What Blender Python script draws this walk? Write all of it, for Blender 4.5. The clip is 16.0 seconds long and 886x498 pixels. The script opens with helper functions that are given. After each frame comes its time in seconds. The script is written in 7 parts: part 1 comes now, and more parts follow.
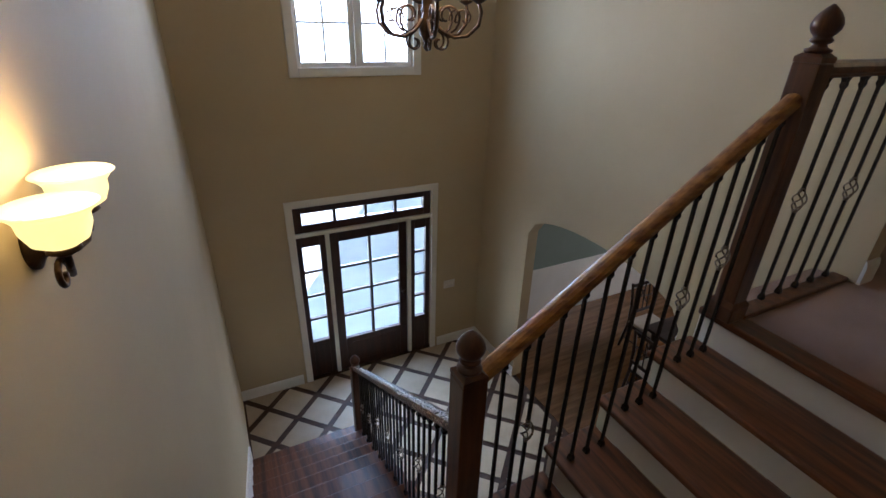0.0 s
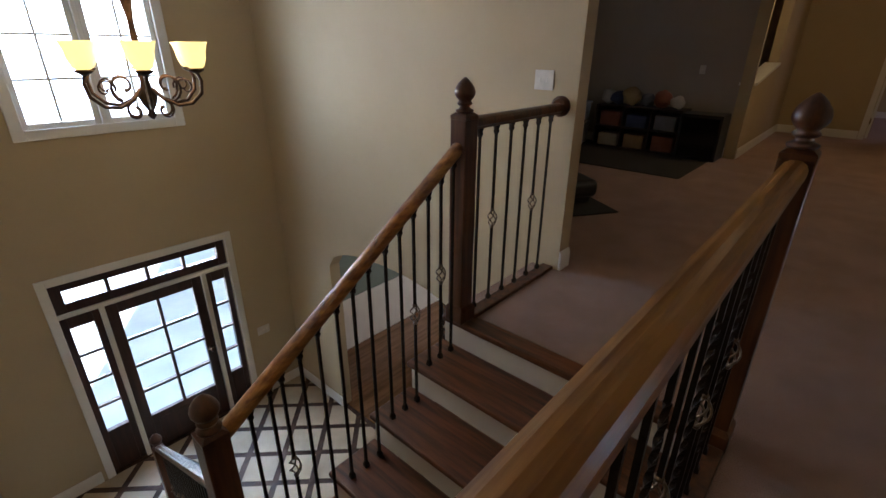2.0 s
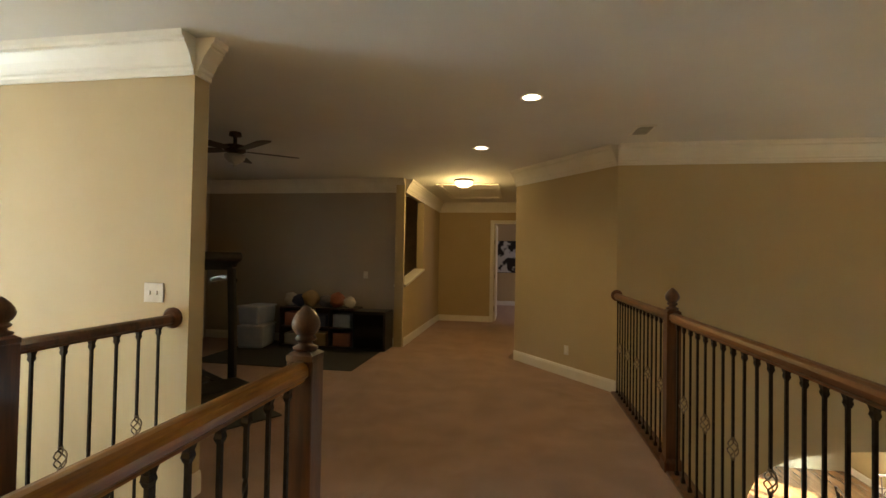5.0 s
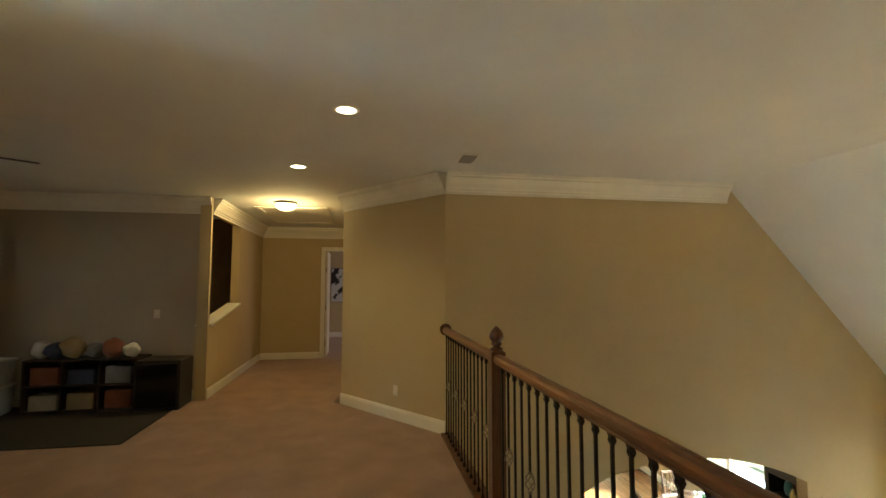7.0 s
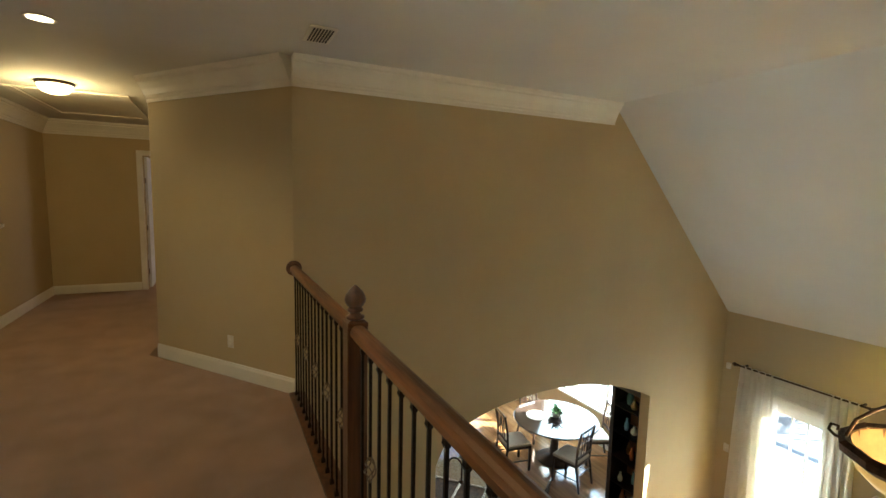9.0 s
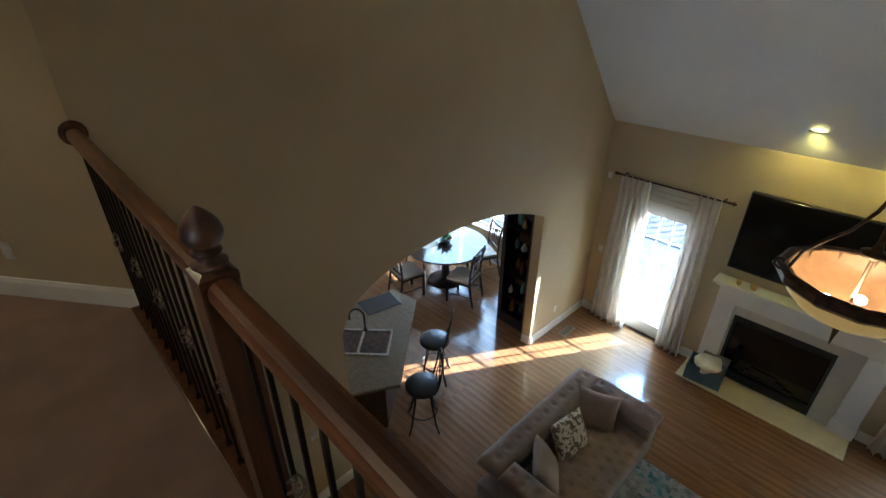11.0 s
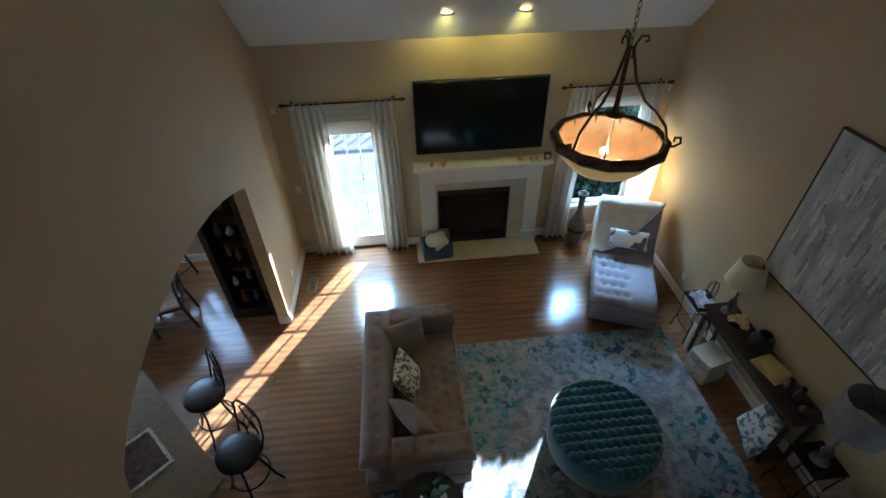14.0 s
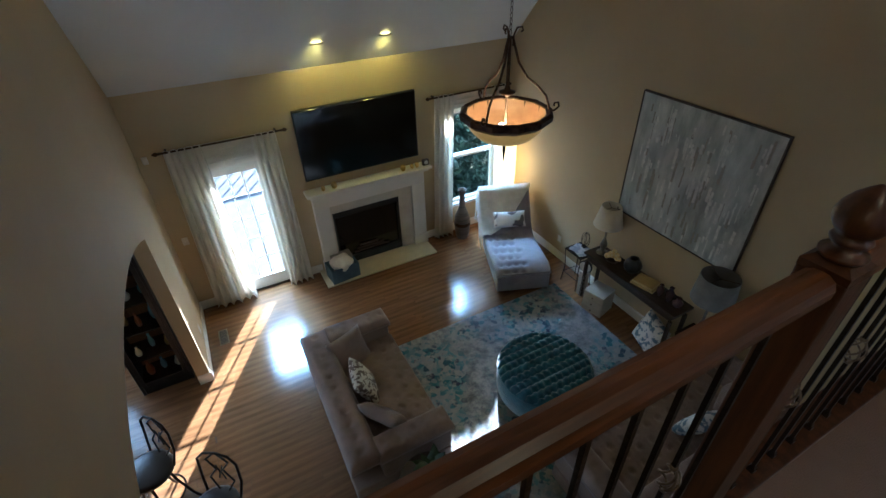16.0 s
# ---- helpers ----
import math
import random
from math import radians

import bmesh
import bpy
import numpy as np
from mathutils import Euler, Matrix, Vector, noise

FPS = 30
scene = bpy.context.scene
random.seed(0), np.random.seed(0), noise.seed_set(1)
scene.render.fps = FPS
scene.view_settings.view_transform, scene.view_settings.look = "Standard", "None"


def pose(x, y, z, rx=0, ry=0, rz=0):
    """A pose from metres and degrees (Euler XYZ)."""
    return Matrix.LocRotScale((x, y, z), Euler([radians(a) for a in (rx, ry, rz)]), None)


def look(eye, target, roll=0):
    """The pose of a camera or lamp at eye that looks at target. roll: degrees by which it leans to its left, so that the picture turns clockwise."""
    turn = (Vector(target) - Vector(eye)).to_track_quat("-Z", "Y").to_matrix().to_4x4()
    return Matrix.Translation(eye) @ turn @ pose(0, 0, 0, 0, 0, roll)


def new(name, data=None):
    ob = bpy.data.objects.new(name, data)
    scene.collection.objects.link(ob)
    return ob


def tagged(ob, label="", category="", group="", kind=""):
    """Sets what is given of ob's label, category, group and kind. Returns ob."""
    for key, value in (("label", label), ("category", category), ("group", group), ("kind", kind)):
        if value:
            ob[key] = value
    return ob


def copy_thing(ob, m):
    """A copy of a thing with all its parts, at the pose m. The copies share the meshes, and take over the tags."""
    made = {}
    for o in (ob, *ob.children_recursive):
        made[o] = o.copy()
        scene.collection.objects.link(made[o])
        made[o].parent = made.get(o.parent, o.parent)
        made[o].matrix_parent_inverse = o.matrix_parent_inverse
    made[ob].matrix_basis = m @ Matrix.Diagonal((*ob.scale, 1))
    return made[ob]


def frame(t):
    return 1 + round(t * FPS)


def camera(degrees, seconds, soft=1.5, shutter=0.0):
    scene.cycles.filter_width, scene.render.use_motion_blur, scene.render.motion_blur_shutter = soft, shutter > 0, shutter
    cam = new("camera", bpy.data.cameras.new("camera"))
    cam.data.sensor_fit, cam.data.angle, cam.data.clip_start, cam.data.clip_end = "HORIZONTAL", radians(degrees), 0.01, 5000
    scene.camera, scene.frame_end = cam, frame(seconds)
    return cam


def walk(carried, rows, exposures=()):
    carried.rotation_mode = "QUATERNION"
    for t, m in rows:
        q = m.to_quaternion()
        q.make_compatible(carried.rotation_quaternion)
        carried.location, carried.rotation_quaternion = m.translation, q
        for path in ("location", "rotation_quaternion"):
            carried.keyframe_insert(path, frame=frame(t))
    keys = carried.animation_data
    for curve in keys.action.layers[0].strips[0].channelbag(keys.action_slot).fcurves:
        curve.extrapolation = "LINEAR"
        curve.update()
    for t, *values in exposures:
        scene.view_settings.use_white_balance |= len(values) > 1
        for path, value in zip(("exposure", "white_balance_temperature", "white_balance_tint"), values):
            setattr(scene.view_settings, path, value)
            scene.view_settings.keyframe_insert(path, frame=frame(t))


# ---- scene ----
cam = camera(87.7, 16.0)
PATH = [
    (0, (1.901, 0.558, 1.192), (2.713, 2.154, 0.302), 1.6),
    (0.5, (1.979, 0.495, 1.234), (2.912, 2.029, 0.354), 1.1),
    (1, (2.051, 0.401, 1.288), (3.133, 1.845, 0.426), 0.8),
    (1.5, (2.109, 0.278, 1.349), (3.342, 1.611, 0.510), 0.6),
    (2, (2.148, 0.151, 1.389), (3.518, 1.371, 0.594), 0.4),
    (2.5, (2.165, 0.031, 1.393), (3.699, 1.104, 0.688), 0.4),
    (3, (2.209, -0.066, 1.408), (3.879, 0.863, 0.817), 0.6),
    (3.5, (2.260, -0.169, 1.429), (4.044, 0.618, 0.984), 0.8),
    (4, (2.286, -0.263, 1.445), (4.158, 0.380, 1.156), 0.8),
    (4.5, (2.315, -0.351, 1.455), (4.254, 0.126, 1.339), 0.8),
    (5, (2.363, -0.451, 1.457), (4.336, -0.125, 1.495), 1.0),
    (5.2, (2.406, -0.484, 1.460), (4.386, -0.211, 1.542), 1.1),
    (7.5, (3.098, -0.712, 1.592), (5.027, -1.23, 1.686), 0.1),
    (8.2, (3.435, -0.834, 1.651), (5.308, -1.56, 1.627), 0.9),
    (10.3, (4.483, -1.161, 1.682), (6.004, -2.253, 0.982), 0.8),
    (10.5, (4.583, -1.189, 1.674), (6.029, -2.326, 0.89), 0.6),
    (11, (4.77, -1.267, 1.692), (6.032, -2.478, 0.721), 0.2),
    (11.5, (5.004, -1.316, 1.699), (6.062, -2.604, 0.593), 0.5),
    (12, (5.239, -1.37, 1.713), (6.071, -2.748, 0.527), -0.5),
    (12.5, (5.467, -1.418, 1.742), (6.062, -2.875, 0.507), -1.1),
    (13, (5.701, -1.501, 1.713), (6.042, -3.019, 0.457), -1.3),
    (13.5, (5.871, -1.602, 1.73), (5.962, -3.138, 0.453), -1.3),
    (14, (6.033, -1.611, 1.773), (5.901, -3.136, 0.487), -1.3),
    (14.5, (6.272, -1.622, 1.796), (5.909, -3.11, 0.51), -0.0),
    (15, (6.419, -1.625, 1.853), (5.91, -3.062, 0.559), -0.3),
    (15.5, (6.614, -1.501, 1.855), (5.987, -2.915, 0.587), -0.4),
    (16, (6.849, -1.244, 1.674), (6.108, -2.688, 0.506), -1.7),
]
EXPOSURE = [(0, 3.12, 5400, 19), (2, 3.28, 5750, 19), (3, 3.5, 6400, 15), (3.5, 3.68, 7200, 13), (5, 4.28, 7500, 6), (7.5, 4.54, 6900, -2), (8.2, 4.54, 6700, -1),
            (10.3, 3.8, 5600, 5), (11, 3.52, 5120, 7), (12.5, 3.28, 4980, 8), (16, 3.24, 4980, 8)]
walk(cam, [(t, look(eye, target, roll)) for t, eye, target, roll in PATH], EXPOSURE)

# ---------------- world, sun, large lights ----------------
F = -2.87          # lower floor
CEIL = 2.74        # upper ceiling
SUN_WAY = Vector((0.505, 0.86, -0.46)).normalized()
world = bpy.data.worlds.new("world")
scene.world = world
world.use_nodes = True
wn = world.node_tree
sky = wn.nodes.new("ShaderNodeTexSky")
sky.sky_type, sky.sun_disc = "NISHITA", False
sky.sun_elevation, sky.sun_rotation = radians(25), radians(209)
wn.nodes["Background"].inputs[1].default_value = 0.05
wn.links.new(sky.outputs[0], wn.nodes["Background"].inputs[0])


def lamp(name, kind, place, power, colour=(1, 1, 1), target=None, size=0.1, size_y=None, spread=None, angle=None):
    data = bpy.data.lights.new(name, kind)
    data.energy, data.color = power * (1 if kind == "SUN" else 0.28), colour
    if kind == "AREA":
        data.shape, data.size, data.size_y = "RECTANGLE", size, size_y or size
        if spread:
            data.spread = radians(spread)
    elif kind == "SUN":
        data.angle = radians(angle or 0.5)
    else:
        data.shadow_soft_size = size
        if kind == "SPOT":
            data.spot_size, data.spot_blend = radians(angle or 110), 0.6
    ob = new(name, data)
    ob.matrix_world = look(place, target) if target else pose(*place)
    return ob


WARM = (1.0, 0.69, 0.32)
DAY = (0.60, 0.80, 1.0)
lamp("sun", "SUN", (0, 0, 20), 5.0, (1, 0.95, 0.86), Vector((0, 0, 20)) + SUN_WAY, angle=0.5)
lamp("sky_front_window", "AREA", (3.3, 5.42, 1.55), 22, DAY, (3.3, 0, 0.7), 1.35, 1.75)
lamp("sky_front_door", "AREA", (3.35, 6.6, -0.2), 50, DAY, (3.35, 3.4, F), 2.4, 1.1)
lamp("sky_patio_door", "AREA", (6.55, -8.8, 0.5), 320, (0.47, 0.74, 1.0), (6.6, -5.6, F), 1.6, 1.5)
lamp("sky_living_window", "AREA", (3.2, -8.8, 0.7), 165, (0.47, 0.74, 1.0), (3.6, -5.8, F), 1.6, 1.5)
lamp("sky_kitchen_window", "AREA", (10.2, -7.22, -1.4), 25, DAY, (10, -4, -2.6), 2.2, 1.4)

# ---------------- materials ----------------


def node(nt, kind, **kw):
    n = nt.nodes.new(kind)
    for k, v in kw.items():
        if k in n.inputs:
            n.inputs[k].default_value = v
    return n


def mat(name, c1, c2=None, rough=0.6, metal=0.0, scale=6.0, detail=5.0, bump=0.08, grain=60.0, stretch=(1, 1, 1),
        emit=None, power=0.0, sheen=0.0, coat=0.0, lo=0.35, hi=0.65, alpha=None, vary=0.0, rough_var=0.1, transmission=0.0):
    m = bpy.data.materials.new(name)
    m.use_nodes = True
    nt = m.node_tree
    b = nt.nodes["Principled BSDF"]
    c2 = c2 or tuple(c * 0.82 for c in c1)
    co = nt.nodes.new("ShaderNodeTexCoord")
    mp = nt.nodes.new("ShaderNodeMapping")
    mp.inputs["Scale"].default_value = stretch
    nt.links.new(co.outputs["Object"], mp.inputs[0])
    n1 = node(nt, "ShaderNodeTexNoise", Scale=scale, Detail=detail, Roughness=0.6)
    n2 = node(nt, "ShaderNodeTexNoise", Scale=grain, Detail=4.0, Roughness=0.65)
    for n in (n1, n2):
        nt.links.new(mp.outputs[0], n.inputs["Vector"])
    ramp = nt.nodes.new("ShaderNodeMapRange")
    ramp.inputs[1].default_value, ramp.inputs[2].default_value = lo, hi
    nt.links.new(n1.outputs[0], ramp.inputs[0])
    mix = nt.nodes.new("ShaderNodeMix")
    mix.data_type = "RGBA"
    mix.inputs[6].default_value, mix.inputs[7].default_value = (*c1, 1), (*c2, 1)
    nt.links.new(ramp.outputs[0], mix.inputs[0])
    out = mix.outputs[2]
    if vary:
        info = nt.nodes.new("ShaderNodeObjectInfo")
        hsv = nt.nodes.new("ShaderNodeHueSaturation")
        mr = nt.nodes.new("ShaderNodeMapRange")
        mr.inputs[3].default_value, mr.inputs[4].default_value = 1 - vary, 1 + vary
        nt.links.new(info.outputs["Random"], mr.inputs[0])
        nt.links.new(mr.outputs[0], hsv.inputs["Value"])
        nt.links.new(out, hsv.inputs["Color"])
        out = hsv.outputs[0]
    nt.links.new(out, b.inputs["Base Color"])
    rr = nt.nodes.new("ShaderNodeMapRange")
    rr.inputs[3].default_value, rr.inputs[4].default_value = max(rough - rough_var, 0.02), min(rough + rough_var, 1)
    nt.links.new(n2.outputs[0], rr.inputs[0])
    nt.links.new(rr.outputs[0], b.inputs["Roughness"])
    b.inputs["Metallic"].default_value = metal
    if sheen:
        b.inputs["Sheen Weight"].default_value = sheen
    if coat:
        b.inputs["Coat Weight"].default_value = coat
        b.inputs["Coat Roughness"].default_value = 0.12
    if transmission:
        b.inputs["Transmission Weight"].default_value = transmission
    if bump:
        bp = node(nt, "ShaderNodeBump", Strength=bump, Distance=0.02)
        nt.links.new(n2.outputs[0], bp.inputs["Height"])
        nt.links.new(bp.outputs[0], b.inputs["Normal"])
    if emit:
        b.inputs["Emission Color"].default_value = (*emit, 1)
        b.inputs["Emission Strength"].default_value = power * 0.28
    return m


def wood(name, c1, c2, rough=0.35, axis="x", scale=3.0, coat=0.2, vary=0.0, bump=0.06):
    st = {"x": (0.7, 9, 9), "y": (9, 0.7, 9), "z": (9, 9, 0.7)}[axis]
    return mat(name, c1, c2, rough, scale=scale, detail=8, bump=bump, grain=14, stretch=st, coat=coat, lo=0.38, hi=0.62, vary=vary)


M_WALL = mat("tan_wall_paint", (0.50, 0.395, 0.235), (0.475, 0.37, 0.215), 0.75, scale=1.3, bump=0.05, grain=220)
M_WALL_DARK = mat("brown_grey_wall_paint", (0.40, 0.345, 0.285), (0.38, 0.325, 0.265), 0.75, scale=1.3, bump=0.05, grain=220)
M_WALL_GREEN = mat("sage_wall_paint", (0.22, 0.26, 0.22), (0.20, 0.24, 0.2), 0.75, scale=1.3, bump=0.05, grain=220)
M_CEIL = mat("ceiling_paint", (0.70, 0.69, 0.66), (0.66, 0.65, 0.62), 0.85, scale=1.1, bump=0.06, grain=260)
M_TRIM = mat("white_trim_paint", (0.80, 0.77, 0.70), (0.74, 0.71, 0.64), 0.38, scale=3, bump=0.02)
M_CARPET = mat("beige_brown_carpet", (0.40, 0.225, 0.145), (0.28, 0.15, 0.092), 0.97, scale=3.0, detail=9, bump=0.9, grain=170, sheen=0.3, lo=0.36, hi=0.68)
M_TREAD = wood("stained_oak_tread", (0.17, 0.056, 0.018), (0.045, 0.015, 0.006), 0.36, "y", 2.5)
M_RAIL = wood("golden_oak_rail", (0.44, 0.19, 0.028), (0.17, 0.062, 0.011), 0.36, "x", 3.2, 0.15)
# Darker copies of the golden oak, with shade put into their colour.
M_RAIL_SHADED = wood("dark_oak_rail", (0.19, 0.066, 0.017), (0.07, 0.023, 0.007), 0.38, "x", 2.5, 0.12)
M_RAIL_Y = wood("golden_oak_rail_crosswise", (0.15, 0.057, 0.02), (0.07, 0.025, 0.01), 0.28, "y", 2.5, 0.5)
M_NEWEL = wood("stained_oak_newel", (0.125, 0.043, 0.014), (0.05, 0.017, 0.007), 0.33, "z", 2.5, 0.25)
M_IRON = mat("dark_bronze_iron", (0.035, 0.026, 0.02), (0.018, 0.013, 0.01), 0.42, 0.75, scale=30, bump=0.1)
M_BRONZE = mat("rubbed_bronze", (0.10, 0.055, 0.03), (0.03, 0.018, 0.012), 0.42, 0.7, scale=18, bump=0.2)
M_BASKET = mat("burnished_basket_metal", (0.32, 0.25, 0.17), (0.14, 0.10, 0.07), 0.3, 0.85, scale=40, bump=0.05)
M_FLOORWOOD = wood("oak_floorboard", (0.25, 0.125, 0.055), (0.13, 0.06, 0.026), 0.2, "y", 2.2, 0.35, vary=0.22, bump=0.03)
M_FLOORGAP = mat("dark_floor_joint", (0.09, 0.045, 0.022), rough=0.6)
M_TILE = mat("cream_floor_tile", (0.54, 0.43, 0.285), (0.45, 0.35, 0.225), 0.5, scale=3, bump=0.03, vary=0.07)
M_STRIP = wood("dark_wood_inlay", (0.085, 0.036, 0.015), (0.04, 0.017, 0.008), 0.6, "x", coat=0, vary=0.15)
M_DOOR = wood("mahogany_door", (0.055, 0.018, 0.012), (0.028, 0.01, 0.008), 0.32, "z", 2.5)
M_GLASS = bpy.data.materials.new("window_glass")
M_GLASS.use_nodes = True
_b = M_GLASS.node_tree.nodes["Principled BSDF"]
_b.inputs["Roughness"].default_value, _b.inputs["Transmission Weight"].default_value, _b.inputs["IOR"].default_value = 0.0, 1.0, 1.02
_b.inputs["Base Color"].default_value = (0.97, 0.99, 1, 1)
M_BLACK = mat("black_plastic", (0.014, 0.014, 0.015), rough=0.4, scale=20, bump=0.03)
M_SCREEN = mat("tv_screen_gloss", (0.006, 0.006, 0.007), rough=0.12, bump=0, rough_var=0.02)
M_PLATE = mat("white_plastic_plate", (0.74, 0.70, 0.62), rough=0.35, scale=10, bump=0.0)

# ---------------- mesh helpers ----------------


def link(name, bm, material, smooth=False):
    me = bpy.data.meshes.new(name)
    bmesh.ops.recalc_face_normals(bm, faces=bm.faces)
    bm.to_mesh(me)
    bm.free()
    for m in (material if isinstance(material, (list, tuple)) else [material]):
        me.materials.append(m)
    if smooth:
        me.shade_smooth()
    return new(name, me)


def part(name, bm, material, parent, label="", smooth=False):
    ob = link(name, bm, material, smooth)
    ob.parent = parent
    if label:
        tagged(ob, label)
    return ob


def again(ob, parent, m):
    """Another part on the same mesh."""
    o = new(ob.name.split(".")[0], ob.data)
    o.parent = parent
    o.matrix_basis = m
    return o


def thing(name, place=(0, 0, 0), rz=0, label="", category="", group="", kind=""):
    e = new(name)
    e.empty_display_size = 0.1
    e.matrix_basis = pose(*place, 0, 0, rz)
    return tagged(e, label, category, group, kind)


def struct(name, bm, material, label, category="", smooth=False):
    return tagged(link(name, bm, material, smooth), label, category or name.split("_")[0], kind="structure")


def box(bm, a, b, bev=0.0, seg=2, m=None):
    c = [(p + q) / 2 for p, q in zip(a, b)]
    s = [abs(q - p) for p, q in zip(a, b)]
    made = bmesh.ops.create_cube(bm, size=1, matrix=(m or Matrix()) @ Matrix.Translation(c) @ Matrix.Diagonal((*s, 1)))
    if bev:
        es = list({e for v in made["verts"] for e in v.link_edges})
        bmesh.ops.bevel(bm, geom=es, offset=bev, segments=seg, profile=0.5, affect="EDGES", clamp_overlap=True)
    return bm


def bmbox(a, b, bev=0.0, seg=2, m=None):
    return box(bmesh.new(), a, b, bev, seg, m)


def lathe(bm, profile, m=None, n=16, cap=True):
    m = m or Matrix()
    rings = [[bm.verts.new(m @ Vector((r * math.cos(2 * math.pi * k / n), r * math.sin(2 * math.pi * k / n), z))) for k in range(n)] for r, z in profile]
    for a, b in zip(rings, rings[1:]):
        for k in range(n):
            bm.faces.new((a[k], a[(k + 1) % n], b[(k + 1) % n], b[k]))
    if cap:
        bm.faces.new(rings[0][::-1])
        bm.faces.new(rings[-1])
    return bm


def tube(bm, pts, r, n=8, taper=None, cap=True):
    """A round bar along points."""
    pts = [Vector(p) for p in pts]
    rings, up = [], None
    for i, p in enumerate(pts):
        d = (pts[min(i + 1, len(pts) - 1)] - pts[max(i - 1, 0)]).normalized()
        if up is None:
            up = d.orthogonal().normalized()
        up = (up - d * up.dot(d)).normalized()
        side = d.cross(up)
        rr = r if taper is None else r + (taper - r) * i / (len(pts) - 1)
        rings.append([bm.verts.new(p + rr * (up * math.cos(2 * math.pi * k / n) + side * math.sin(2 * math.pi * k / n))) for k in range(n)])
    for a, b in zip(rings, rings[1:]):
        for k in range(n):
            bm.faces.new((a[k], a[(k + 1) % n], b[(k + 1) % n], b[k]))
    if cap:
        bm.faces.new(rings[0][::-1])
        bm.faces.new(rings[-1])
    return bm


def prism(bm, poly, z0, z1, m=None):
    m = m or Matrix()
    lo = [bm.verts.new(m @ Vector((x, y, z0))) for x, y in poly]
    hi = [bm.verts.new(m @ Vector((x, y, z1))) for x, y in poly]
    n = len(poly)
    bm.faces.new(lo[::-1])
    bm.faces.new(hi)
    for k in range(n):
        bm.faces.new((lo[k], lo[(k + 1) % n], hi[(k + 1) % n], hi[k]))
    return bm


def strips(bm, axis, p0, p1, cols):
    """A wall between p0 and p1 across axis, from columns (u, low, high) along it."""
    def at(u, p, z):
        return bm.verts.new((p, u, z) if axis == "x" else (u, p, z))
    q = [[at(u, p0, lo), at(u, p0, hi), at(u, p1, hi), at(u, p1, lo)] for u, lo, hi in cols]
    for a, b in zip(q, q[1:]):
        for k in range(4):
            bm.faces.new((a[k], a[(k + 1) % 4], b[(k + 1) % 4], b[k]))
    bm.faces.new(q[0])
    bm.faces.new(q[-1][::-1])
    return bm


def arch_cols(u0, u1, spring, rise, top, n=20, flat=False):
    """Columns over a segmental arch; top is a height or a function of u."""
    out = []
    for i in range(n + 1):
        f = i / n
        u = u0 + (u1 - u0) * f
        s = abs(2 * f - 1)
        z = spring + rise * (math.sqrt(max(0.0, 1 - s ** 2.2)) if f < 0.5 or not flat else 1 - 0.64 * s * s)
        out.append((u, z, top(u) if callable(top) else top))
    return out


def run_profile(bm, prof, a, b, out):
    """A moulding with profile (distance out, z) run from a to b along a wall; out: the wall's way into the room."""
    a, b, out = Vector(a), Vector(b), Vector(out).normalized()
    ra = [bm.verts.new(a + out * d + Vector((0, 0, z))) for d, z in prof]
    rb = [bm.verts.new(b + out * d + Vector((0, 0, z))) for d, z in prof]
    n = len(prof)
    for k in range(n):
        bm.faces.new((ra[k], ra[(k + 1) % n], rb[(k + 1) % n], rb[k]))
    bm.faces.new(ra[::-1])
    bm.faces.new(rb)


CROWN = [(0, -0.225), (0.014, -0.225), (0.014, -0.198), (0.024, -0.186), (0.024, -0.172), (0.036, -0.160), (0.055, -0.115), (0.09, -0.066), (0.098, -0.062), (0.098, -0.046), (0.118, -0.034), (0.124, -0.003), (0, -0.003)]
BASE = [(0, 0.0), (0.016, 0.0), (0.016, 0.105), (0.011, 0.12), (0.009, 0.132), (0, 0.135)]


def baseboard(name, z, runs):
    for a, b, out in runs:
        bm = bmesh.new()
        run_profile(bm, BASE, (*a, z), (*b, z), (*out, 0))
        struct(name, bm, M_TRIM, "white painted baseboard with moulded top edge", "baseboard")


def crown(runs, z=CEIL):
    for a, b, out in runs:
        bm = bmesh.new()
        run_profile(bm, CROWN, (*a, z), (*b, z), (*out, 0))
        struct("trim_crown", bm, M_TRIM, "white painted crown moulding under the ceiling", "crown moulding")


# ---------------- large structure ----------------
XL, XR, YF = 1.68, 4.80, 5.19       # foyer walls
XA, YB, XW = 7.71, -7.30, 2.45      # arch wall, fireplace wall, living room west wall
YR = -1.52                          # south guard rail
YN = 0.30                           # north guard rail beside the stair well
YS = 1.66                           # far edge of the stair flight
XN = 3.865                           # top riser
AX, AY = 9.18, -0.40                # end of the slanting wall


def slope_z(y):
    return min(CEIL, 0.20 + (y - YB) * (CEIL - 0.20) / (-4.95 - YB))


# upper floor slabs with carpet on top
bm = bmesh.new()
prism(bm, [(XL, YR - 0.07), (XA, YR - 0.07), (XA, YR), (9.25, -0.30), (13.0, -0.95), (13.0, 1.40), (9.7, 1.40), (9.7, 5.17), (XR + 0.13, 5.17), (XR + 0.13, YS), (XN + 0.09, YS), (XN + 0.09, YN - 0.05), (XL, YN - 0.05)], -0.32, 0.0)
struct("floor_upper", bm, M_CARPET, "plush beige brown carpet on the upper landing", "carpet")
bm = bmesh.new()
prism(bm, [(13.0, -3.5), (17.2, -3.5), (17.2, 2.0), (13.0, 2.0)], -0.32, 0.0)
struct("floor_bedroom", bm, M_CARPET, "plush beige carpet in the far bedroom", "carpet")
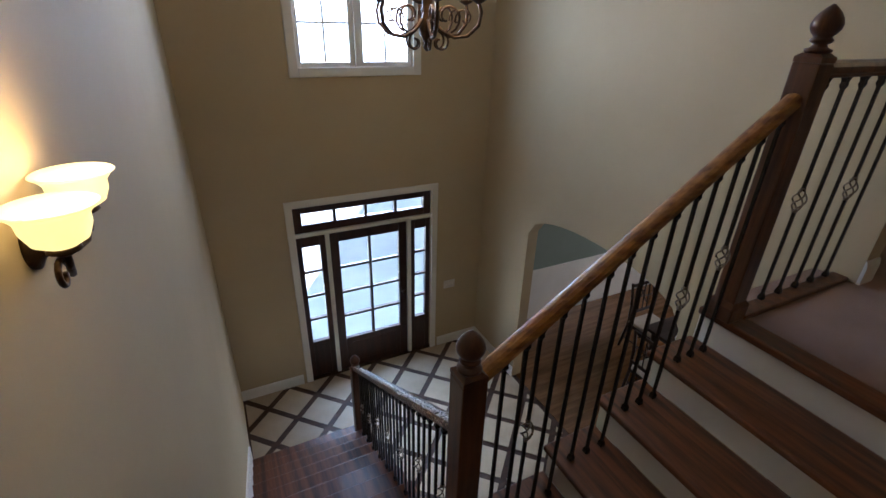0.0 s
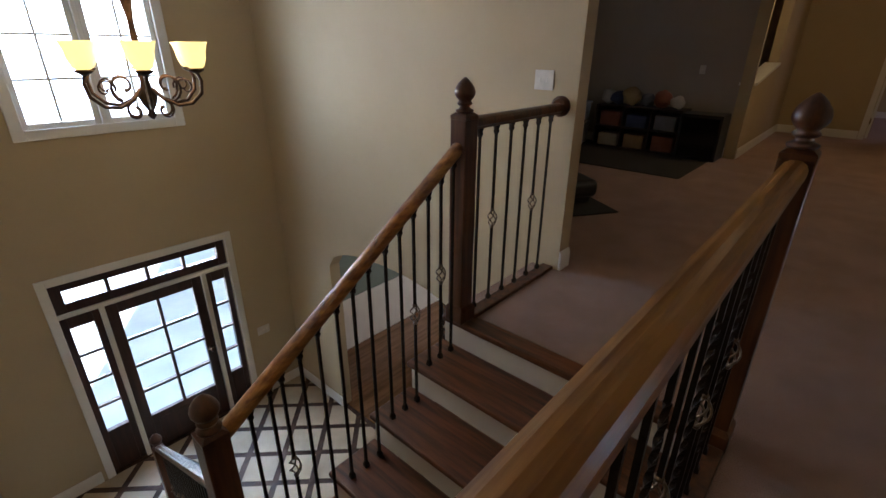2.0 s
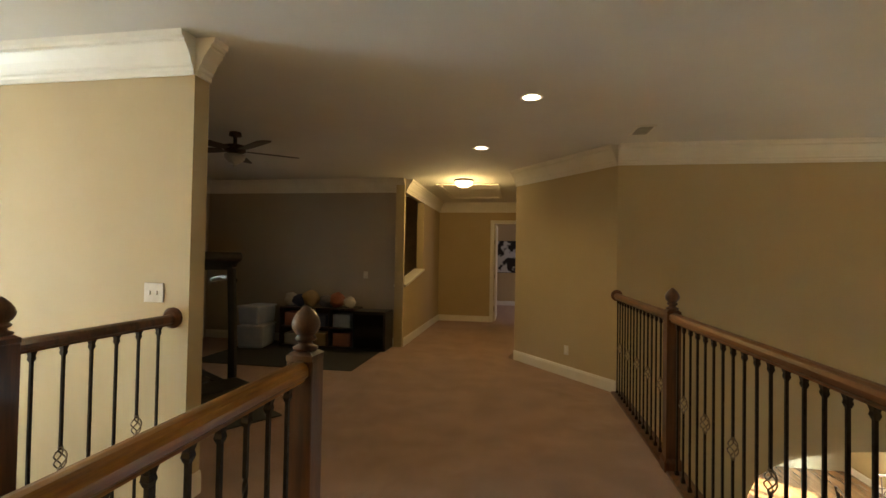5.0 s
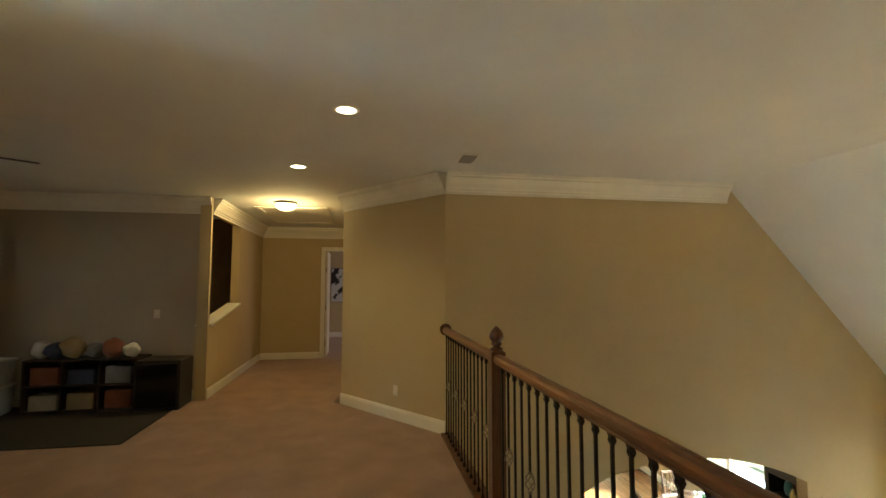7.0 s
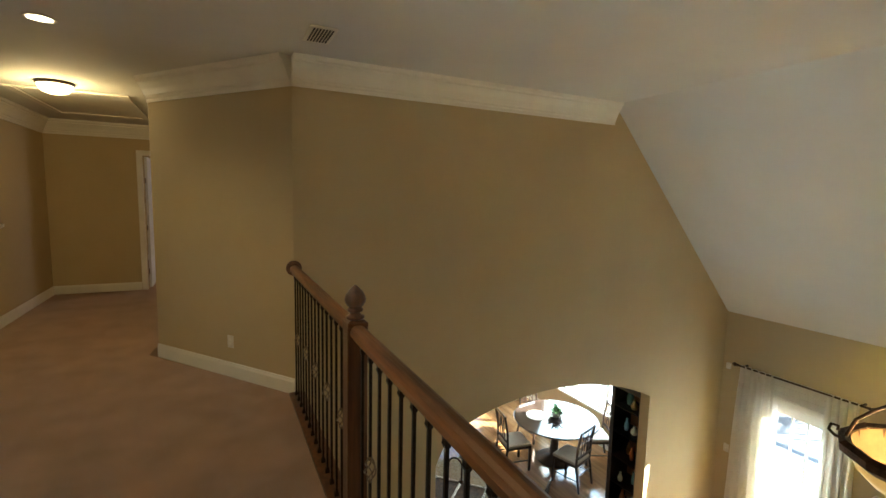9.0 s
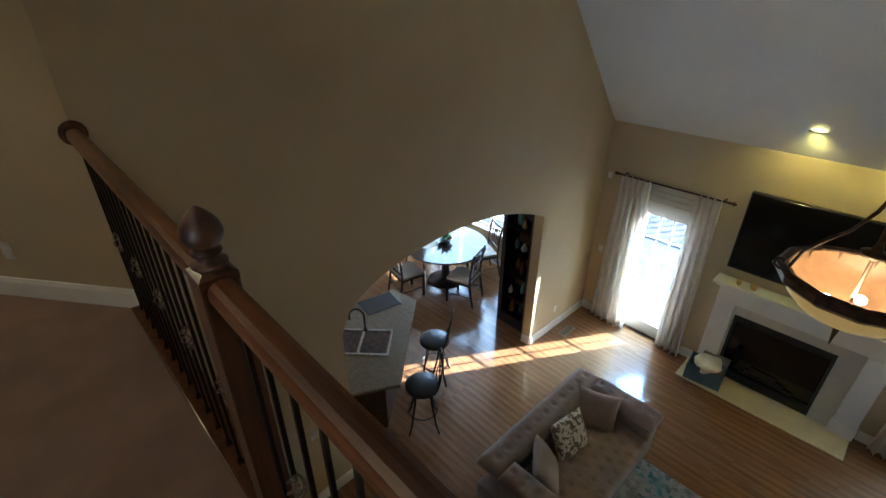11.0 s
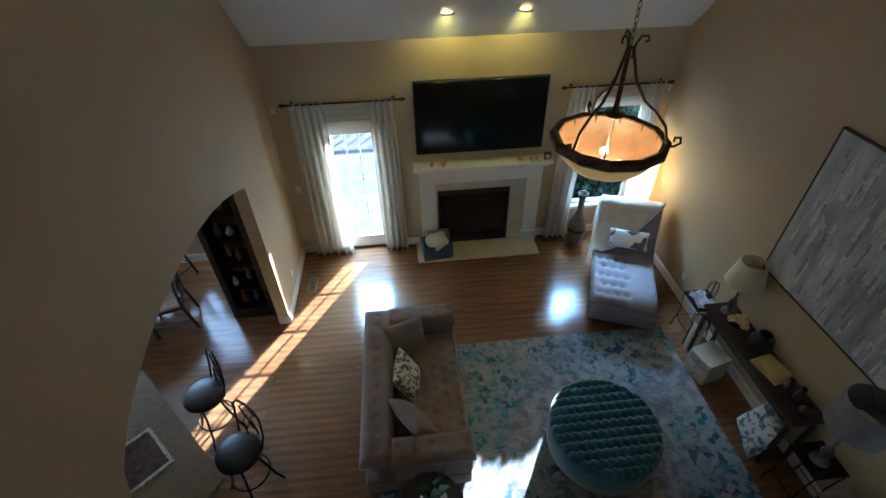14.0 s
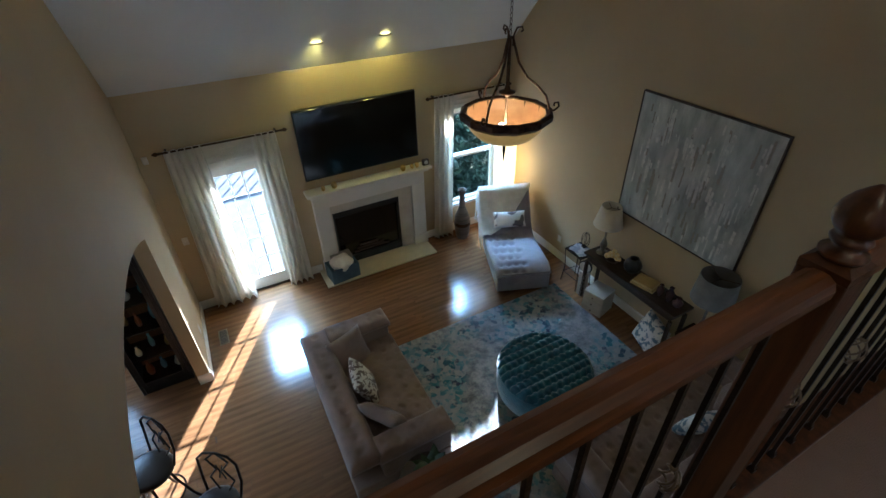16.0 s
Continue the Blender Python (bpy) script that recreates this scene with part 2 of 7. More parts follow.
struct("ground", bmbox((-400, -400, F - 0.5), (400, 400, F - 0.2)), mat("dry_lawn", (0.085, 0.095, 0.055), (0.05, 0.065, 0.035), 0.9, scale=0.3, bump=0.2), "dry winter lawn around the house", "ground")

# walls
struct("wall_foyer_west", bmbox((XL - 0.12, YR - 0.12, F - 0.2), (XL, YF + 0.15, CEIL)), M_WALL, "tan painted tall foyer wall", "wall")
bm = bmesh.new()
DX0, DX1, DZ = 2.49, 4.10, -0.58          # front door opening
LX0, LX1, LZ0, LZ1 = 7.3, 7.95, 1.25, 2.0   # loft window
WX0, WX1, WZ0, WZ1 = 2.71, 3.86, 0.76, 2.20   # window above it
box(bm, (XL, YF, F - 0.2), (DX0, YF + 0.15, CEIL))
box(bm, (DX1, YF, F - 0.2), (LX0, YF + 0.15, CEIL))
box(bm, (LX1, YF, F - 0.2), (9.7, YF + 0.15, CEIL))
box(bm, (LX0, YF, F - 0.2), (LX1, YF + 0.15, LZ0))
box(bm, (LX0, YF, LZ1), (LX1, YF + 0.15, CEIL))
box(bm, (DX0, YF, DZ), (DX1, YF + 0.15, WZ0))
box(bm, (DX0, YF, WZ0), (WX0, YF + 0.15, WZ1))
box(bm, (WX1, YF, WZ0), (DX1, YF + 0.15, WZ1))
box(bm, (DX0, YF, WZ1), (DX1, YF + 0.15, CEIL))
box(bm, (9.7, YF, F - 0.2), (14, YF + 0.15, CEIL))
struct("wall_north", bm, M_WALL, "tan painted two-storey entrance wall", "wall")
bm = bmesh.new()
box(bm, (XR, 4.22, F - 0.2), (XR + 0.13, YF, -0.42))
strips(bm, "x", XR, XR + 0.13, arch_cols(4.22, 2.3, -0.86, 0.30, -0.42))
box(bm, (XR, 1.46, F - 0.2), (XR + 0.13, 2.3, -0.42))
box(bm, (XR, 1.46, -0.42), (XR + 0.13, YF, CEIL))
struct("wall_foyer_east", bm, M_WALL, "tan painted foyer wall with an arched opening below", "wall")

# arch wall of the living room
bm = bmesh.new()
AY0, AY1 = -2.85, -5.86
strips(bm, "x", XA, XA + 0.14, [(YR - 0.0, F - 0.2, CEIL), (AY0, F - 0.2, slope_z(AY0))])
cols = arch_cols(AY0, AY1, -0.98, 0.56, slope_z, 32, True)
strips(bm, "x", XA, XA + 0.14, cols)
strips(bm, "x", XA, XA + 0.14, [(AY1, F - 0.2, slope_z(AY1)), (YB - 0.15, F - 0.2, slope_z(YB - 0.15))])
struct("wall_living_east", bm, M_WALL, "tan painted tall wall with a wide arched opening", "wall")
bm = bmesh.new()
strips(bm, "x", XW - 0.12, XW, [(YR - 0.0, F - 0.2, CEIL), (-4.95, F - 0.2, CEIL), (YB - 0.15, F - 0.2, slope_z(YB - 0.15))])
struct("wall_living_west", bm, M_WALL, "tan painted tall living room wall", "wall")
struct("wall_hall_end", bmbox((XL, YR - 0.12, F - 0.2), (XW - 0.12, YR, CEIL)), M_WALL, "tan painted short end wall", "wall")
# fireplace wall with door and window openings
PD0, PD1, PDZ = 6.34, 7.12, -0.82          # patio door
LW0, LW1, LWA, LWB = 2.72, 3.66, -2.32, -0.66  # living room window
bm = bmesh.new()
T = 0.15
y0, y1 = YB - T, YB
box(bm, (XW - 0.12, y0, F - 0.2), (LW0, y1, 0.3))
box(bm, (LW0, y0, F - 0.2), (LW1, y1, LWA))
box(bm, (LW0, y0, LWB), (LW1, y1, 0.3))
box(bm, (LW1, y0, F - 0.2), (PD0, y1, 0.3))
box(bm, (PD0, y0, PDZ), (PD1, y1, 0.3))
box(bm, (PD1, y0, F - 0.2), (XA + 0.14, y1, 0.3))
struct("wall_south", bm, M_WALL, "tan painted fireplace wall", "wall")

# upper hall walls
d = Vector((AX - XA, AY - YR, 0)).normalized()
nrm = Vector((-d.y, d.x, 0))


def slab_wall(name, a, b, thick, z0, z1, material, label):
    a, b = Vector((*a, 0)), Vector((*b, 0))
    n = Vector((-(b - a).y, (b - a).x, 0)).normalized() * thick
    bm = bmesh.new()
    prism(bm, [(a.x, a.y), (b.x, b.y), ((b + n).x, (b + n).y), ((a + n).x, (a + n).y)], z0, z1)
    return struct(name, bm, material, label, "wall")


slab_wall("wall_slant", (XA + 0.001, YR), (AX, AY), -0.12, -0.3, CEIL, M_WALL, "tan painted slanting hall wall")
slab_wall("wall_hall_south", (AX, AY - 0.53), (13.0, AY - 0.53), -0.12, -0.3, CEIL, M_WALL, "tan painted hall wall")
slab_wall("wall_hall_stub", (AX, AY - 0.16), (AX, AY - 0.53), 0.12, -0.3, CEIL, M_WALL, "tan painted wall stub")
bm = bmesh.new()
FD0, FD1, FDZ = 0.12, -0.72, 2.25
box(bm, (13.0, FD0, -0.3), (13.12, 1.40, CEIL))
box(bm, (13.0, FD1, FDZ), (13.12, FD0, CEIL))
box(bm, (13.0, -1.1, -0.3), (13.12, FD1, CEIL))
struct("wall_hall_east", bm, M_WALL, "tan painted end wall of the hall", "wall")
struct("wall_bedroom", bmbox((17.0, -3.5, -0.3), (17.12, 2.0, CEIL)), M_WALL, "tan painted bedroom wall", "wall")
struct("wall_bedroom_west", bmbox((13.0, -3.5, -0.3), (13.12, -1.1, CEIL)), M_WALL, "tan painted bedroom side wall", "wall")
struct("wall_bedroom_north", bmbox((13.12, 1.9, -0.3), (17.0, 2.0, CEIL)), M_WALL, "tan painted bedroom side wall", "wall")
struct("wall_bedroom_south", bmbox((13.12, -3.5, -0.3), (17.0, -3.4, CEIL)), M_WALL, "tan painted bedroom side wall", "wall")
bm = bmesh.new()
box(bm, (9.7, 1.40, 0.0), (11.2, 1.53, 0.02))
strips(bm, "y", 1.40, 1.53, [(9.7, -0.3, 0.97), (11.2, -0.3, 1.20)])
box(bm, (11.2, 1.40, -0.3), (13.12, 1.53, CEIL))
box(bm, (9.7, 1.40, 2.55), (11.2, 1.53, CEIL))
struct("wall_hall_north", bm, M_WALL, "tan painted hall wall with a sloping half wall", "wall")
bm = bmesh.new()
strips(bm, "y", 1.36, 1.57, [(9.7, 0.97, 1.005), (11.2, 1.20, 1.235)])
struct("trim_half_wall_cap", bm, M_TRIM, "white painted cap on the sloping half wall", "cap")
struct("wall_loft_east", bmbox((9.7, 1.53, -0.3), (9.83, YF, CEIL)), M_WALL_DARK, "brown grey painted loft wall", "wall")
struct("wall_loft_post", bmbox((9.64, 1.395, 0), (9.7, 1.54, CEIL)), M_WALL, "tan painted wall end", "wall")
bm = bmesh.new()
box(bm, (XR + 0.13, 4.95, -0.3), (LX0, YF, CEIL))
box(bm, (LX1, 4.95, -0.3), (9.7, YF, CEIL))
box(bm, (LX0, 4.95, -0.3), (LX1, YF, LZ0))
box(bm, (LX0, 4.95, LZ1), (LX1, YF, CEIL))
struct("wall_loft_north", bm, M_WALL_DARK, "brown grey painted loft wall", "wall")
# Dimness of the stairwell recess is put into this brown.
struct("wall_attic_stair", bmbox((9.83, 2.6, -0.3), (13.12, 2.72, CEIL)), mat("dark_stairwell_paint", (0.26, 0.17, 0.10), rough=0.8), "stairwell wall in a shaded dark brown", "wall")

struct("wall_attic_stair_end", bmbox((11.9, 1.53, -0.3), (12.02, 2.6, CEIL)), bpy.data.materials["dark_stairwell_paint"], "stairwell wall in a shaded dark brown", "wall")

# ceilings
bm = bmesh.new()
box(bm, (XL - 0.12, -4.95, CEIL), (17.2, YF + 0.15, CEIL + 0.15))
struct("ceiling", bm, M_CEIL, "white painted flat ceiling", "ceiling")
bm = bmesh.new()
strips(bm, "x", XW - 0.12, XA + 0.14, [(-4.95, CEIL, CEIL + 0.15), (YB - 0.15, slope_z(YB - 0.15), slope_z(YB - 0.15) + 0.2)])
struct("ceiling_slope", bm, M_CEIL, "white painted sloping living room ceiling", "ceiling")
struct("ceiling_kitchen", bmbox((XA + 0.14, -7.45, -0.40), (13.5, -1.0, -0.33)), M_CEIL, "white painted kitchen ceiling", "ceiling")
struct("ceiling_dining", bmbox((XR + 0.13, 0.0, -0.42), (9.0, YF, -0.33)), M_CEIL, "white painted dining room ceiling", "ceiling")
crown([((XR, YF), (XR, 1.46), (-1, 0)), ((XL, YF), (XR, YF), (0, -1)), ((XL, YR), (XL, YF), (1, 0)),
       ((XR, 1.46), (XR + 0.13, 1.46), (0, -1)), ((XR + 0.13, 1.46), (XR + 0.13, 4.95), (1, 0)), ((XR + 0.13, 4.95), (9.7, 4.95), (0, -1)), ((9.7, 4.95), (9.7, 1.4), (-1, 0)),
       ((9.7, 1.40), (13.0, 1.40), (0, -1)), ((13.0, 1.40), (13.0, -0.95), (-1, 0)),
       ((XA, YR), (XA, -4.95), (-1, 0)), ((XA, YR), (AX, AY), (nrm.x, nrm.y))])
baseboard("baseboard", 0.0, [((XR, 1.46), (XR + 0.13, 1.46), (0, -1)), ((XR + 0.13, 1.46), (XR + 0.13, 4.95), (1, 0)), ((9.7, 4.95), (9.7, 1.4), (-1, 0)),
                 ((9.7, 1.40), (13.0, 1.40), (0, -1)), ((13.0, 1.40), (13.0, 0.21), (-1, 0)), ((XA, YR), (AX, AY), (nrm.x, nrm.y)), ((17.0, -3.4), (17.0, 1.9), (-1, 0))])
baseboard("baseboard_lower", F, [((XL, YF), (DX0 - 0.1, YF), (0, -1)), ((DX1 + 0.1, YF), (XR, YF), (0, -1)), ((XR, YF), (XR, 4.22), (-1, 0)), ((XR, 2.3), (XR, 1.46), (-1, 0)),
                 ((XA, YR), (XA, AY0), (-1, 0)), ((XA, AY1), (XA, YB), (-1, 0)), ((XA, AY1), (XA + 0.14, AY1), (0, 1)), ((XA, YB), (PD1 + 0.09, YB), (0, 1)), ((PD0 - 0.09, YB), (5.9, YB), (0, 1)),
                 ((4.06, YB), (XW, YB), (0, 1)), ((XW, YB), (XW, YR), (1, 0))])

# kitchen and dining room shells
bm = bmesh.new()
box(bm, (XA + 0.14, -7.45, F - 0.2), (9.3, -7.30, -0.33))
box(bm, (9.3, -7.45, F - 0.2), (11.5, -7.30, -2.2))
box(bm, (9.3, -7.45, -0.75), (11.5, -7.30, -0.33))
box(bm, (11.5, -7.45, F - 0.2), (13.5, -7.30, -0.33))
struct("wall_kitchen_south", bm, M_WALL, "tan painted kitchen wall with windows", "wall")

bm = bmesh.new()
box(bm, (13.35, -7.30, F - 0.2), (13.5, -6.9, -0.33))
box(bm, (13.35, -6.9, F - 0.2), (13.5, -5.0, -2.1))
box(bm, (13.35, -6.9, -0.75), (13.5, -5.0, -0.33))
box(bm, (13.35, -5.0, F - 0.2), (13.5, -1.0, -0.33))
struct("wall_kitchen_east", bm, M_WALL, "tan painted kitchen side wall", "wall")
struct("wall_kitchen_north", bmbox((XA, -1.1, F - 0.2), (13.5, -1.0, -0.33)), M_WALL, "tan painted kitchen back wall", "wall")
struct("wall_under_hall", bmbox((XR + 0.13, -0.2, F - 0.2), (XA, -0.08, -0.33)), M_WALL, "tan painted wall below the landing", "wall")
bm = bmesh.new()
box(bm, (8.9, -0.08, F - 0.2), (9.0, YF, -2.0))
box(bm, (8.9, -0.08, -2.0), (9.0, 2.3, -0.33))
box(bm, (8.9, 2.3, -0.75), (9.0, 3.5, -0.33))
box(bm, (8.9, 3.5, -2.0), (9.0, YF, -0.33))
struct("wall_dining_east", bm, M_WALL_GREEN, "sage painted dining room wall", "wall")

# ---------------- stairs and balustrades ----------------
R, G = 0.1794, 0.275      # riser and going
LAND = -5 * R             # landing height


def rail_bar(a, b, w=0.066, h=0.062, level_ends=True):
    """A moulded handrail between two points."""
    a, b = Vector(a), Vector(b)
    d = (b - a).normalized()
    side = d.cross(Vector((0, 0, 1))).normalized()
    up = Vector((0, 0, 1))
    prof = [(-0.30, 0), (0.30, 0), (0.36, 0.16), (0.5, 0.30), (0.5, 0.62), (0.40, 0.85), (0.2, 0.97), (0, 1), (-0.2, 0.97), (-0.40, 0.85), (-0.5, 0.62), (-0.5, 0.30), (-0.36, 0.16)]
    bm = bmesh.new()
    n = 8
    rings = []
    for i in range(n + 1):
        p = a.lerp(b, i / n)
        rings.append([bm.verts.new(p + side * (s * w) + up * (u * h)) for s, u in prof])
    m = len(prof)
    for p, q in zip(rings, rings[1:]):
        for k in range(m):
            bm.faces.new((p[k], p[(k + 1) % m], q[(k + 1) % m], q[k]))
    bm.faces.new(rings[0][::-1])
    bm.faces.new(rings[-1])
    return bm


FINIAL = [(0.040, 0.0), (0.046, 0.008), (0.046, 0.016), (0.030, 0.024), (0.024, 0.036), (0.036, 0.044), (0.040, 0.052), (0.036, 0.060), (0.030, 0.066),
          (0.042, 0.080), (0.051, 0.098), (0.053, 0.116), (0.047, 0.140), (0.034, 0.163), (0.018, 0.182), (0.004, 0.195)]


def newel(parent, x, y, z, height):
    """A square newel post with plinth, chamfered cap and turned acorn finial."""
    body = height - 0.155
    bm = bmesh.new()
    box(bm, (-0.047, -0.047, 0), (0.047, 0.047, body - 0.03), 0.005)
    lathe(bm, [(0.066, body - 0.03), (0.066, body - 0.012), (0.045, body)], pose(0, 0, 0, 0, 0, 45), 4)
    p = part("newel", bm, M_NEWEL, parent)
    p.matrix_basis = pose(x, y, z)
    bm = bmesh.new()
    box(bm, (-0.06, -0.06, 0), (0.06, 0.06, 0.075), 0.006)
    lathe(bm, [(0.084, 0.075), (0.068, 0.095)], pose(0, 0, 0, 0, 0, 45), 4)
    part("plinth", bm, M_NEWEL, p)
    bm = bmesh.new()
    lathe(bm, [(r * 0.92, z * 0.795) for r, z in FINIAL], pose(0, 0, body), 20)
    part("finial", bm, M_NEWEL, p, "turned acorn finial", True)
    return p


def baluster_mesh(h, kind):
    bm = bmesh.new()
    w = 0.0058
    box(bm, (-0.013, -0.013, 0), (0.013, 0.013, 0.02), 0.003, 1)
    lathe(bm, [(0.016, 0.02), (0.010, 0.032)], pose(0, 0, 0, 0, 0, 45), 4)
    lathe(bm, [(0.010, h - 0.045), (0.016, h - 0.032), (0.013, h - 0.02), (0.020, h)], pose(0, 0, 0, 0, 0, 45), 4)
    if kind == "plain":
        box(bm, (-w, -w, 0.03), (w, w, h))
    elif kind == "twist":
        box(bm, (-w, -w, 0.03), (w, w, h * 0.18))
        box(bm, (-w, -w, h * 0.82), (w, w, h))
        n, rings = 48, []
        for i in range(n + 1):
            a, z = i / n * math.pi * 7, h * (0.18 + 0.64 * i / n)
            rings.append([bm.verts.new((1.41 * w * math.cos(a + k * math.pi / 2), 1.41 * w * math.sin(a + k * math.pi / 2), z)) for k in range(4)])
        for p, q in zip(rings, rings[1:]):
            for k in range(4):
                bm.faces.new((p[k], p[(k + 1) % 4], q[(k + 1) % 4], q[k]))
    else:
        box(bm, (-w, -w, 0.03), (w, w, h * 0.5 - 0.05))
        box(bm, (-w, -w, h * 0.5 + 0.05), (w, w, h))
    return bm


def basket_bm(h):
    bm = bmesh.new()
    for k in range(4):
        pts = []
        for i in range(13):
            f = i / 12
            a = k * math.pi / 2 + f * math.pi * 1.1
            r = 0.006 + 0.020 * math.sin(math.pi * f)
            pts.append((r * math.cos(a), r * math.sin(a), h * 0.5 - 0.05 + 0.10 * f))
        tube(bm, pts, 0.0036, 5)
    lathe(bm, [(0.010, h * 0.5 - 0.057), (0.012, h * 0.5 - 0.05), (0.010, h * 0.5 - 0.043)], n=8)
    lathe(bm, [(0.010, h * 0.5 + 0.043), (0.012, h * 0.5 + 0.05), (0.010, h * 0.5 + 0.057)], n=8)
    return bm


made_balusters = {}


def baluster(parent, x, y, z, h, kind):
    key = (round(h, 3), kind)
    if key not in made_balusters:
        b = part("baluster", baluster_mesh(h, kind), M_IRON, parent)
        k = part("basket", basket_bm(h), M_BASKET, b, "burnished twisted wire basket", True) if kind == "basket" else None
        b.matrix_basis = pose(x, y, z)
        made_balusters[key] = (b, k)
        return b
    b, k = made_balusters[key]
    o = again(b, parent, pose(x, y, z))
    if k:
        again(k, o, Matrix())
    return o


RAILZ = 1.035   # underside of the guard rails
def rosette(parent, x, y, z, way):
    bm = bmesh.new()
    lathe(bm, [(0.062, 0), (0.062, 0.012), (0.050, 0.022), (0.044, 0.03)], n=20)
    p = part("rosette", bm, M_NEWEL, parent)
    p.matrix_basis = Matrix.Translation((x, y, z)) @ Vector(way).to_track_quat("Z", "Y").to_matrix().to_4x4()


def shoe(parent, a, b):
    bm = bmesh.new()
    box(bm, a, b, 0.006)
    part("shoe_rail", bm, M_NEWEL, parent, "stained oak shoe board on the floor edge")


# guard rail between the far newel and the wall
g = thing("balustrade", (0, 0, 0), label="oak handrail with dark iron balusters beside the stair top", category="balustrade", group="balustrades")
newel(g, XN + 0.01, 1.56, 0.004, 1.27)
part("handrail", rail_bar((XN + 0.04, 1.56, RAILZ), (XR, 1.56, RAILZ)), M_NEWEL, g)
rosette(g, XR, 1.56, RAILZ + 0.04, (-1, 0, 0))
shoe(g, (XN + 0.06, 1.495, -0.02), (XR, 1.575, 0.022))
for i in range(6):
    baluster(g, XN + 0.135 + i * 0.138, 1.56, 0.022, RAILZ - 0.022, "basket" if i in (1, 4) else "plain")
# near guard rail along the stair well
g = thing("balustrade", (0, 0, 0), label="golden oak guard rail with iron balusters along the stairwell", category="balustrade", group="balustrades")
newel(g, XN, 0.272, 0, 1.285)
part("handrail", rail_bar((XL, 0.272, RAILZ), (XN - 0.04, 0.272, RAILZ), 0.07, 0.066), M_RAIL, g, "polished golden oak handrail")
shoe(g, (XL, 0.215, -0.02), (XN - 0.06, 0.33, 0.022))
for i in range(18):
    baluster(g, XN - 0.12 - i * 0.112, 0.272, 0.022, RAILZ - 0.022, ("basket" if i % 3 == 1 else "twist" if i % 3 == 2 else "plain"))
# long guard rail over the living room
g = thing("balustrade", (0, 0, 0), label="long oak guard rail with iron balusters over the living room", category="balustrade", group="balustrades")
NX = 5.837
newel(g, NX, YR, 0, 1.275)
part("handrail", rail_bar((NX + 0.04, YR, RAILZ), (XA, YR, RAILZ), 0.07, 0.066), M_RAIL_SHADED, g)
part("handrail", rail_bar((XW, YR, RAILZ), (NX - 0.04, YR, RAILZ), 0.07, 0.066), M_RAIL_SHADED, g)
rosette(g, XA, YR, RAILZ + 0.04, (-1, 0, 0))
shoe(g, (NX + 0.06, YR - 0.075, -0.02), (XA, YR + 0.05, 0.022))
shoe(g, (XW, YR - 0.075, -0.02), (NX - 0.06, YR + 0.05, 0.022))
for i in range(15):
    baluster(g, NX + 0.14 + i * 0.119, YR, 0.022, RAILZ - 0.022, "basket" if i % 3 == 1 else "plain")
for i in range(28):
    baluster(g, NX - 0.12 - i * 0.117, YR, 0.022, RAILZ - 0.022, "basket" if i % 3 == 1 else "plain")
# sloping rail of the upper flight
g = thing("stair_rail", (0, 0, 0), label="sloping oak stair rail with iron balusters", category="stair rail", group="balustrades")
newel(g, 2.52, 1.56, LAND, 1.225)


def flight_z(x):
    return 0.95 - (XN - x) * R / G


part("handrail", rail_bar((2.55, 1.56, flight_z(2.55)), (XN - 0.04, 1.56, flight_z(XN - 0.04))), M_RAIL, g)
c = 0
for k in range(1, 5):
    x0 = XN - G * k
    for j in range(3):
        x = x0 + 0.035 + 0.088 * j
        zb = -R * k
        h = round(flight_z(x) - zb, 2)
        baluster(g, x, 1.56, zb, h, "basket" if c % 4 == 1 else "plain")
        c += 1
baluster(g, 2.66, 1.56, LAND, round(flight_z(2.66) - LAND, 2), "plain")
baluster(g, 2.745, 1.56, LAND, round(flight_z(2.745) - LAND, 2), "plain")
# lower flight's rail
g = thing("stair_rail", (0, 0, 0), label="oak stair rail with iron balusters down to the foyer", category="stair rail", group="balustrades")
LY = 1.62


GL = 0.248                # going of the lower flight


def low_x(y):
    return 2.52 + (y - LY) * 0.094


def low_z(y):
    return LAND + 0.72 - (y - LY) * 0.705


LE = LY + GL * 9.4
newel(g, low_x(LE + 0.05), LE + 0.05, F, 1.20)
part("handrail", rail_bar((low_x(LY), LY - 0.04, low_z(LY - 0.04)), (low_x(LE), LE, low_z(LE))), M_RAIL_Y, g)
c = 0
for k in range(1, 10):
    for j in range(3):
        y = LY + GL * (k - 1) + 0.04 + 0.08 * j
        zb = LAND - R * k
        baluster(g, low_x(y), y, zb, round(low_z(y) - zb, 2), "basket" if c % 4 == 1 else "plain")
        c += 1

# treads and risers
st = thing("staircase", (0, 0, 0), label="dark oak treads with white painted risers", category="staircase")
bm = bmesh.new()
box(bm, (XN - 0.03, YN + 0.03, -0.036), (XN + 0.088, YS, 0.004), 0.012, 3)
part("tread", bm, M_TREAD, st, "oak nosing at the carpet edge")
tr = rs = None
for k in range(1, 5):
    m = pose(XN - G * k, 0, -R * k)
    if tr is None:
        bm = bmesh.new()
        box(bm, (-0.03, YN + 0.03, -0.032), (G - 0.001, YS + 0.015, 0), 0.012, 3)
        tr = part("tread", bm, M_TREAD, st)
        tr.matrix_basis = m
    else:
        again(tr, st, m)
for k in range(0, 5):
    m = pose(XN - G * k, 0, -R * k)
    if rs is None:
        rs = part("riser", bmbox((-0.004, YN + 0.03, -R), (0.014, YS - 0.004, -0.034)), M_TRIM, st, "white painted riser")
        rs.matrix_basis = m
    else:
        again(rs, st, m)
bm = bmesh.new()
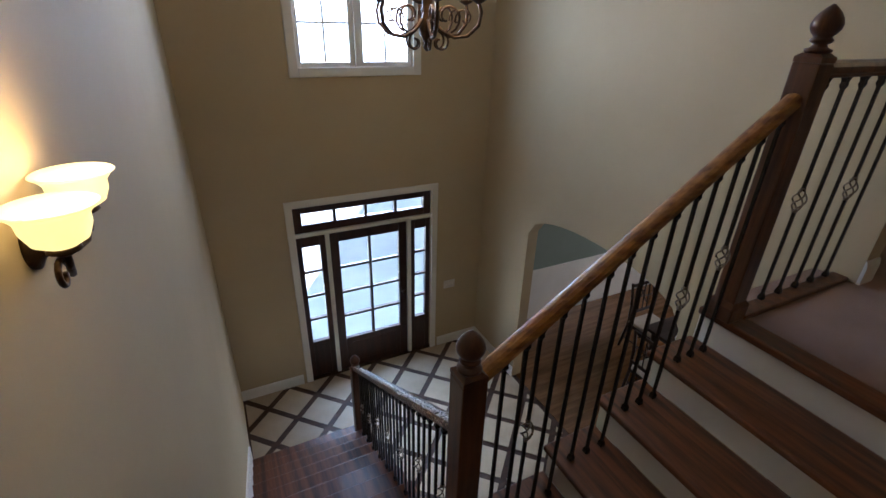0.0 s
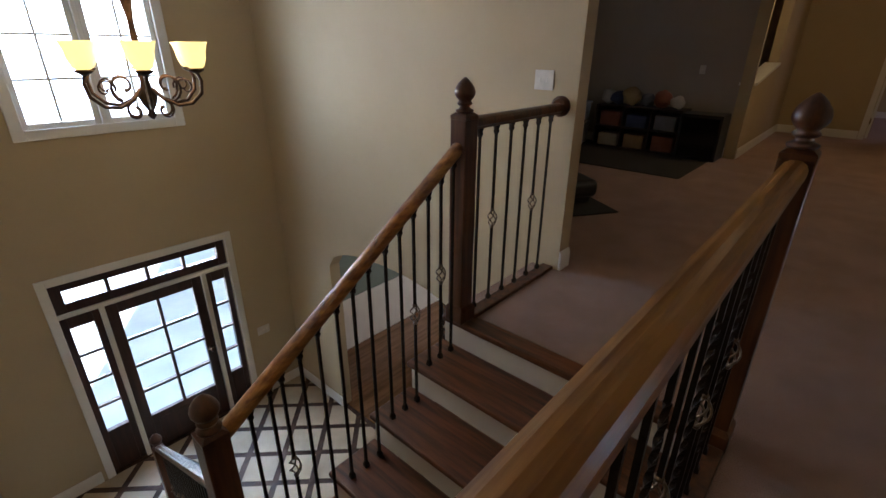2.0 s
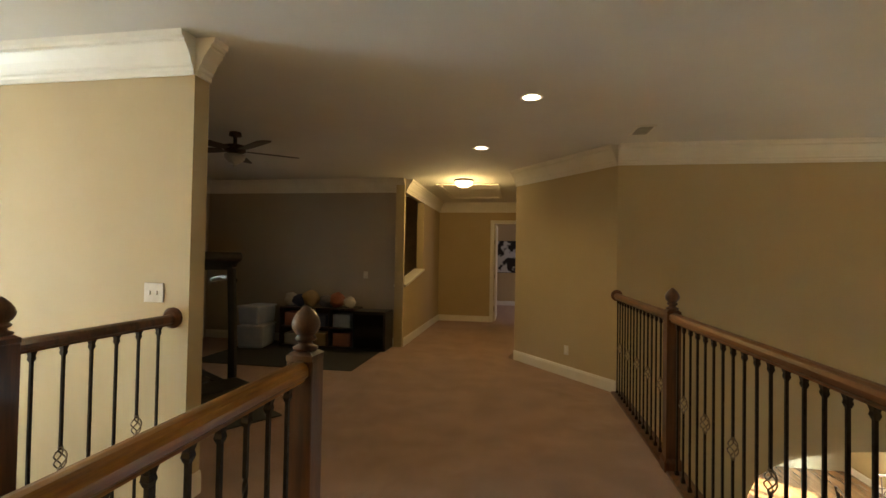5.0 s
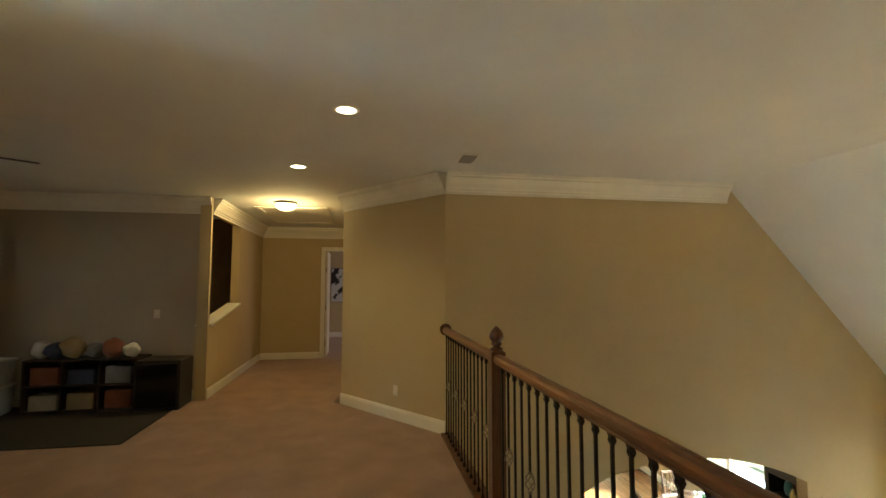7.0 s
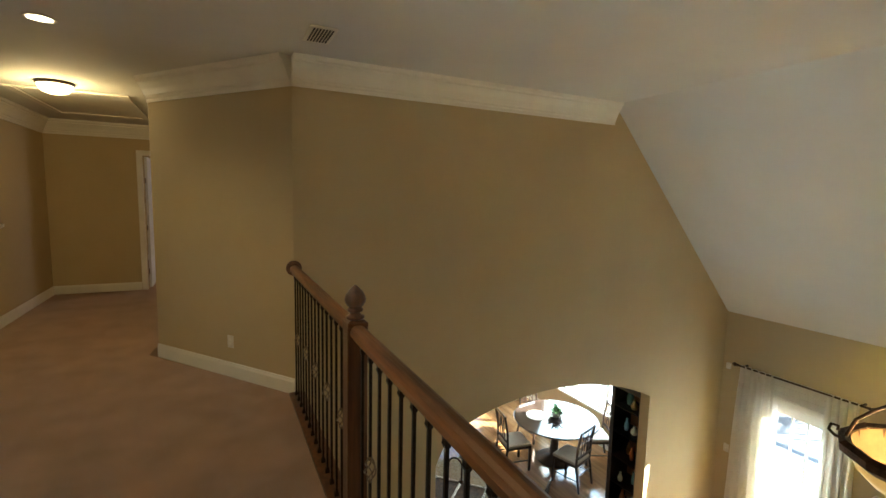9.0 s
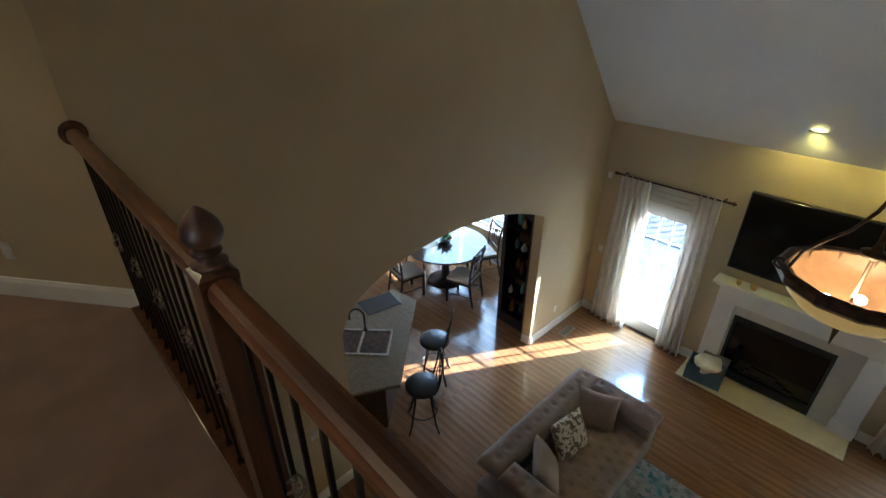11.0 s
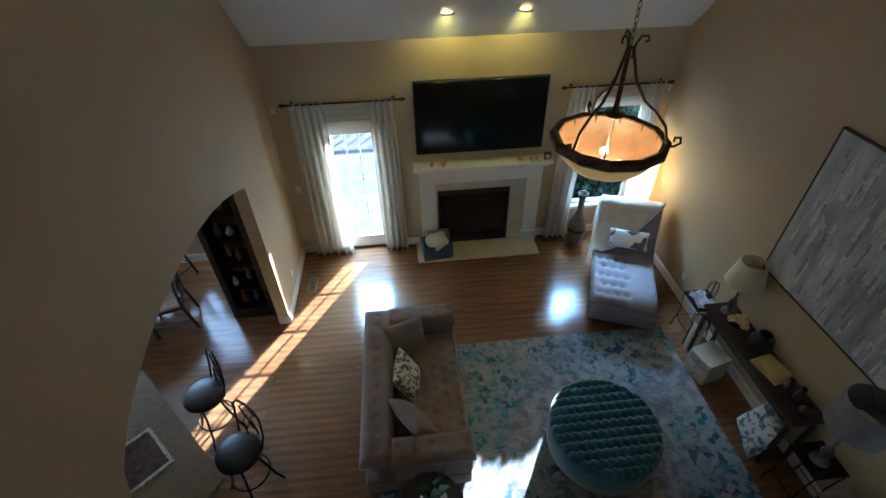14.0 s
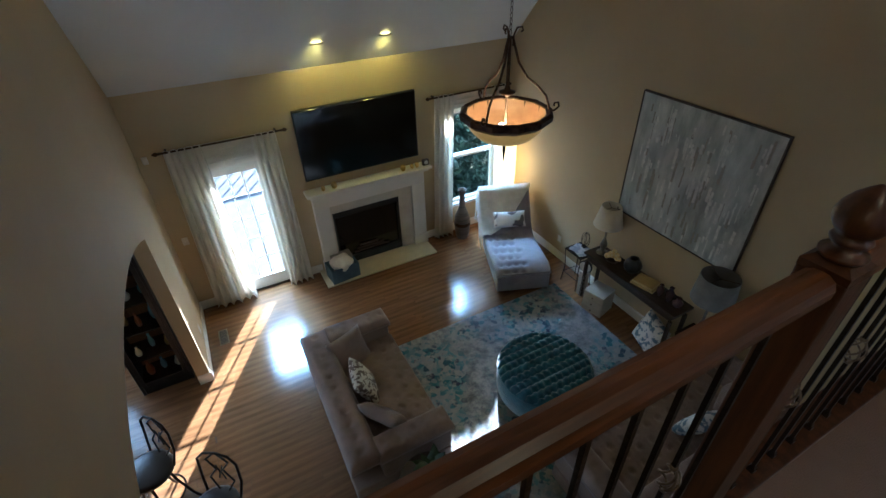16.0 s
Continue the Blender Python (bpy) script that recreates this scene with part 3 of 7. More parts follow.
strips(bm, "y", YS - 0.02, YS, [(2.55, LAND - 0.3, LAND - 0.06), (XN - 4 * G, LAND - 0.3, LAND - 0.06), (XN, -0.5, -R - 0.06)])
part("stringer", bm, M_TRIM, st, "white painted side stringer")
part("landing", bmbox((XL, YN - 0.05, LAND - 0.2), (XN - G * 4 - 0.03, LY, LAND), 0.008), M_TREAD, st, "dark oak stair landing")
for k in range(1, 11):
    m = pose(0, LY + GL * (k - 1), LAND - R * k)
    xe = low_x(LY + GL * k) + 0.07
    bm = bmesh.new()
    box(bm, (XL, 0, -0.032), (xe, GL + 0.03, 0), 0.012, 3)
    part("tread", bm, M_TREAD, st).matrix_basis = m
    part("riser", bmbox((XL, 0.012, 0), (xe - 0.03, 0.03, R - 0.033)), M_TRIM, st).matrix_basis = m
bm = bmesh.new()
strips(bm, "x", XL, XL + 0.018, [(LY, LAND - 0.2, LAND + 0.16), (LY + GL * 10.6, LAND - 0.2 - R * 10.6, LAND + 0.16 - R * 10.6)])
part("skirt_board", bm, M_TRIM, st, "white painted skirt board")

# ---------------- foyer ----------------


def pane(parent, a, b, name="pane"):
    p = part(name, bmbox(a, b), M_GLASS, parent)
    p.visible_shadow = False
    return p


def lites(parent, x0, x1, z0, z1, y, cols, rows, bar, depth, material, glass=True):
    """A glazed field in a plane across y: bars and one pane for each light."""
    w, h = (x1 - x0) / cols, (z1 - z0) / rows
    for i in range(1, cols):
        x = x0 + w * i
        part("muntin", bmbox((x - bar / 2, y - depth, z0), (x + bar / 2, y + depth, z1), 0.003, 1), material, parent)
    for j in range(1, rows):
        z = z0 + h * j
        part("muntin", bmbox((x0, y - depth + 0.002, z - bar / 2), (x1, y + depth - 0.002, z + bar / 2), 0.003, 1), material, parent)
    if glass:
        for i in range(cols):
            for j in range(rows):
                pane(parent, (x0 + w * i + 0.001, y - 0.003, z0 + h * j + 0.001), (x0 + w * (i + 1) - 0.001, y + 0.003, z0 + h * (j + 1) - 0.001))


def frame_box(parent, name, x0, x1, z0, z1, y0, y1, w, material, bottom=None, top=None, label=""):
    b, t = bottom if bottom is not None else w, top if top is not None else w
    bm = bmesh.new()
    box(bm, (x0, y0, z0), (x0 + w, y1, z1), 0.004, 1)
    box(bm, (x1 - w, y0, z0), (x1, y1, z1), 0.004, 1)
    if b:
        box(bm, (x0 + w, y0 + 0.001, z0), (x1 - w, y1 - 0.001, z0 + b), 0.004, 1)
    if t:
        box(bm, (x0 + w, y0 + 0.001, z1 - t), (x1 - w, y1 - 0.001, z1), 0.004, 1)
    return part(name, bm, material, parent, label)


fd = thing("door_front", (0, 0, 0), label="closed dark mahogany entrance door with glazed sidelights and transom", category="door", kind="structure")
frame_box(fd, "casing", DX0 - 0.065, DX1 + 0.065, F, DZ + 0.07, YF - 0.02, YF + 0.002, 0.075, M_TRIM, bottom=0, label="white painted door casing")
# transom
frame_box(fd, "transom", DX0 + 0.01, DX1 - 0.01, -0.89, DZ, YF + 0.03, YF + 0.10, 0.09, M_DOOR)
lites(fd, DX0 + 0.10, DX1 - 0.10, -0.80, -0.67, YF + 0.06, 4, 1, 0.03, 0.03, M_DOOR)
part("mullion", bmbox((DX0, YF + 0.0, -0.93), (DX1, YF + 0.09, -0.89), 0.004), M_TRIM, fd, "white painted mullion")
S0, S1 = 2.86, 3.78
for x in (S0 - 0.045, S1):
    part("mullion", bmbox((x, YF + 0.0, F), (x + 0.045, YF + 0.09, -0.93), 0.004), M_TRIM, fd, "white painted mullion")
for x0, x1 in ((DX0 + 0.01, S0 - 0.045), (S1 + 0.045, DX1 - 0.01)):
    s = frame_box(fd, "sidelight", x0, x1, F + 0.02, -0.93, YF + 0.03, YF + 0.09, 0.06, M_DOOR, bottom=0.52, top=0.13)
    lites(s, x0 + 0.06, x1 - 0.06, F + 0.54, -1.06, YF + 0.06, 1, 4, 0.028, 0.025, M_DOOR)
leaf = frame_box(fd, "leaf", S0 + 0.004, S1 - 0.004, F + 0.012, -0.935, YF + 0.03, YF + 0.085, 0.10, M_DOOR, bottom=0.46, top=0.12)
lites(leaf, S0 + 0.104, S1 - 0.104, F + 0.472, -1.055, YF + 0.058, 2, 4, 0.03, 0.027, M_DOOR)
part("panel", bmbox((S0 + 0.16, YF + 0.022, F + 0.11), (S1 - 0.16, YF + 0.032, F + 0.40), 0.008), M_DOOR, leaf)
bm = bmesh.new()
lathe(bm, [(0.028, 0), (0.03, 0.006), (0.012, 0.012), (0.011, 0.04), (0.026, 0.05), (0.03, 0.065), (0.02, 0.08)], pose(S1 - 0.06, YF + 0.03, F + 1.0, 90, 0, 0), 14)
part("handle", bm, M_BRONZE, leaf, "dark bronze knob", True)
part("threshold", bmbox((DX0, YF - 0.01, F), (DX1, YF + 0.15, F + 0.02), 0.006), M_BRONZE, fd)

wf = thing("window_front", (0, 0, 0), label="tall white double window with glazing bars", category="window", kind="structure")
frame_box(wf, "casing", WX0 - 0.08, WX1 + 0.08, WZ0 - 0.08, WZ1 + 0.08, YF - 0.022, YF + 0.002, 0.085, M_TRIM, label="white painted casing")
xm = (WX0 + WX1) / 2
for x0, x1 in ((WX0, xm - 0.02), (xm + 0.02, WX1)):
    s = frame_box(wf, "sash", x0 + 0.002, x1 - 0.002, WZ0, WZ1, YF + 0.03, YF + 0.08, 0.045, M_TRIM)
    lites(s, x0 + 0.047, x1 - 0.047, WZ0 + 0.045, WZ1 - 0.045, YF + 0.055, 2, 4, 0.018, 0.012, M_TRIM)
part("mullion", bmbox((xm - 0.02, YF - 0.005, WZ0), (xm + 0.02, YF + 0.1, WZ1), 0.004), M_TRIM, wf)

wl = thing("window_loft", (0, 0, 0), label="white double sash window in the loft wall", category="window", kind="structure")
frame_box(wl, "casing", LX0 - 0.08, LX1 + 0.08, LZ0 - 0.08, LZ1 + 0.08, 4.928, 4.952, 0.085, M_TRIM, label="white painted casing")
frame_box(wl, "sash", LX0 + 0.002, LX1 - 0.002, LZ0, LZ1, YF + 0.03, YF + 0.08, 0.045, M_TRIM)
lites(wl, LX0 + 0.047, LX1 - 0.047, LZ0 + 0.045, LZ1 - 0.045, YF + 0.055, 2, 2, 0.03, 0.012, M_TRIM)

# chandelier
M_SHADE = mat("lit_alabaster_glass", (0.9, 0.75, 0.45), rough=0.4, emit=(1.0, 0.72, 0.20), power=0.62, scale=8)
ch = thing("chandelier", (3.0, 2.97, 1.17), label="bronze scrolled chandelier with lit amber glass shades", category="chandelier")
bm = bmesh.new()
lathe(bm, [(0.006, -0.13), (0.022, -0.11), (0.012, -0.09), (0.03, -0.06), (0.045, -0.02), (0.03, 0.02), (0.02, 0.06), (0.03, 0.12), (0.018, 0.2), (0.014, 0.34), (0.022, 0.40), (0.03, 0.44), (0.012, 0.50), (0.006, 0.55)], n=14)
part("column", bm, M_BRONZE, ch, "", True)


def scroll(c, r0, r1, a0, a1, n=14):
    """Points of a spiral in the x-z plane."""
    return [(c[0] + (r0 + (r1 - r0) * i / n) * math.cos(a0 + (a1 - a0) * i / n), 0, c[1] + (r0 + (r1 - r0) * i / n) * math.sin(a0 + (a1 - a0) * i / n)) for i in range(n + 1)]


arm_m = shade_m = None
for k in range(6):
    m = pose(0, 0, 0, 0, 0, 60 * k + 15)
    if arm_m is None:
        bm = bmesh.new()
        path = [(0.03, 0, 0.02), (0.08, 0, -0.03), (0.15, 0, -0.06), (0.22, 0, -0.05), (0.275, 0, 0.0), (0.285, 0, 0.06), (0.27, 0, 0.10)]
        tube(bm, path, 0.009, 6)
        tube(bm, scroll((0.11, 0.035), 0.075, 0.018, -1.3, 4.6), 0.006, 6)
        tube(bm, scroll((0.20, 0.03), 0.05, 0.014, 3.4, -2.4), 0.005, 6)
        tube(bm, scroll((0.075, -0.085), 0.05, 0.014, 1.4, -4.6), 0.006, 6)
        lathe(bm, [(0.008, 0.095), (0.035, 0.11), (0.04, 0.118), (0.012, 0.125)], pose(0.27, 0, 0), 12)
        arm_m = part("arm", bm, M_BRONZE, ch, "", True)
        arm_m.matrix_basis = m
        bm = bmesh.new()
        lathe(bm, [(0.028, 0.122), (0.040, 0.13), (0.054, 0.165), (0.058, 0.20), (0.068, 0.235), (0.074, 0.245), (0.069, 0.245), (0.055, 0.20), (0.05, 0.165), (0.03, 0.14)], pose(0.27, 0, 0), 18, False)
        shade_m = part("shade", bm, M_SHADE, ch, "glowing amber glass shade", True)
        shade_m.matrix_basis = m
    else:
        again(arm_m, ch, m)
        again(shade_m, ch, m)
bm = bmesh.new()
for i in range(22):
    tube(bm, [(0.012 * math.cos(a), 0.004 * (i % 2), 0.56 + i * 0.045 + 0.028 * math.sin(a)) if i % 2 else (0.004, 0.012 * math.cos(a), 0.56 + i * 0.045 + 0.028 * math.sin(a)) for a in [j * math.pi / 4 for j in range(9)]], 0.003, 4, cap=False)
part("chain", bm, M_BRONZE, ch)
part("canopy", lathe(bmesh.new(), [(0.065, 1.585), (0.06, 1.56), (0.02, 1.545)], n=18), M_BRONZE, ch)
lamp("chandelier_light", "POINT", (3.0, 2.97, 1.48), 5.5, WARM, size=0.22)

# wall sconce
sc = thing("wall_sconce", (XL, 1.225, 0.935), label="bronze wall sconce with two lit amber glass bowls", category="wall lamp")
bm = bmesh.new()
lathe(bm, [(0.06, 0), (0.06, 0.012), (0.035, 0.025), (0.025, 0.05), (0.03, 0.06), (0.012, 0.075)], pose(0, 0, 0, 0, 90, 0) , 18)
part("back_plate", bm, M_BRONZE, sc, "", True)
for s in (-1, 1):
    bm = bmesh.new()
    tube(bm, [(0.05, 0.01 * s, 0.0), (0.075, 0.05 * s, -0.045), (0.09, 0.10 * s, -0.045), (0.10, 0.13 * s, 0.0), (0.10, 0.13 * s, 0.03)], 0.009, 7)
    q = [(0.09, s * (0.16 + p[0]), p[2]) for p in scroll((0.0, -0.02), 0.04, 0.012, 2.6, -3.2)]
    tube(bm, q, 0.007, 6)
    lathe(bm, [(0.01, 0.015), (0.036, 0.03), (0.03, 0.045)], pose(0.10, 0.13 * s, 0), 12)
    part("arm", bm, M_BRONZE, sc, "", True)
    bm = bmesh.new()
    lathe(bm, [(0.03, 0.04), (0.055, 0.055), (0.068, 0.085), (0.070, 0.11), (0.085, 0.13), (0.095, 0.135), (0.089, 0.138), (0.062, 0.11), (0.05, 0.07)], pose(0.10, 0.13 * s, 0), 22, False)
    part("shade", bm, M_SHADE, sc, "glowing amber glass bowl", True)
    sc.scale = (0.5, 0.5, 0.5)
    lamp("sconce_light", "POINT", (XL + 0.08, 1.225 + 0.065 * s, 1.01), 0.5, WARM, size=0.04)


def plate(x, y, z, way, w=0.075, h=0.115, name="light_switch", label="white plastic light switch plate", toggles=1):
    """A wall plate with its toggles; way: out of the wall."""
    e = thing(name, label=label, category=name.replace("_", " "))
    e.matrix_basis = Matrix.Translation((x, y, z)) @ Vector(way).to_track_quat("Z", "Y").to_matrix().to_4x4()
    part("plate", bmbox((-w / 2, -h / 2, 0), (w / 2, h / 2, 0.007), 0.003, 2), M_PLATE, e)
    for i in range(toggles):
        u = (i - (toggles - 1) / 2) * 0.046
        if name == "light_switch":
            part("toggle", bmbox((u - 0.006, -0.012, 0.007), (u + 0.006, 0.012, 0.016), 0.002, 1), M_TRIM, e)
        else:
            for v in (-0.02, 0.02):
                part("socket", bmbox((u - 0.016, v - 0.013, 0.006), (u + 0.016, v + 0.013, 0.009), 0.003, 1), M_TRIM, e)
    return e


plate(XR, 1.69, 1.22, (-1, 0, 0), 0.13, 0.115, toggles=2)
plate(4.36, YF, F + 0.95, (0, -1, 0), 0.16, 0.115, toggles=3)
plate(9.7, 2.05, 1.15, (-1, 0, 0), 0.075, 0.115)
plate(XA, -2.45, F + 0.95, (-1, 0, 0), 0.12, 0.115, toggles=2)
mid = Vector((XA, YR, 0)).lerp(Vector((AX, AY, 0)), 0.42)
plate(mid.x, mid.y, 0.33, (nrm.x, nrm.y, 0), name="power_outlet", label="white plastic wall power outlet")
plate(XA, -6.45, F + 0.35, (-1, 0, 0), name="power_outlet", label="white plastic wall power outlet")
plate(XW, -5.75, F + 0.35, (1, 0, 0), name="power_outlet", label="white plastic wall power outlet")

# ---------------- upper hall and loft ----------------
M_LED = mat("lit_lamp_lens", (0.9, 0.85, 0.75), rough=0.5, emit=(1, 0.86, 0.62), power=2.5)


M_LED_AMBER = mat("lit_amber_lamp_lens", (0.9, 0.8, 0.5), rough=0.5, emit=(1, 0.8, 0.26), power=3.0)


def downlight(x, y, z=CEIL, tilt=0, power=5.0, colour=(1, 0.76, 0.40), angle=130):
    e = thing("recessed_light", label="lit round recessed ceiling light with white rim", category="ceiling light", group="recessed lights")
    e.matrix_basis = pose(x, y, z, 180 + tilt, 0, 0)
    part("rim", lathe(bmesh.new(), [(0.062, -0.01), (0.085, -0.004), (0.09, 0.004), (0.082, 0.007), (0.066, 0.004)], n=28, cap=False), M_TRIM, e, "", True)
    part("lens", lathe(bmesh.new(), [(0.001, 0.002), (0.068, 0.002)], n=28, cap=False), M_LED_AMBER if colour[2] < 0.2 else M_LED, e, "glowing lens")
    d = (pose(0, 0, 0, tilt, 0, 0).to_3x3() @ Vector((0, 0, -1)))
    p = Vector((x, y, z)) + d * 0.03
    lamp("downlight", "SPOT", p, power, colour, p + d, 0.06, angle=angle)


downlight(6.05, -0.53)
downlight(7.69, 0.0)
dm = thing("ceiling_lamp", (9.86, 0.46, CEIL), label="lit frosted glass dome ceiling lamp with bronze rim", category="ceiling lamp")
part("rim", lathe(bmesh.new(), [(0.16, 0), (0.165, -0.02), (0.155, -0.03)], n=28), M_BRONZE, dm)
part("dome", lathe(bmesh.new(), [(0.15, -0.03), (0.142, -0.06), (0.11, -0.095), (0.06, -0.115), (0.004, -0.12)], n=28), mat("lit_frosted_glass", (0.9, 0.8, 0.6), emit=(1, 0.78, 0.36), power=1.6), dm, "glowing frosted dome", True)
lamp("hall_lamp_light", "POINT", (9.86, 0.46, CEIL - 0.22), 5.5, (1, 0.72, 0.34), size=0.12)
bm = bmesh.new()
for a, b in (((10.25, -0.1), (12.1, -0.02)), ((10.25, 0.92), (12.1, 1.0)), ((10.25, -0.02), (10.33, 0.92)), ((12.02, -0.02), (12.1, 0.92))):
    box(bm, (*a, CEIL - 0.02), (*b, CEIL), 0.004, 1)
box(bm, (10.33, -0.02, CEIL - 0.008), (12.02, 0.92, CEIL), 0)
struct("trim_attic_hatch", bm, M_TRIM, "white painted attic hatch with moulded frame", "hatch")
cv = thing("ceiling_vent", (7.09, -1.62, CEIL), label="white metal ceiling air vent with dark slots", category="vent")
part("frame", bmbox((-0.16, -0.09, -0.012), (0.16, 0.09, 0), 0.004), M_TRIM, cv)
for i in range(7):
    part("slot", bmbox((-0.135, -0.066 + i * 0.02, -0.0145), (0.135, -0.056 + i * 0.02, -0.0105)), M_BLACK, cv)

# far door and bedroom picture
hd = thing("door_hall", (0, 0, 0), label="open white panel door with white casing", category="door", kind="structure")
bm = bmesh.new()
for y0, y1, z0, z1 in ((FD0, FD0 + 0.085, 0, FDZ + 0.085), (FD1 - 0.085, FD1, 0, FDZ + 0.085), (FD1, FD0, FDZ, FDZ + 0.085)):
    box(bm, (12.98, y0, z0), (13.002, y1, z1), 0.004, 1)
part("casing", bm, M_TRIM, hd)
lf = part("leaf", bmbox((13.13, FD0 - 0.045, 0.012), (13.88, FD0 - 0.008, FDZ - 0.006), 0.003), M_TRIM, hd, "white door leaf standing open")
for z in (0.25, 1.0, 1.8):
    part("hinge", bmbox((13.105, FD0 - 0.02, z), (13.135, FD0 - 0.004, z + 0.09), 0.002, 1), M_BASKET, lf)


def flat_art(name, label, place, w, h, way, material, rim):
    e = thing(name, label=label, category="painting")
    e.matrix_basis = Matrix.Translation(place) @ Vector(way).to_track_quat("Z", "Y").to_matrix().to_4x4()
    part("canvas", bmbox((-w / 2 + 0.012, -h / 2 + 0.012, 0), (w / 2 - 0.012, h / 2 - 0.012, 0.034), 0.002, 1), material, e)
    bm = bmesh.new()
    for a, b in (((-w / 2, -h / 2), (-w / 2 + 0.012, h / 2)), ((w / 2 - 0.012, -h / 2), (w / 2, h / 2)), ((-w / 2 + 0.012, -h / 2), (w / 2 - 0.012, -h / 2 + 0.012)), ((-w / 2 + 0.012, h / 2 - 0.012), (w / 2 - 0.012, h / 2))):
        box(bm, (*a, 0), (*b, 0.04))
    part("frame", bm, rim, e)
    return e


flat_art("painting", "black and white abstract picture on the bedroom wall", (17.0, -0.12, 1.52), 0.75, 1.0, (-1, 0, 0),
         mat("black_white_abstract", (0.55, 0.58, 0.6), (0.01, 0.01, 0.012), 0.5, scale=2.6, detail=2, lo=0.47, hi=0.53, bump=0.02), M_BLACK)
# Added fill light; the bedroom walls hold no window.
lamp("bedroom_daylight", "AREA", (15.2, -3.3, 1.4), 6, (0.95, 0.85, 0.95), (15.2, 0, 0.6), 1.4, 1.3)

# treadmill
tm = thing("treadmill", (6.49, 2.88, 0.012), 147, "black exercise treadmill standing on a dark mat", "treadmill")
bm = bmesh.new()
box(bm, (-0.38, -0.85, 0.0), (0.38, 0.85, 0.17), 0.03, 3)
box(bm, (-0.36, 0.55, 0.10), (0.36, 1.0, 0.27), 0.06, 4)
part("deck", bm, M_BLACK, tm)
part("belt", bmbox((-0.25, -0.84, 0.168), (0.25, 0.55, 0.176)), mat("treadmill_belt", (0.03, 0.03, 0.032), rough=0.85, grain=300), tm)
for s in (-1, 1):
    bm = bmesh.new()
    tube(bm, [(0.36 * s, 0.40, 0.15), (0.36 * s, 0.38, 0.75), (0.36 * s, 0.32, 1.30)], 0.045, 8)
    part("upright", bm, M_BLACK, tm)
    bm = bmesh.new()
    tube(bm, [(0.38 * s, 0.36, 1.18), (0.39 * s, 0.05, 1.20), (0.39 * s, -0.22, 1.16)], 0.028, 8)
    tube(bm, [(0.38 * s, 0.34, 1.34), (0.40 * s, 0.10, 1.37), (0.40 * s, -0.14, 1.36)], 0.03, 8)
    part("handrail", bm, M_BLACK, tm)
bm = bmesh.new()
box(bm, (-0.42, -0.16, -0.04), (0.42, 0.16, 0.05), 0.035, 3, pose(0, 0.32, 1.37, 22, 0, 0))
part("console", bm, M_BLACK, tm)
part("screen", bmbox((-0.2, -0.1, 0.05), (0.2, 0.1, 0.056), 0.01, 2, pose(0, 0.32, 1.37, 22, 0, 0)), M_SCREEN, tm)
mt = link("exercise_mat", bmbox((-0.5, -1.0, 0.0), (0.5, 1.15, 0.012), 0.006, 2, pose(6.49, 2.88, 0, 0, 0, 147)), mat("dark_rubber_mat", (0.025, 0.027, 0.03), rough=0.8))
tagged(mt, "dark rubber exercise mat on the carpet", "mat")
mt = link("floor_mat", bmbox((7.95, 1.62, 0.0), (9.65, 3.9, 0.010), 0.005), mat("dark_woven_mat", (0.03, 0.025, 0.022), rough=0.9, bump=0.4, grain=120))
tagged(mt, "dark woven mat under the toy storage", "mat")

# storage along the loft wall
M_SHELF = wood("dark_brown_shelf", (0.06, 0.03, 0.018), (0.03, 0.016, 0.01), 0.45, "y")
def cubby(x, y, rz, w, h, d, cols, rows, name="cube_shelf", label="low dark wooden cube shelf half full of toys"):
    e = thing(name, (x, y, 0.01), rz, label, "shelf")
    t = 0.018
    for z in [i * (h - t) / rows for i in range(rows + 1)]:
        part("shelf", bmbox((-w / 2, -d / 2, z), (w / 2, d / 2, z + t), 0.002, 1), M_SHELF, e)
    for i in range(cols + 1):
        u = -w / 2 + i * (w - t) / cols
        for j in range(rows):
            part("upright", bmbox((u, -d / 2 + 0.001, j * (h - t) / rows + t), (u + t, d / 2 - 0.001, (j + 1) * (h - t) / rows)), M_SHELF, e)
    part("back", bmbox((-w / 2 + t, d / 2 - 0.006, t), (w / 2 - t, d / 2 - 0.001, h - t)), M_SHELF, e)
    return e


cubby(9.46, 2.70, -90, 1.25, 0.62, 0.40, 3, 2)
bx = thing("speaker_cabinet", (9.37, 1.80, 0.01), -90, "black box cabinet with a glossy front", "cabinet")
part("body", bmbox((-0.26, -0.22, 0), (0.26, 0.22, 0.60), 0.012), M_BLACK, bx)
part("front", bmbox((-0.23, -0.232, 0.04), (0.23, -0.221, 0.56), 0.006), M_SCREEN, bx)
M_TUB = mat("clear_plastic_tub", (0.45, 0.50, 0.58), (0.36, 0.40, 0.5), 0.35, scale=5)


def tub(x, y, z, rz, w=0.55, d=0.4, h=0.32, label="translucent plastic storage tub with a lid"):
    e = thing("storage_tub", (x, y, z), rz, label, "storage box", "storage tubs")
    bm = bmesh.new()
    lathe(bm, [(0.62, 0), (0.66, 0.02), (0.70, h)], Matrix.Diagonal((w, d, 1, 1)) @ pose(0, 0, 0, 0, 0, 45), 4)
    bmesh.ops.bevel(bm, geom=list(bm.edges), offset=0.015, segments=2, affect="EDGES")
    part("tub", bm, M_TUB, e)
    part("lid", bmbox((-w * 0.52, -d * 0.52, h), (w * 0.52, d * 0.52, h + 0.03), 0.01), mat("pale_lid", (0.6, 0.62, 0.66), rough=0.4), e)
    return e


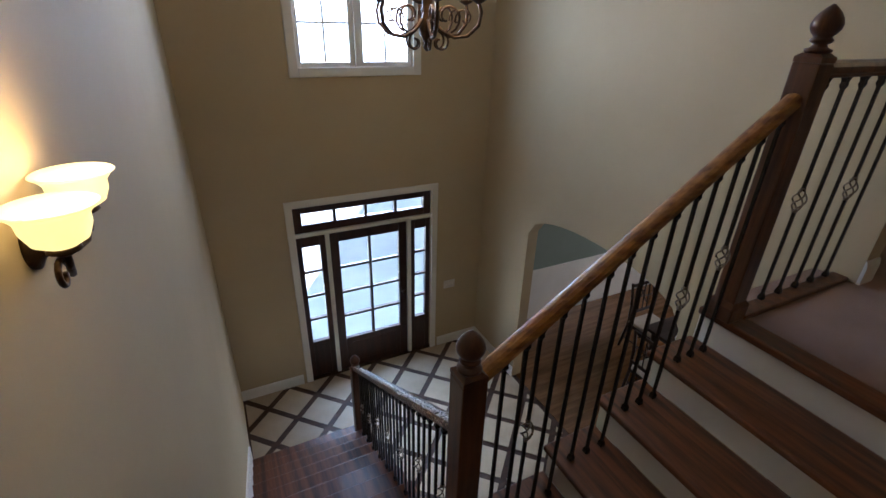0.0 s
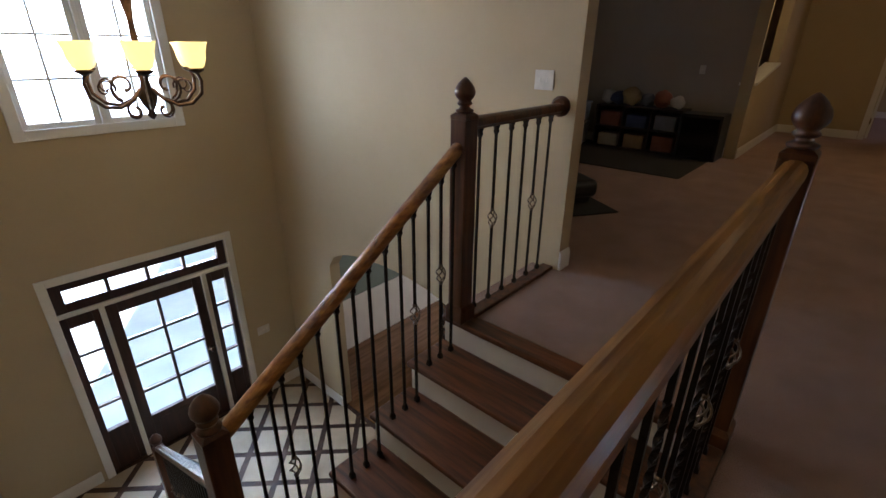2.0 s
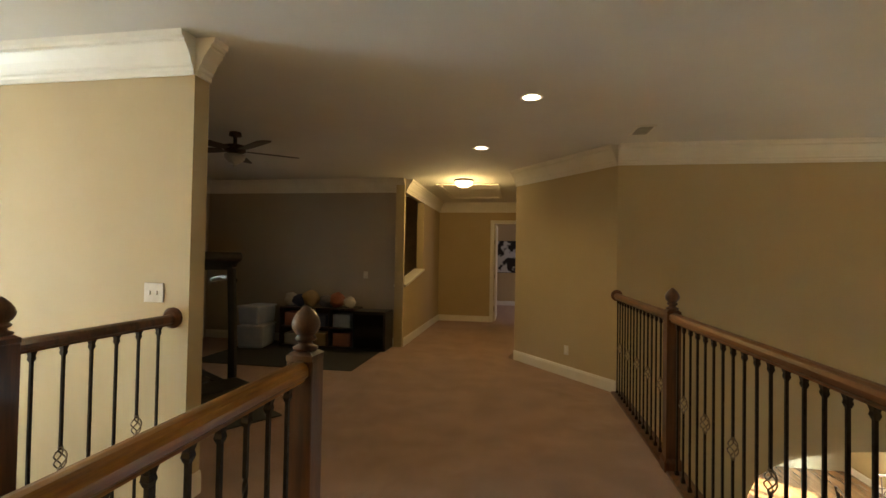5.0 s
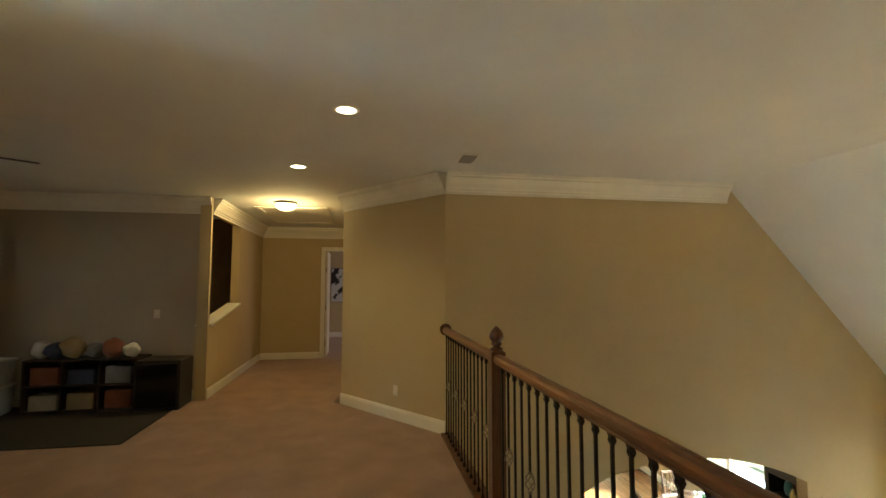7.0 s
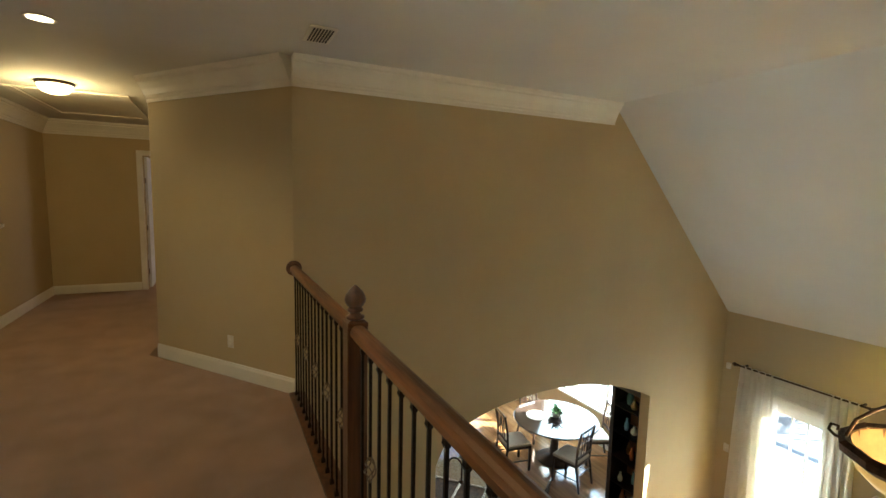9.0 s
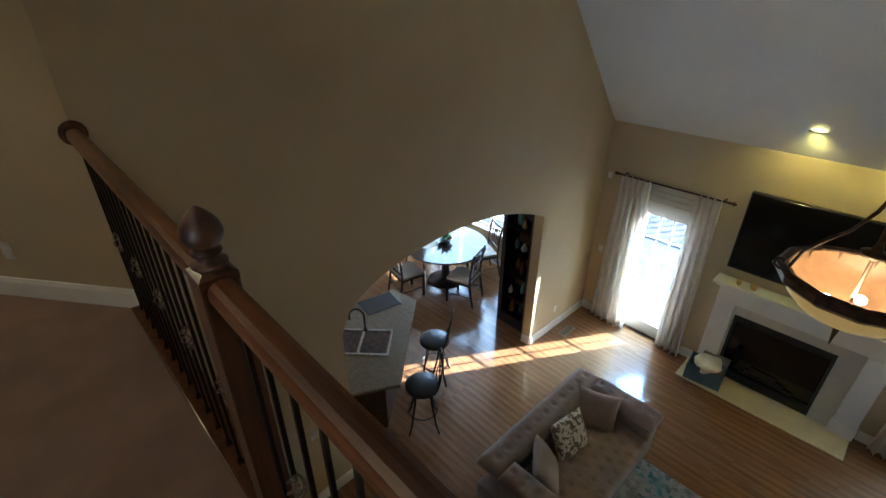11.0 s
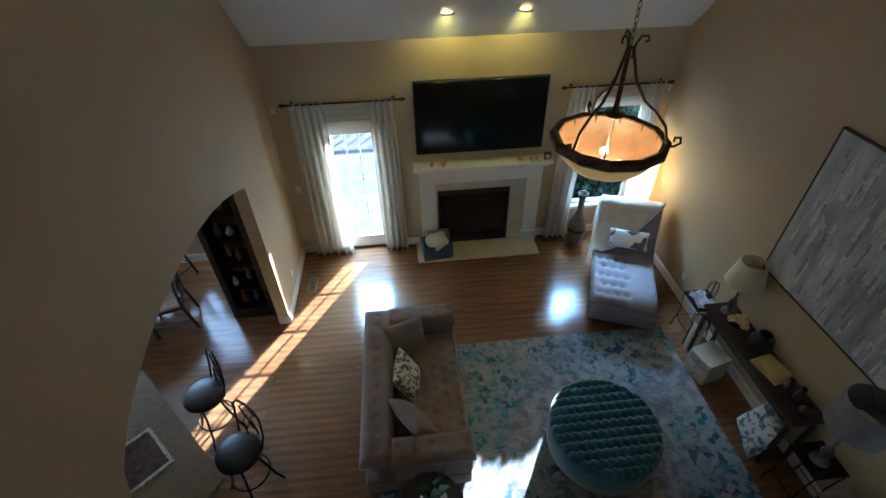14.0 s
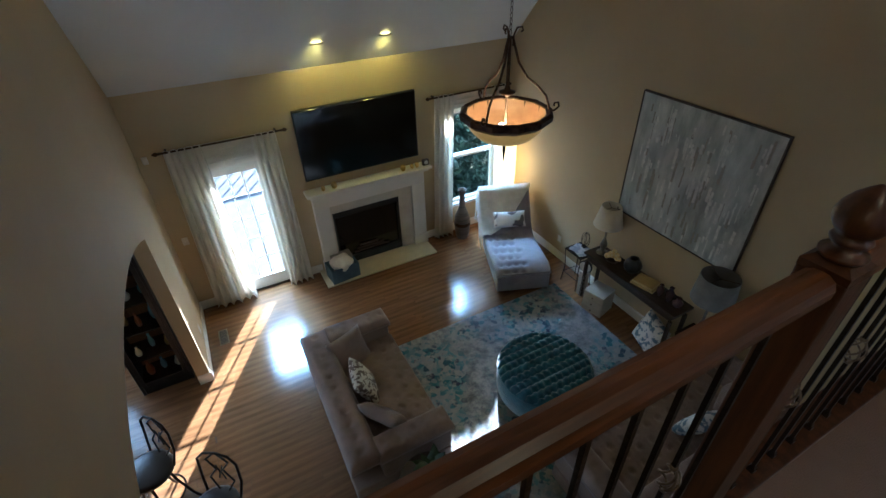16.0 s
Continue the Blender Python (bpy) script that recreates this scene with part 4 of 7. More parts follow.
tub(9.15, 3.65, 0.01, 8)
tub(9.2, 3.68, 0.365, -4, 0.5, 0.36, 0.26)
rng = random.Random(4)
TOYS = [mat("toy_white_plush", (0.6, 0.58, 0.52), rough=0.95, bump=0.5), mat("toy_red_brown", (0.28, 0.10, 0.06), rough=0.7), mat("toy_grey", (0.22, 0.22, 0.24), rough=0.7), mat("toy_tan", (0.4, 0.28, 0.15), rough=0.9), mat("toy_navy", (0.06, 0.08, 0.16), rough=0.6)]


def lump(name, place, r, material, label, category, squash=0.8, seed=0, parent=None):
    bm = bmesh.new()
    bmesh.ops.create_icosphere(bm, subdivisions=3, radius=r)
    for v in bm.verts:
        v.co *= 1 + 0.30 * noise.noise(v.co * (1.6 / r) + Vector((seed * 7.1, 0, 0)))
        v.co.z *= squash
    lo = min(v.co.z for v in bm.verts)
    for v in bm.verts:
        v.co.z -= lo
    ob = link(name, bm, material, True)
    ob.matrix_basis = pose(*place)
    return tagged(ob, label, category)


for i, (dy, r) in enumerate(((2.2, 0.09), (2.4, 0.12), (2.62, 0.10), (2.85, 0.13), (3.05, 0.10), (3.2, 0.11))):
    lump("soft_toy", (9.42 + rng.uniform(-0.06, 0.06), dy, 0.63), r, TOYS[i % 5], "small rounded soft toy piled on the shelf", "toy", 0.95, i)
for i in range(3):
    for j in range(2):
        col = TOYS[(i * 2 + j + 1) % 5]
        b = link("toy_box", bmbox((-0.13, -0.15, 0), (0.13, 0.15, 0.17 + 0.05 * rng.random()), 0.012), col)
        b.matrix_basis = pose(9.42, 2.70 + (i - 1) * 0.41, 0.03 + j * 0.3, 0, 0, 4 * rng.uniform(-1, 1))
        tagged(b, "small fabric toy box set in the shelf", "box", "toy boxes")

# ceiling fan of the loft
fn = thing("ceiling_fan", (6.78, 2.52, CEIL), 20, "dark ceiling fan at rest with a glass bowl light", "ceiling fan")
part("motor", lathe(bmesh.new(), [(0.06, 0), (0.065, -0.04), (0.02, -0.05), (0.02, -0.12), (0.10, -0.14), (0.11, -0.20), (0.06, -0.23)], n=22), M_BRONZE, fn, "", True)
part("bowl", lathe(bmesh.new(), [(0.11, -0.24), (0.10, -0.28), (0.06, -0.32), (0.015, -0.335), (0.015, -0.36), (0.002, -0.365)], n=22), mat("frosted_bowl", (0.45, 0.42, 0.36), rough=0.3), fn, "unlit frosted glass bowl", True)
bl = None
for k in range(5):
    m = pose(0, 0, 0, 0, 0, 72 * k)
    if bl is None:
        bm = bmesh.new()
        prism(bm, [(0.12, -0.05), (0.22, -0.065), (0.60, -0.075), (0.66, -0.05), (0.66, 0.05), (0.60, 0.075), (0.22, 0.065), (0.12, 0.05)], -0.195, -0.188, pose(0, 0, 0, 8, 0, 0))
        bl = part("blade", bm, M_SHELF, fn)
        bl.matrix_basis = m
    else:
        again(bl, fn, m)

# ---------------- living room ----------------
M_SOFA = mat("taupe_velvet", (0.28, 0.205, 0.165), (0.205, 0.15, 0.12), 0.85, scale=5, bump=0.25, grain=160, sheen=0.2)
M_CHAISE = mat("grey_lilac_velvet", (0.29, 0.265, 0.28), (0.22, 0.20, 0.22), 0.85, scale=5, bump=0.25, grain=160, sheen=0.25)
M_TEAL = mat("teal_velvet", (0.010, 0.135, 0.19), (0.005, 0.075, 0.115), 0.75, scale=7, bump=0.2, grain=150, sheen=0.5)
M_TAUPE_P = mat("taupe_linen", (0.30, 0.23, 0.20), (0.25, 0.19, 0.165), 0.9, scale=8, bump=0.4, grain=200, sheen=0.3)
M_PATTERN = mat("branch_print_linen", (0.62, 0.58, 0.50), (0.16, 0.12, 0.10), 0.9, scale=22, detail=1.5, lo=0.49, hi=0.52, bump=0.2)
M_DOTS = mat("spotted_white_linen", (0.75, 0.73, 0.70), (0.12, 0.11, 0.12), 0.9, scale=9, detail=0, lo=0.60, hi=0.64, bump=0.2)
M_BLUEPRINT = mat("blue_white_print", (0.68, 0.70, 0.72), (0.14, 0.22, 0.32), 0.9, scale=14, detail=3, lo=0.5, hi=0.56, bump=0.2)
M_THROW = mat("cream_knit_throw", (0.82, 0.78, 0.68), (0.72, 0.67, 0.57), 0.95, scale=10, bump=0.8, grain=90, sheen=0.4)
M_DARKWOOD = wood("espresso_wood", (0.045, 0.024, 0.016), (0.02, 0.011, 0.008), 0.35, "y")
M_GOLD = mat("worn_gold_metal", (0.72, 0.52, 0.22), (0.5, 0.34, 0.13), 0.3, 0.9, scale=20, bump=0.05)
M_LINEN = mat("cream_lampshade", (0.72, 0.66, 0.54), (0.66, 0.60, 0.49), 0.85, scale=10, bump=0.2)


def tufted(w, l, t, step, depth, edge=0.05, res=0.022, rows=False):
    """A padded block of w by l by t, its top dimpled at staggered buttons. Returns bmesh and button places."""
    nx, ny = max(4, int(w / res)), max(4, int(l / res))
    pts = []
    cu, cv = max(1, round(w / step)), max(1, round(l / step))
    for i in range(cu + 1):
        for j in range(cv + 1):
            u = (i + 0.5 * (j % 2) + 0.25) * w / (cu + 0.5) - w / 2
            v = (j + 0.5) * l / (cv + 1) - l / 2
            if abs(u) < w / 2 - edge * 0.9 and abs(v) < l / 2 - edge * 0.9:
                pts.append((u, v))
    P = np.array(pts) if pts else np.zeros((0, 2))
    bm = bmesh.new()
    top = []
    for i in range(nx + 1):
        row = []
        for j in range(ny + 1):
            u, v = -w / 2 + w * i / nx, -l / 2 + l * j / ny
            d = np.sort(np.hypot(P[:, 0] - u, P[:, 1] - v)) if len(P) else np.array([9.0, 9.0])
            dip = depth * math.exp(-(d[0] / (step * 0.17)) ** 2)
            if len(d) > 1:
                dip += depth * 0.35 * math.exp(-((d[1] - d[0]) / (step * 0.16)) ** 2) * math.exp(-(d[0] / (step * 0.6)) ** 2)
            e = min(w / 2 - abs(u), l / 2 - abs(v))
            rnd = edge * (1 - math.sqrt(max(0.0, 1 - (1 - min(1, e / edge)) ** 2)))
            row.append(bm.verts.new((u, v, t - dip * min(1, e / edge) - rnd)))
        top.append(row)
    for i in range(nx):
        for j in range(ny):
            bm.faces.new((top[i][j], top[i + 1][j], top[i + 1][j + 1], top[i][j + 1]))
    ring = [top[i][0] for i in range(nx + 1)] + [top[nx][j] for j in range(1, ny + 1)] + [top[i][ny] for i in range(nx - 1, -1, -1)] + [top[0][j] for j in range(ny - 1, 0, -1)]
    low = [bm.verts.new((v.co.x, v.co.y, 0)) for v in ring]
    n = len(ring)
    for k in range(n):
        bm.faces.new((ring[k], low[k], low[(k + 1) % n], ring[(k + 1) % n]))
    bm.faces.new(low)
    return bm, [(u, v, t - depth) for u, v in pts]


def pad(name, parent, size, m, material, step=0.16, depth=0.036, edge=0.05, buttons=True):
    bm, pts = tufted(*size, step, depth, edge)
    p = part(name, bm, material, parent, "", True)
    p.matrix_basis = m
    first = None
    if buttons:
        for q in pts:
            if first is None:
                first = part("button", lathe(bmesh.new(), [(0.013, 0), (0.012, 0.005), (0.004, 0.008)], n=8), material, p)
                first.matrix_basis = pose(*q)
            else:
                again(first, p, pose(*q))
    return p


def sofa(x, y, rz, w, label, d=1.02, h=0.66):
    """A tufted sofa with back and arms of one height; the back is at local +y."""
    e = thing("sofa", (x, y, F + 0.012), rz, label, "sofa", "sofas")
    arm, back, leg = 0.23, 0.29, 0.07
    part("base", bmbox((-w / 2 + 0.01, -d / 2 + 0.02, leg), (w / 2 - 0.01, d / 2 - 0.01, 0.27), 0.02), M_SOFA, e)
    pad("seat", e, (w - 2 * arm, d - back - 0.0, 0.17), pose(0, -back / 2, 0.265), M_SOFA)
    pad("backrest", e, (w - 2 * arm + 0.1, h - 0.28, back - 0.04), pose(0, d / 2 - 0.03, 0.27 + (h - 0.28) / 2, 90, 0, 0), M_SOFA, edge=0.07)
    pad("back_roll", e, (w - 0.02, back + 0.02, 0.12), pose(0, d / 2 - back / 2 - 0.005, h - 0.10), M_SOFA, 0.17, 0.03, 0.085)
    for s in (-1, 1):
        part("arm", bmbox((s * (w / 2 - arm), -d / 2 + 0.015, 0.27), (s * (w / 2 - 0.01), d / 2 - back, h - 0.09), 0.03, 3), M_SOFA, e)
        pad("arm_roll", e, (arm + 0.03, d - back * 0.9, 0.12), pose(s * (w / 2 - arm / 2 - 0.003), -back * 0.47, h - 0.10), M_SOFA, 0.17, 0.03, 0.08)
        for v in (-1, 1):
            bm = bmesh.new()
            lathe(bm, [(0.018, 0), (0.026, leg)], pose(s * (w / 2 - 0.09), v * (d / 2 - 0.09), 0), 10)
            part("leg", bm, M_DARKWOOD, e)
    return e


sofa(6.13, -4.43, -90, 1.83, "taupe velvet tufted sofa with matching rolled arms on the rug")
sofa(3.75, -2.42, 0, 2.3, "taupe velvet tufted long sofa below the landing", 0.98)


def pillow(place, m, w, h, material, label, t=0.15, name="throw_pillow"):
    bm = bmesh.new()
    n = 18
    def sheet(s):
        g = []
        for i in range(n + 1):
            r = []
            for j in range(n + 1):
                u, v = 2 * i / n - 1, 2 * j / n - 1
                k = (1 - u ** 4) * (1 - v ** 4)
                pinch = 1 - 0.07 * (1 - abs(u) ** 2) * abs(v) ** 3 - 0.07 * (1 - abs(v) ** 2) * abs(u) ** 3
                wr = 0.006 * noise.noise(Vector((u * 3, v * 3, s * 2 + w)))
                r.append(bm.verts.new((u * w / 2 * pinch, v * h / 2 * pinch, s * (t / 2 * k ** 0.5 + wr * k))))
            g.append(r)
        for i in range(n):
            for j in range(n):
                bm.faces.new((g[i][j], g[i + 1][j], g[i + 1][j + 1], g[i][j + 1]))
    sheet(1)
    sheet(-1)
    bmesh.ops.remove_doubles(bm, verts=bm.verts, dist=0.0005)
    ob = link(name, bm, material, True)
    ob.matrix_basis = Matrix.Translation(place) @ m
    return tagged(ob, label, "pillow", "throw pillows")


pillow((6.18, -4.95, F + 0.56), pose(0, 0, 0, 62, 0, 200), 0.46, 0.44, M_TAUPE_P, "plain taupe throw pillow leaning on the sofa arm")
pillow((6.19, -4.45, F + 0.58), pose(0, 0, 0, 64, 0, 262), 0.44, 0.42, M_PATTERN, "branch-patterned cream and brown throw pillow on the sofa")
pillow((6.15, -3.98, F + 0.55), pose(0, 0, 0, 58, 0, 305), 0.46, 0.42, M_TAUPE_P, "plain taupe throw pillow slumped on the sofa")
pillow((2.98, -2.45, F + 0.58), pose(0, 0, 0, 60, 0, 20), 0.46, 0.44, M_TAUPE_P, "plain taupe throw pillow on the long sofa")
pillow((3.55, -2.42, F + 0.58), pose(0, 0, 0, 60, 0, -8), 0.44, 0.42, M_BLUEPRINT, "blue and white print throw pillow on the long sofa")

# ottoman
ot = thing("ottoman", (4.28, -3.80, F + 0.012), 0, "round teal velvet ottoman with channel tufted top", "ottoman")
OR = 0.54
part("side", lathe(bmesh.new(), [(OR - 0.03, 0.03), (OR - 0.005, 0.05), (OR, 0.2), (OR - 0.002, 0.33), (OR - 0.015, 0.355)], n=64), M_TEAL, ot, "", True)
bm = bmesh.new()
n, g = 110, []
for i in range(n + 1):
    row = []
    for j in range(n + 1):
        a, b = 2 * i / n - 1, 2 * j / n - 1
        x, y = a * math.sqrt(1 - b * b / 2) * (OR - 0.002), b * math.sqrt(1 - a * a / 2) * (OR - 0.002)
        r = math.hypot(x, y) / OR
        v = y / 0.094 + 0.16 * math.cos(math.pi * x / 0.042) * 0.5
        puff = abs(math.cos(math.pi * v)) ** 0.55 * (0.72 + 0.28 * abs(math.cos(math.pi * (x / 0.084 + 0.25 * round(v)))))
        z = 0.375 + 0.05 * puff - 0.07 * max(0, r - 0.86) ** 2 / 0.0196 * 0.9
        row.append(bm.verts.new((x, y, z)))
    g.append(row)
for i in range(n):
    for j in range(n):
        bm.faces.new((g[i][j], g[i + 1][j], g[i + 1][j + 1], g[i][j + 1]))
part("top", bm, M_TEAL, ot, "channel tufted teal top", True)
part("piping", lathe(bmesh.new(), [(OR - 0.012, 0.335), (OR + 0.004, 0.345), (OR - 0.012, 0.357)], n=64, cap=False), M_TEAL, ot, "", True)
for k in range(4):
    bm = bmesh.new()
    lathe(bm, [(0.02, 0), (0.028, 0.04)], pose(0.36 * math.cos(k * math.pi / 2 + 0.8), 0.36 * math.sin(k * math.pi / 2 + 0.8), 0), 10)
    part("foot", bm, M_DARKWOOD, ot)

# rug
def rug_mat():
    m = bpy.data.materials.new("distressed_blue_grey_rug")
    m.use_nodes = True
    nt = m.node_tree
    b = nt.nodes["Principled BSDF"]
    co = nt.nodes.new("ShaderNodeTexCoord")
    def ramp(src, stops):
        r = nt.nodes.new("ShaderNodeValToRGB")
        r.color_ramp.interpolation = "LINEAR"
        while len(r.color_ramp.elements) < len(stops):
            r.color_ramp.elements.new(0.5)
        for el, (p, c) in zip(r.color_ramp.elements, stops):
            el.position, el.color = p, (*c, 1)
        nt.links.new(src, r.inputs[0])
        return r.outputs[0]
    v = node(nt, "ShaderNodeTexVoronoi", Scale=17.0, Randomness=1.0)
    big = node(nt, "ShaderNodeTexNoise", Scale=1.5, Detail=3.0)
    mid = node(nt, "ShaderNodeTexNoise", Scale=9.0, Detail=6.0, Roughness=0.7)
    fine = node(nt, "ShaderNodeTexNoise", Scale=130.0, Detail=3.0)
    warp = node(nt, "ShaderNodeTexNoise", Scale=6.0, Detail=3.0)
    add = nt.nodes.new("ShaderNodeMixRGB")
    add.blend_type = "ADD"
    add.inputs[0].default_value = 0.10
    nt.links.new(co.outputs["Object"], add.inputs[1])
    nt.links.new(co.outputs["Object"], warp.inputs["Vector"])
    nt.links.new(warp.outputs["Color"], add.inputs[2])
    nt.links.new(add.outputs[0], v.inputs["Vector"])
    for n_ in (big, mid, fine):
        nt.links.new(co.outputs["Object"], n_.inputs["Vector"])
    sep = nt.nodes.new("ShaderNodeSeparateColor")
    nt.links.new(v.outputs["Color"], sep.inputs[0])
    cool = ramp(sep.outputs[0], [(0.0, (0.22, 0.24, 0.26)), (0.35, (0.28, 0.285, 0.29)), (0.52, (0.10, 0.22, 0.26)), (0.68, (0.02, 0.13, 0.17)), (0.84, (0.015, 0.03, 0.075)), (1.0, (0.28, 0.33, 0.36))])
    pale = ramp(mid.outputs[0], [(0.35, (0.09, 0.09, 0.105)), (0.5, (0.21, 0.21, 0.22)), (0.65, (0.34, 0.325, 0.30))])
    mask = ramp(big.outputs[0], [(0.42, (0, 0, 0)), (0.56, (1, 1, 1))])
    mx = nt.nodes.new("ShaderNodeMix")
    mx.data_type = "RGBA"
    nt.links.new(mask, mx.inputs[0])
    nt.links.new(pale, mx.inputs[6])
    nt.links.new(cool, mx.inputs[7])
    m2 = nt.nodes.new("ShaderNodeMix")
    m2.data_type = "RGBA"
    k2 = ramp(mid.outputs[0], [(0.52, (0, 0, 0)), (0.60, (0.75, 0.75, 0.75))])
    nt.links.new(k2, m2.inputs[0])
    nt.links.new(mx.outputs[2], m2.inputs[6])
    m2.inputs[7].default_value = (0.33, 0.32, 0.31, 1)
    nt.links.new(m2.outputs[2], b.inputs["Base Color"])
    b.inputs["Roughness"].default_value = 0.95
    b.inputs["Sheen Weight"].default_value = 0.2
    bp = node(nt, "ShaderNodeBump", Strength=0.6, Distance=0.006)
    nt.links.new(fine.outputs[0], bp.inputs["Height"])
    nt.links.new(bp.outputs[0], b.inputs["Normal"])
    return m


rug = link("rug", bmbox((2.93, -5.23, F), (6.53, -2.55, F + 0.012), 0.005), rug_mat())
tagged(rug, "distressed blue, grey and cream area rug on oak floor", "rug")

# chaise longue
cl = thing("chaise_longue", (3.49, -5.29, F), 158, "grey velvet tufted chaise longue with a reclined back", "chaise longue")
W = 0.80
side = [(-0.02, 0.36), (0.10, 0.43), (0.38, 0.41), (0.72, 0.37), (0.96, 0.38), (1.12, 0.50), (1.28, 0.75), (1.43, 0.99)]
bm = bmesh.new()
N = 90
def curve(pts, f):
    x = f * (len(pts) - 1)
    i = min(int(x), len(pts) - 2)
    u = x - i
    p0, p1, p2, p3 = pts[max(i - 1, 0)], pts[i], pts[i + 1], pts[min(i + 2, len(pts) - 1)]
    return [0.5 * (2 * b + (c - a) * u + (2 * a - 5 * b + 4 * c - d) * u * u + (3 * b - a - 3 * c + d) * u ** 3) for a, b, c, d in zip(p0, p1, p2, p3)]
MX = 30
def chaise_point(f, s, lift):
    y, z = curve(side, f)
    y2, z2 = curve(side, min(1, f + 0.01))
    y1, z1 = curve(side, max(0, f - 0.01))
    t = Vector((0, y2 - y1, z2 - z1)).normalized()
    nn = Vector((0, -t.z, t.y))
    return Vector((s * W / 2, y, z)) + nn * lift
tops, bots = [], []
btn = []
for i in range(11):
    for j in range(4):
        btn.append(((i + 0.7) / 11.4, ((j + (0.5 if i % 2 else 0.0)) / 3.5 - 0.93) * 0.98))
for i in range(N + 1):
    f = i / N
    tr_, br_ = [], []
    for j in range(MX + 1):
        s = 2 * j / MX - 1
        dip = sum(math.exp(-(((f - bf) * 1.75) ** 2 + ((s - bs) * W / 2) ** 2) / 0.0016) for bf, bs in btn if abs(bs) < 0.9)
        e = min(1, (1 - abs(s)) * W / 2 / 0.04, f * 1.7 / 0.04 + 0.0, (1 - f) * 1.7 / 0.04)
        edge = 0.045 * (1 - math.sqrt(max(0, 1 - (1 - e) ** 2)))
        tr_.append(bm.verts.new(chaise_point(f, s, 0.05 - 0.048 * min(dip, 1) - edge)))
        br_.append(bm.verts.new(chaise_point(f, s, -0.09)))
    tops.append(tr_)
    bots.append(br_)
for i in range(N):
    for j in range(MX):
        bm.faces.new((tops[i][j], tops[i + 1][j], tops[i + 1][j + 1], tops[i][j + 1]))
        bm.faces.new((bots[i][j], bots[i][j + 1], bots[i + 1][j + 1], bots[i + 1][j]))
    for j in (0, MX):
        bm.faces.new((tops[i][j], bots[i][j], bots[i + 1][j], tops[i + 1][j]))
for i in (0, N):
    for j in range(MX):
        bm.faces.new((tops[i][j], tops[i][j + 1], bots[i][j + 1], bots[i][j]))
part("cushion", bm, M_CHAISE, cl, "", True)
part("base", bmbox((-W / 2 + 0.02, 0.04, 0.10), (W / 2 - 0.02, 1.16, 0.31), 0.03), M_CHAISE, cl)
part("front", bmbox((-W / 2 + 0.012, -0.045, 0.10), (W / 2 - 0.012, 0.07, 0.36), 0.03, 3), M_CHAISE, cl)
part("back_shell", bmbox((-W / 2 + 0.02, -0.05, 0.0), (W / 2 - 0.02, 0.05, 0.62), 0.03, 3, pose(0, 1.25, 0.29, -32, 0, 0)), M_CHAISE, cl)
for s in (-1, 1):
    for v in (0.10, 1.08):
        part("leg", lathe(bmesh.new(), [(0.016, 0), (0.026, 0.11)], pose(s * (W / 2 - 0.08), v, 0), 10), M_DARKWOOD, cl)
CM = pose(3.49, -5.29, F, 0, 0, 158)
pillow((CM @ Vector((0.02, 1.06, 0.63))), pose(0, 0, 0, 0, 0, 158) @ pose(0, 0, 0, 52, 0, 0), 0.52, 0.26, M_DOTS, "white lumbar pillow with dark spots on the chaise", 0.13)
# throw laid over the back
bm = bmesh.new()
grid = []
for i in range(29):
    f = i / 28
    row = []
    for j in range(21):
        u = j / 20
        smax = -0.75 + 1.8 * min(1, f / 0.6) ** 0.9
        s = -1.55 + (smax + 1.55) * u
        hang, s = max(0.0, -1.06 - s), max(s, -1.06)
        if f < 0.6:
            p = chaise_point(0.57 + 0.43 * f / 0.6, s, 0.07 + 0.03 * noise.noise(Vector((s * 5, f * 6, 2))))
        else:
            q = (f - 0.6) / 0.4
            p = chaise_point(1.0, s, 0.066) + Vector((0, 0.05 + 0.10 * math.sin(q * 2.2), 0.03 * math.sin(math.pi * q) - 0.42 * q * q))
        row.append(p + Vector((-0.06 * hang, 0, -0.55 * hang)))
    grid.append(row)
vs = [[[bm.verts.new(p + Vector((0, 0, dz))) for p in r] for r in grid] for dz in (0, 0.012)]
for layer in vs:
    for i in range(28):
        for j in range(20):
            bm.faces.new((layer[i][j], layer[i + 1][j], layer[i + 1][j + 1], layer[i][j + 1]))
for i in range(28):
    for j in (0, 20):
        bm.faces.new((vs[0][i][j], vs[0][i + 1][j], vs[1][i + 1][j], vs[1][i][j]))
for j in range(20):
    for i in (0, 28):
        bm.faces.new((vs[0][i][j], vs[0][i][j + 1], vs[1][i][j + 1], vs[1][i][j]))
th = link("throw_blanket", bm, M_THROW, True)
th.matrix_basis = CM
tagged(th, "cream knitted throw draped over the chaise back", "blanket")

# paper floor lamp in the corner
fl = thing("floor_lamp", (2.68, -7.02, F), 8, "lit tall square paper floor lamp in the corner", "floor lamp")
part("base", bmbox((-0.13, -0.13, 0), (0.13, 0.13, 0.03), 0.006), M_DARKWOOD, fl)
for sx in (-1, 1):
    for sy in (-1, 1):
        part("leg", bmbox((sx * 0.10 - 0.008, sy * 0.10 - 0.008, 0.03), (sx * 0.10 + 0.008, sy * 0.10 + 0.008, 0.62)), M_DARKWOOD, fl)
bm = bmesh.new()
lathe(bm, [(0.155, 0.60), (0.18, 1.0), (0.175, 1.5), (0.16, 1.83)], pose(0, 0, 0, 0, 0, 45), 4, False)
ob = part("shade", bm, mat("lit_rice_paper", (0.85, 0.7, 0.45), rough=0.8, emit=(1.0, 0.66, 0.24), power=0.9, scale=5, bump=0.1), fl, "glowing rice paper shade")
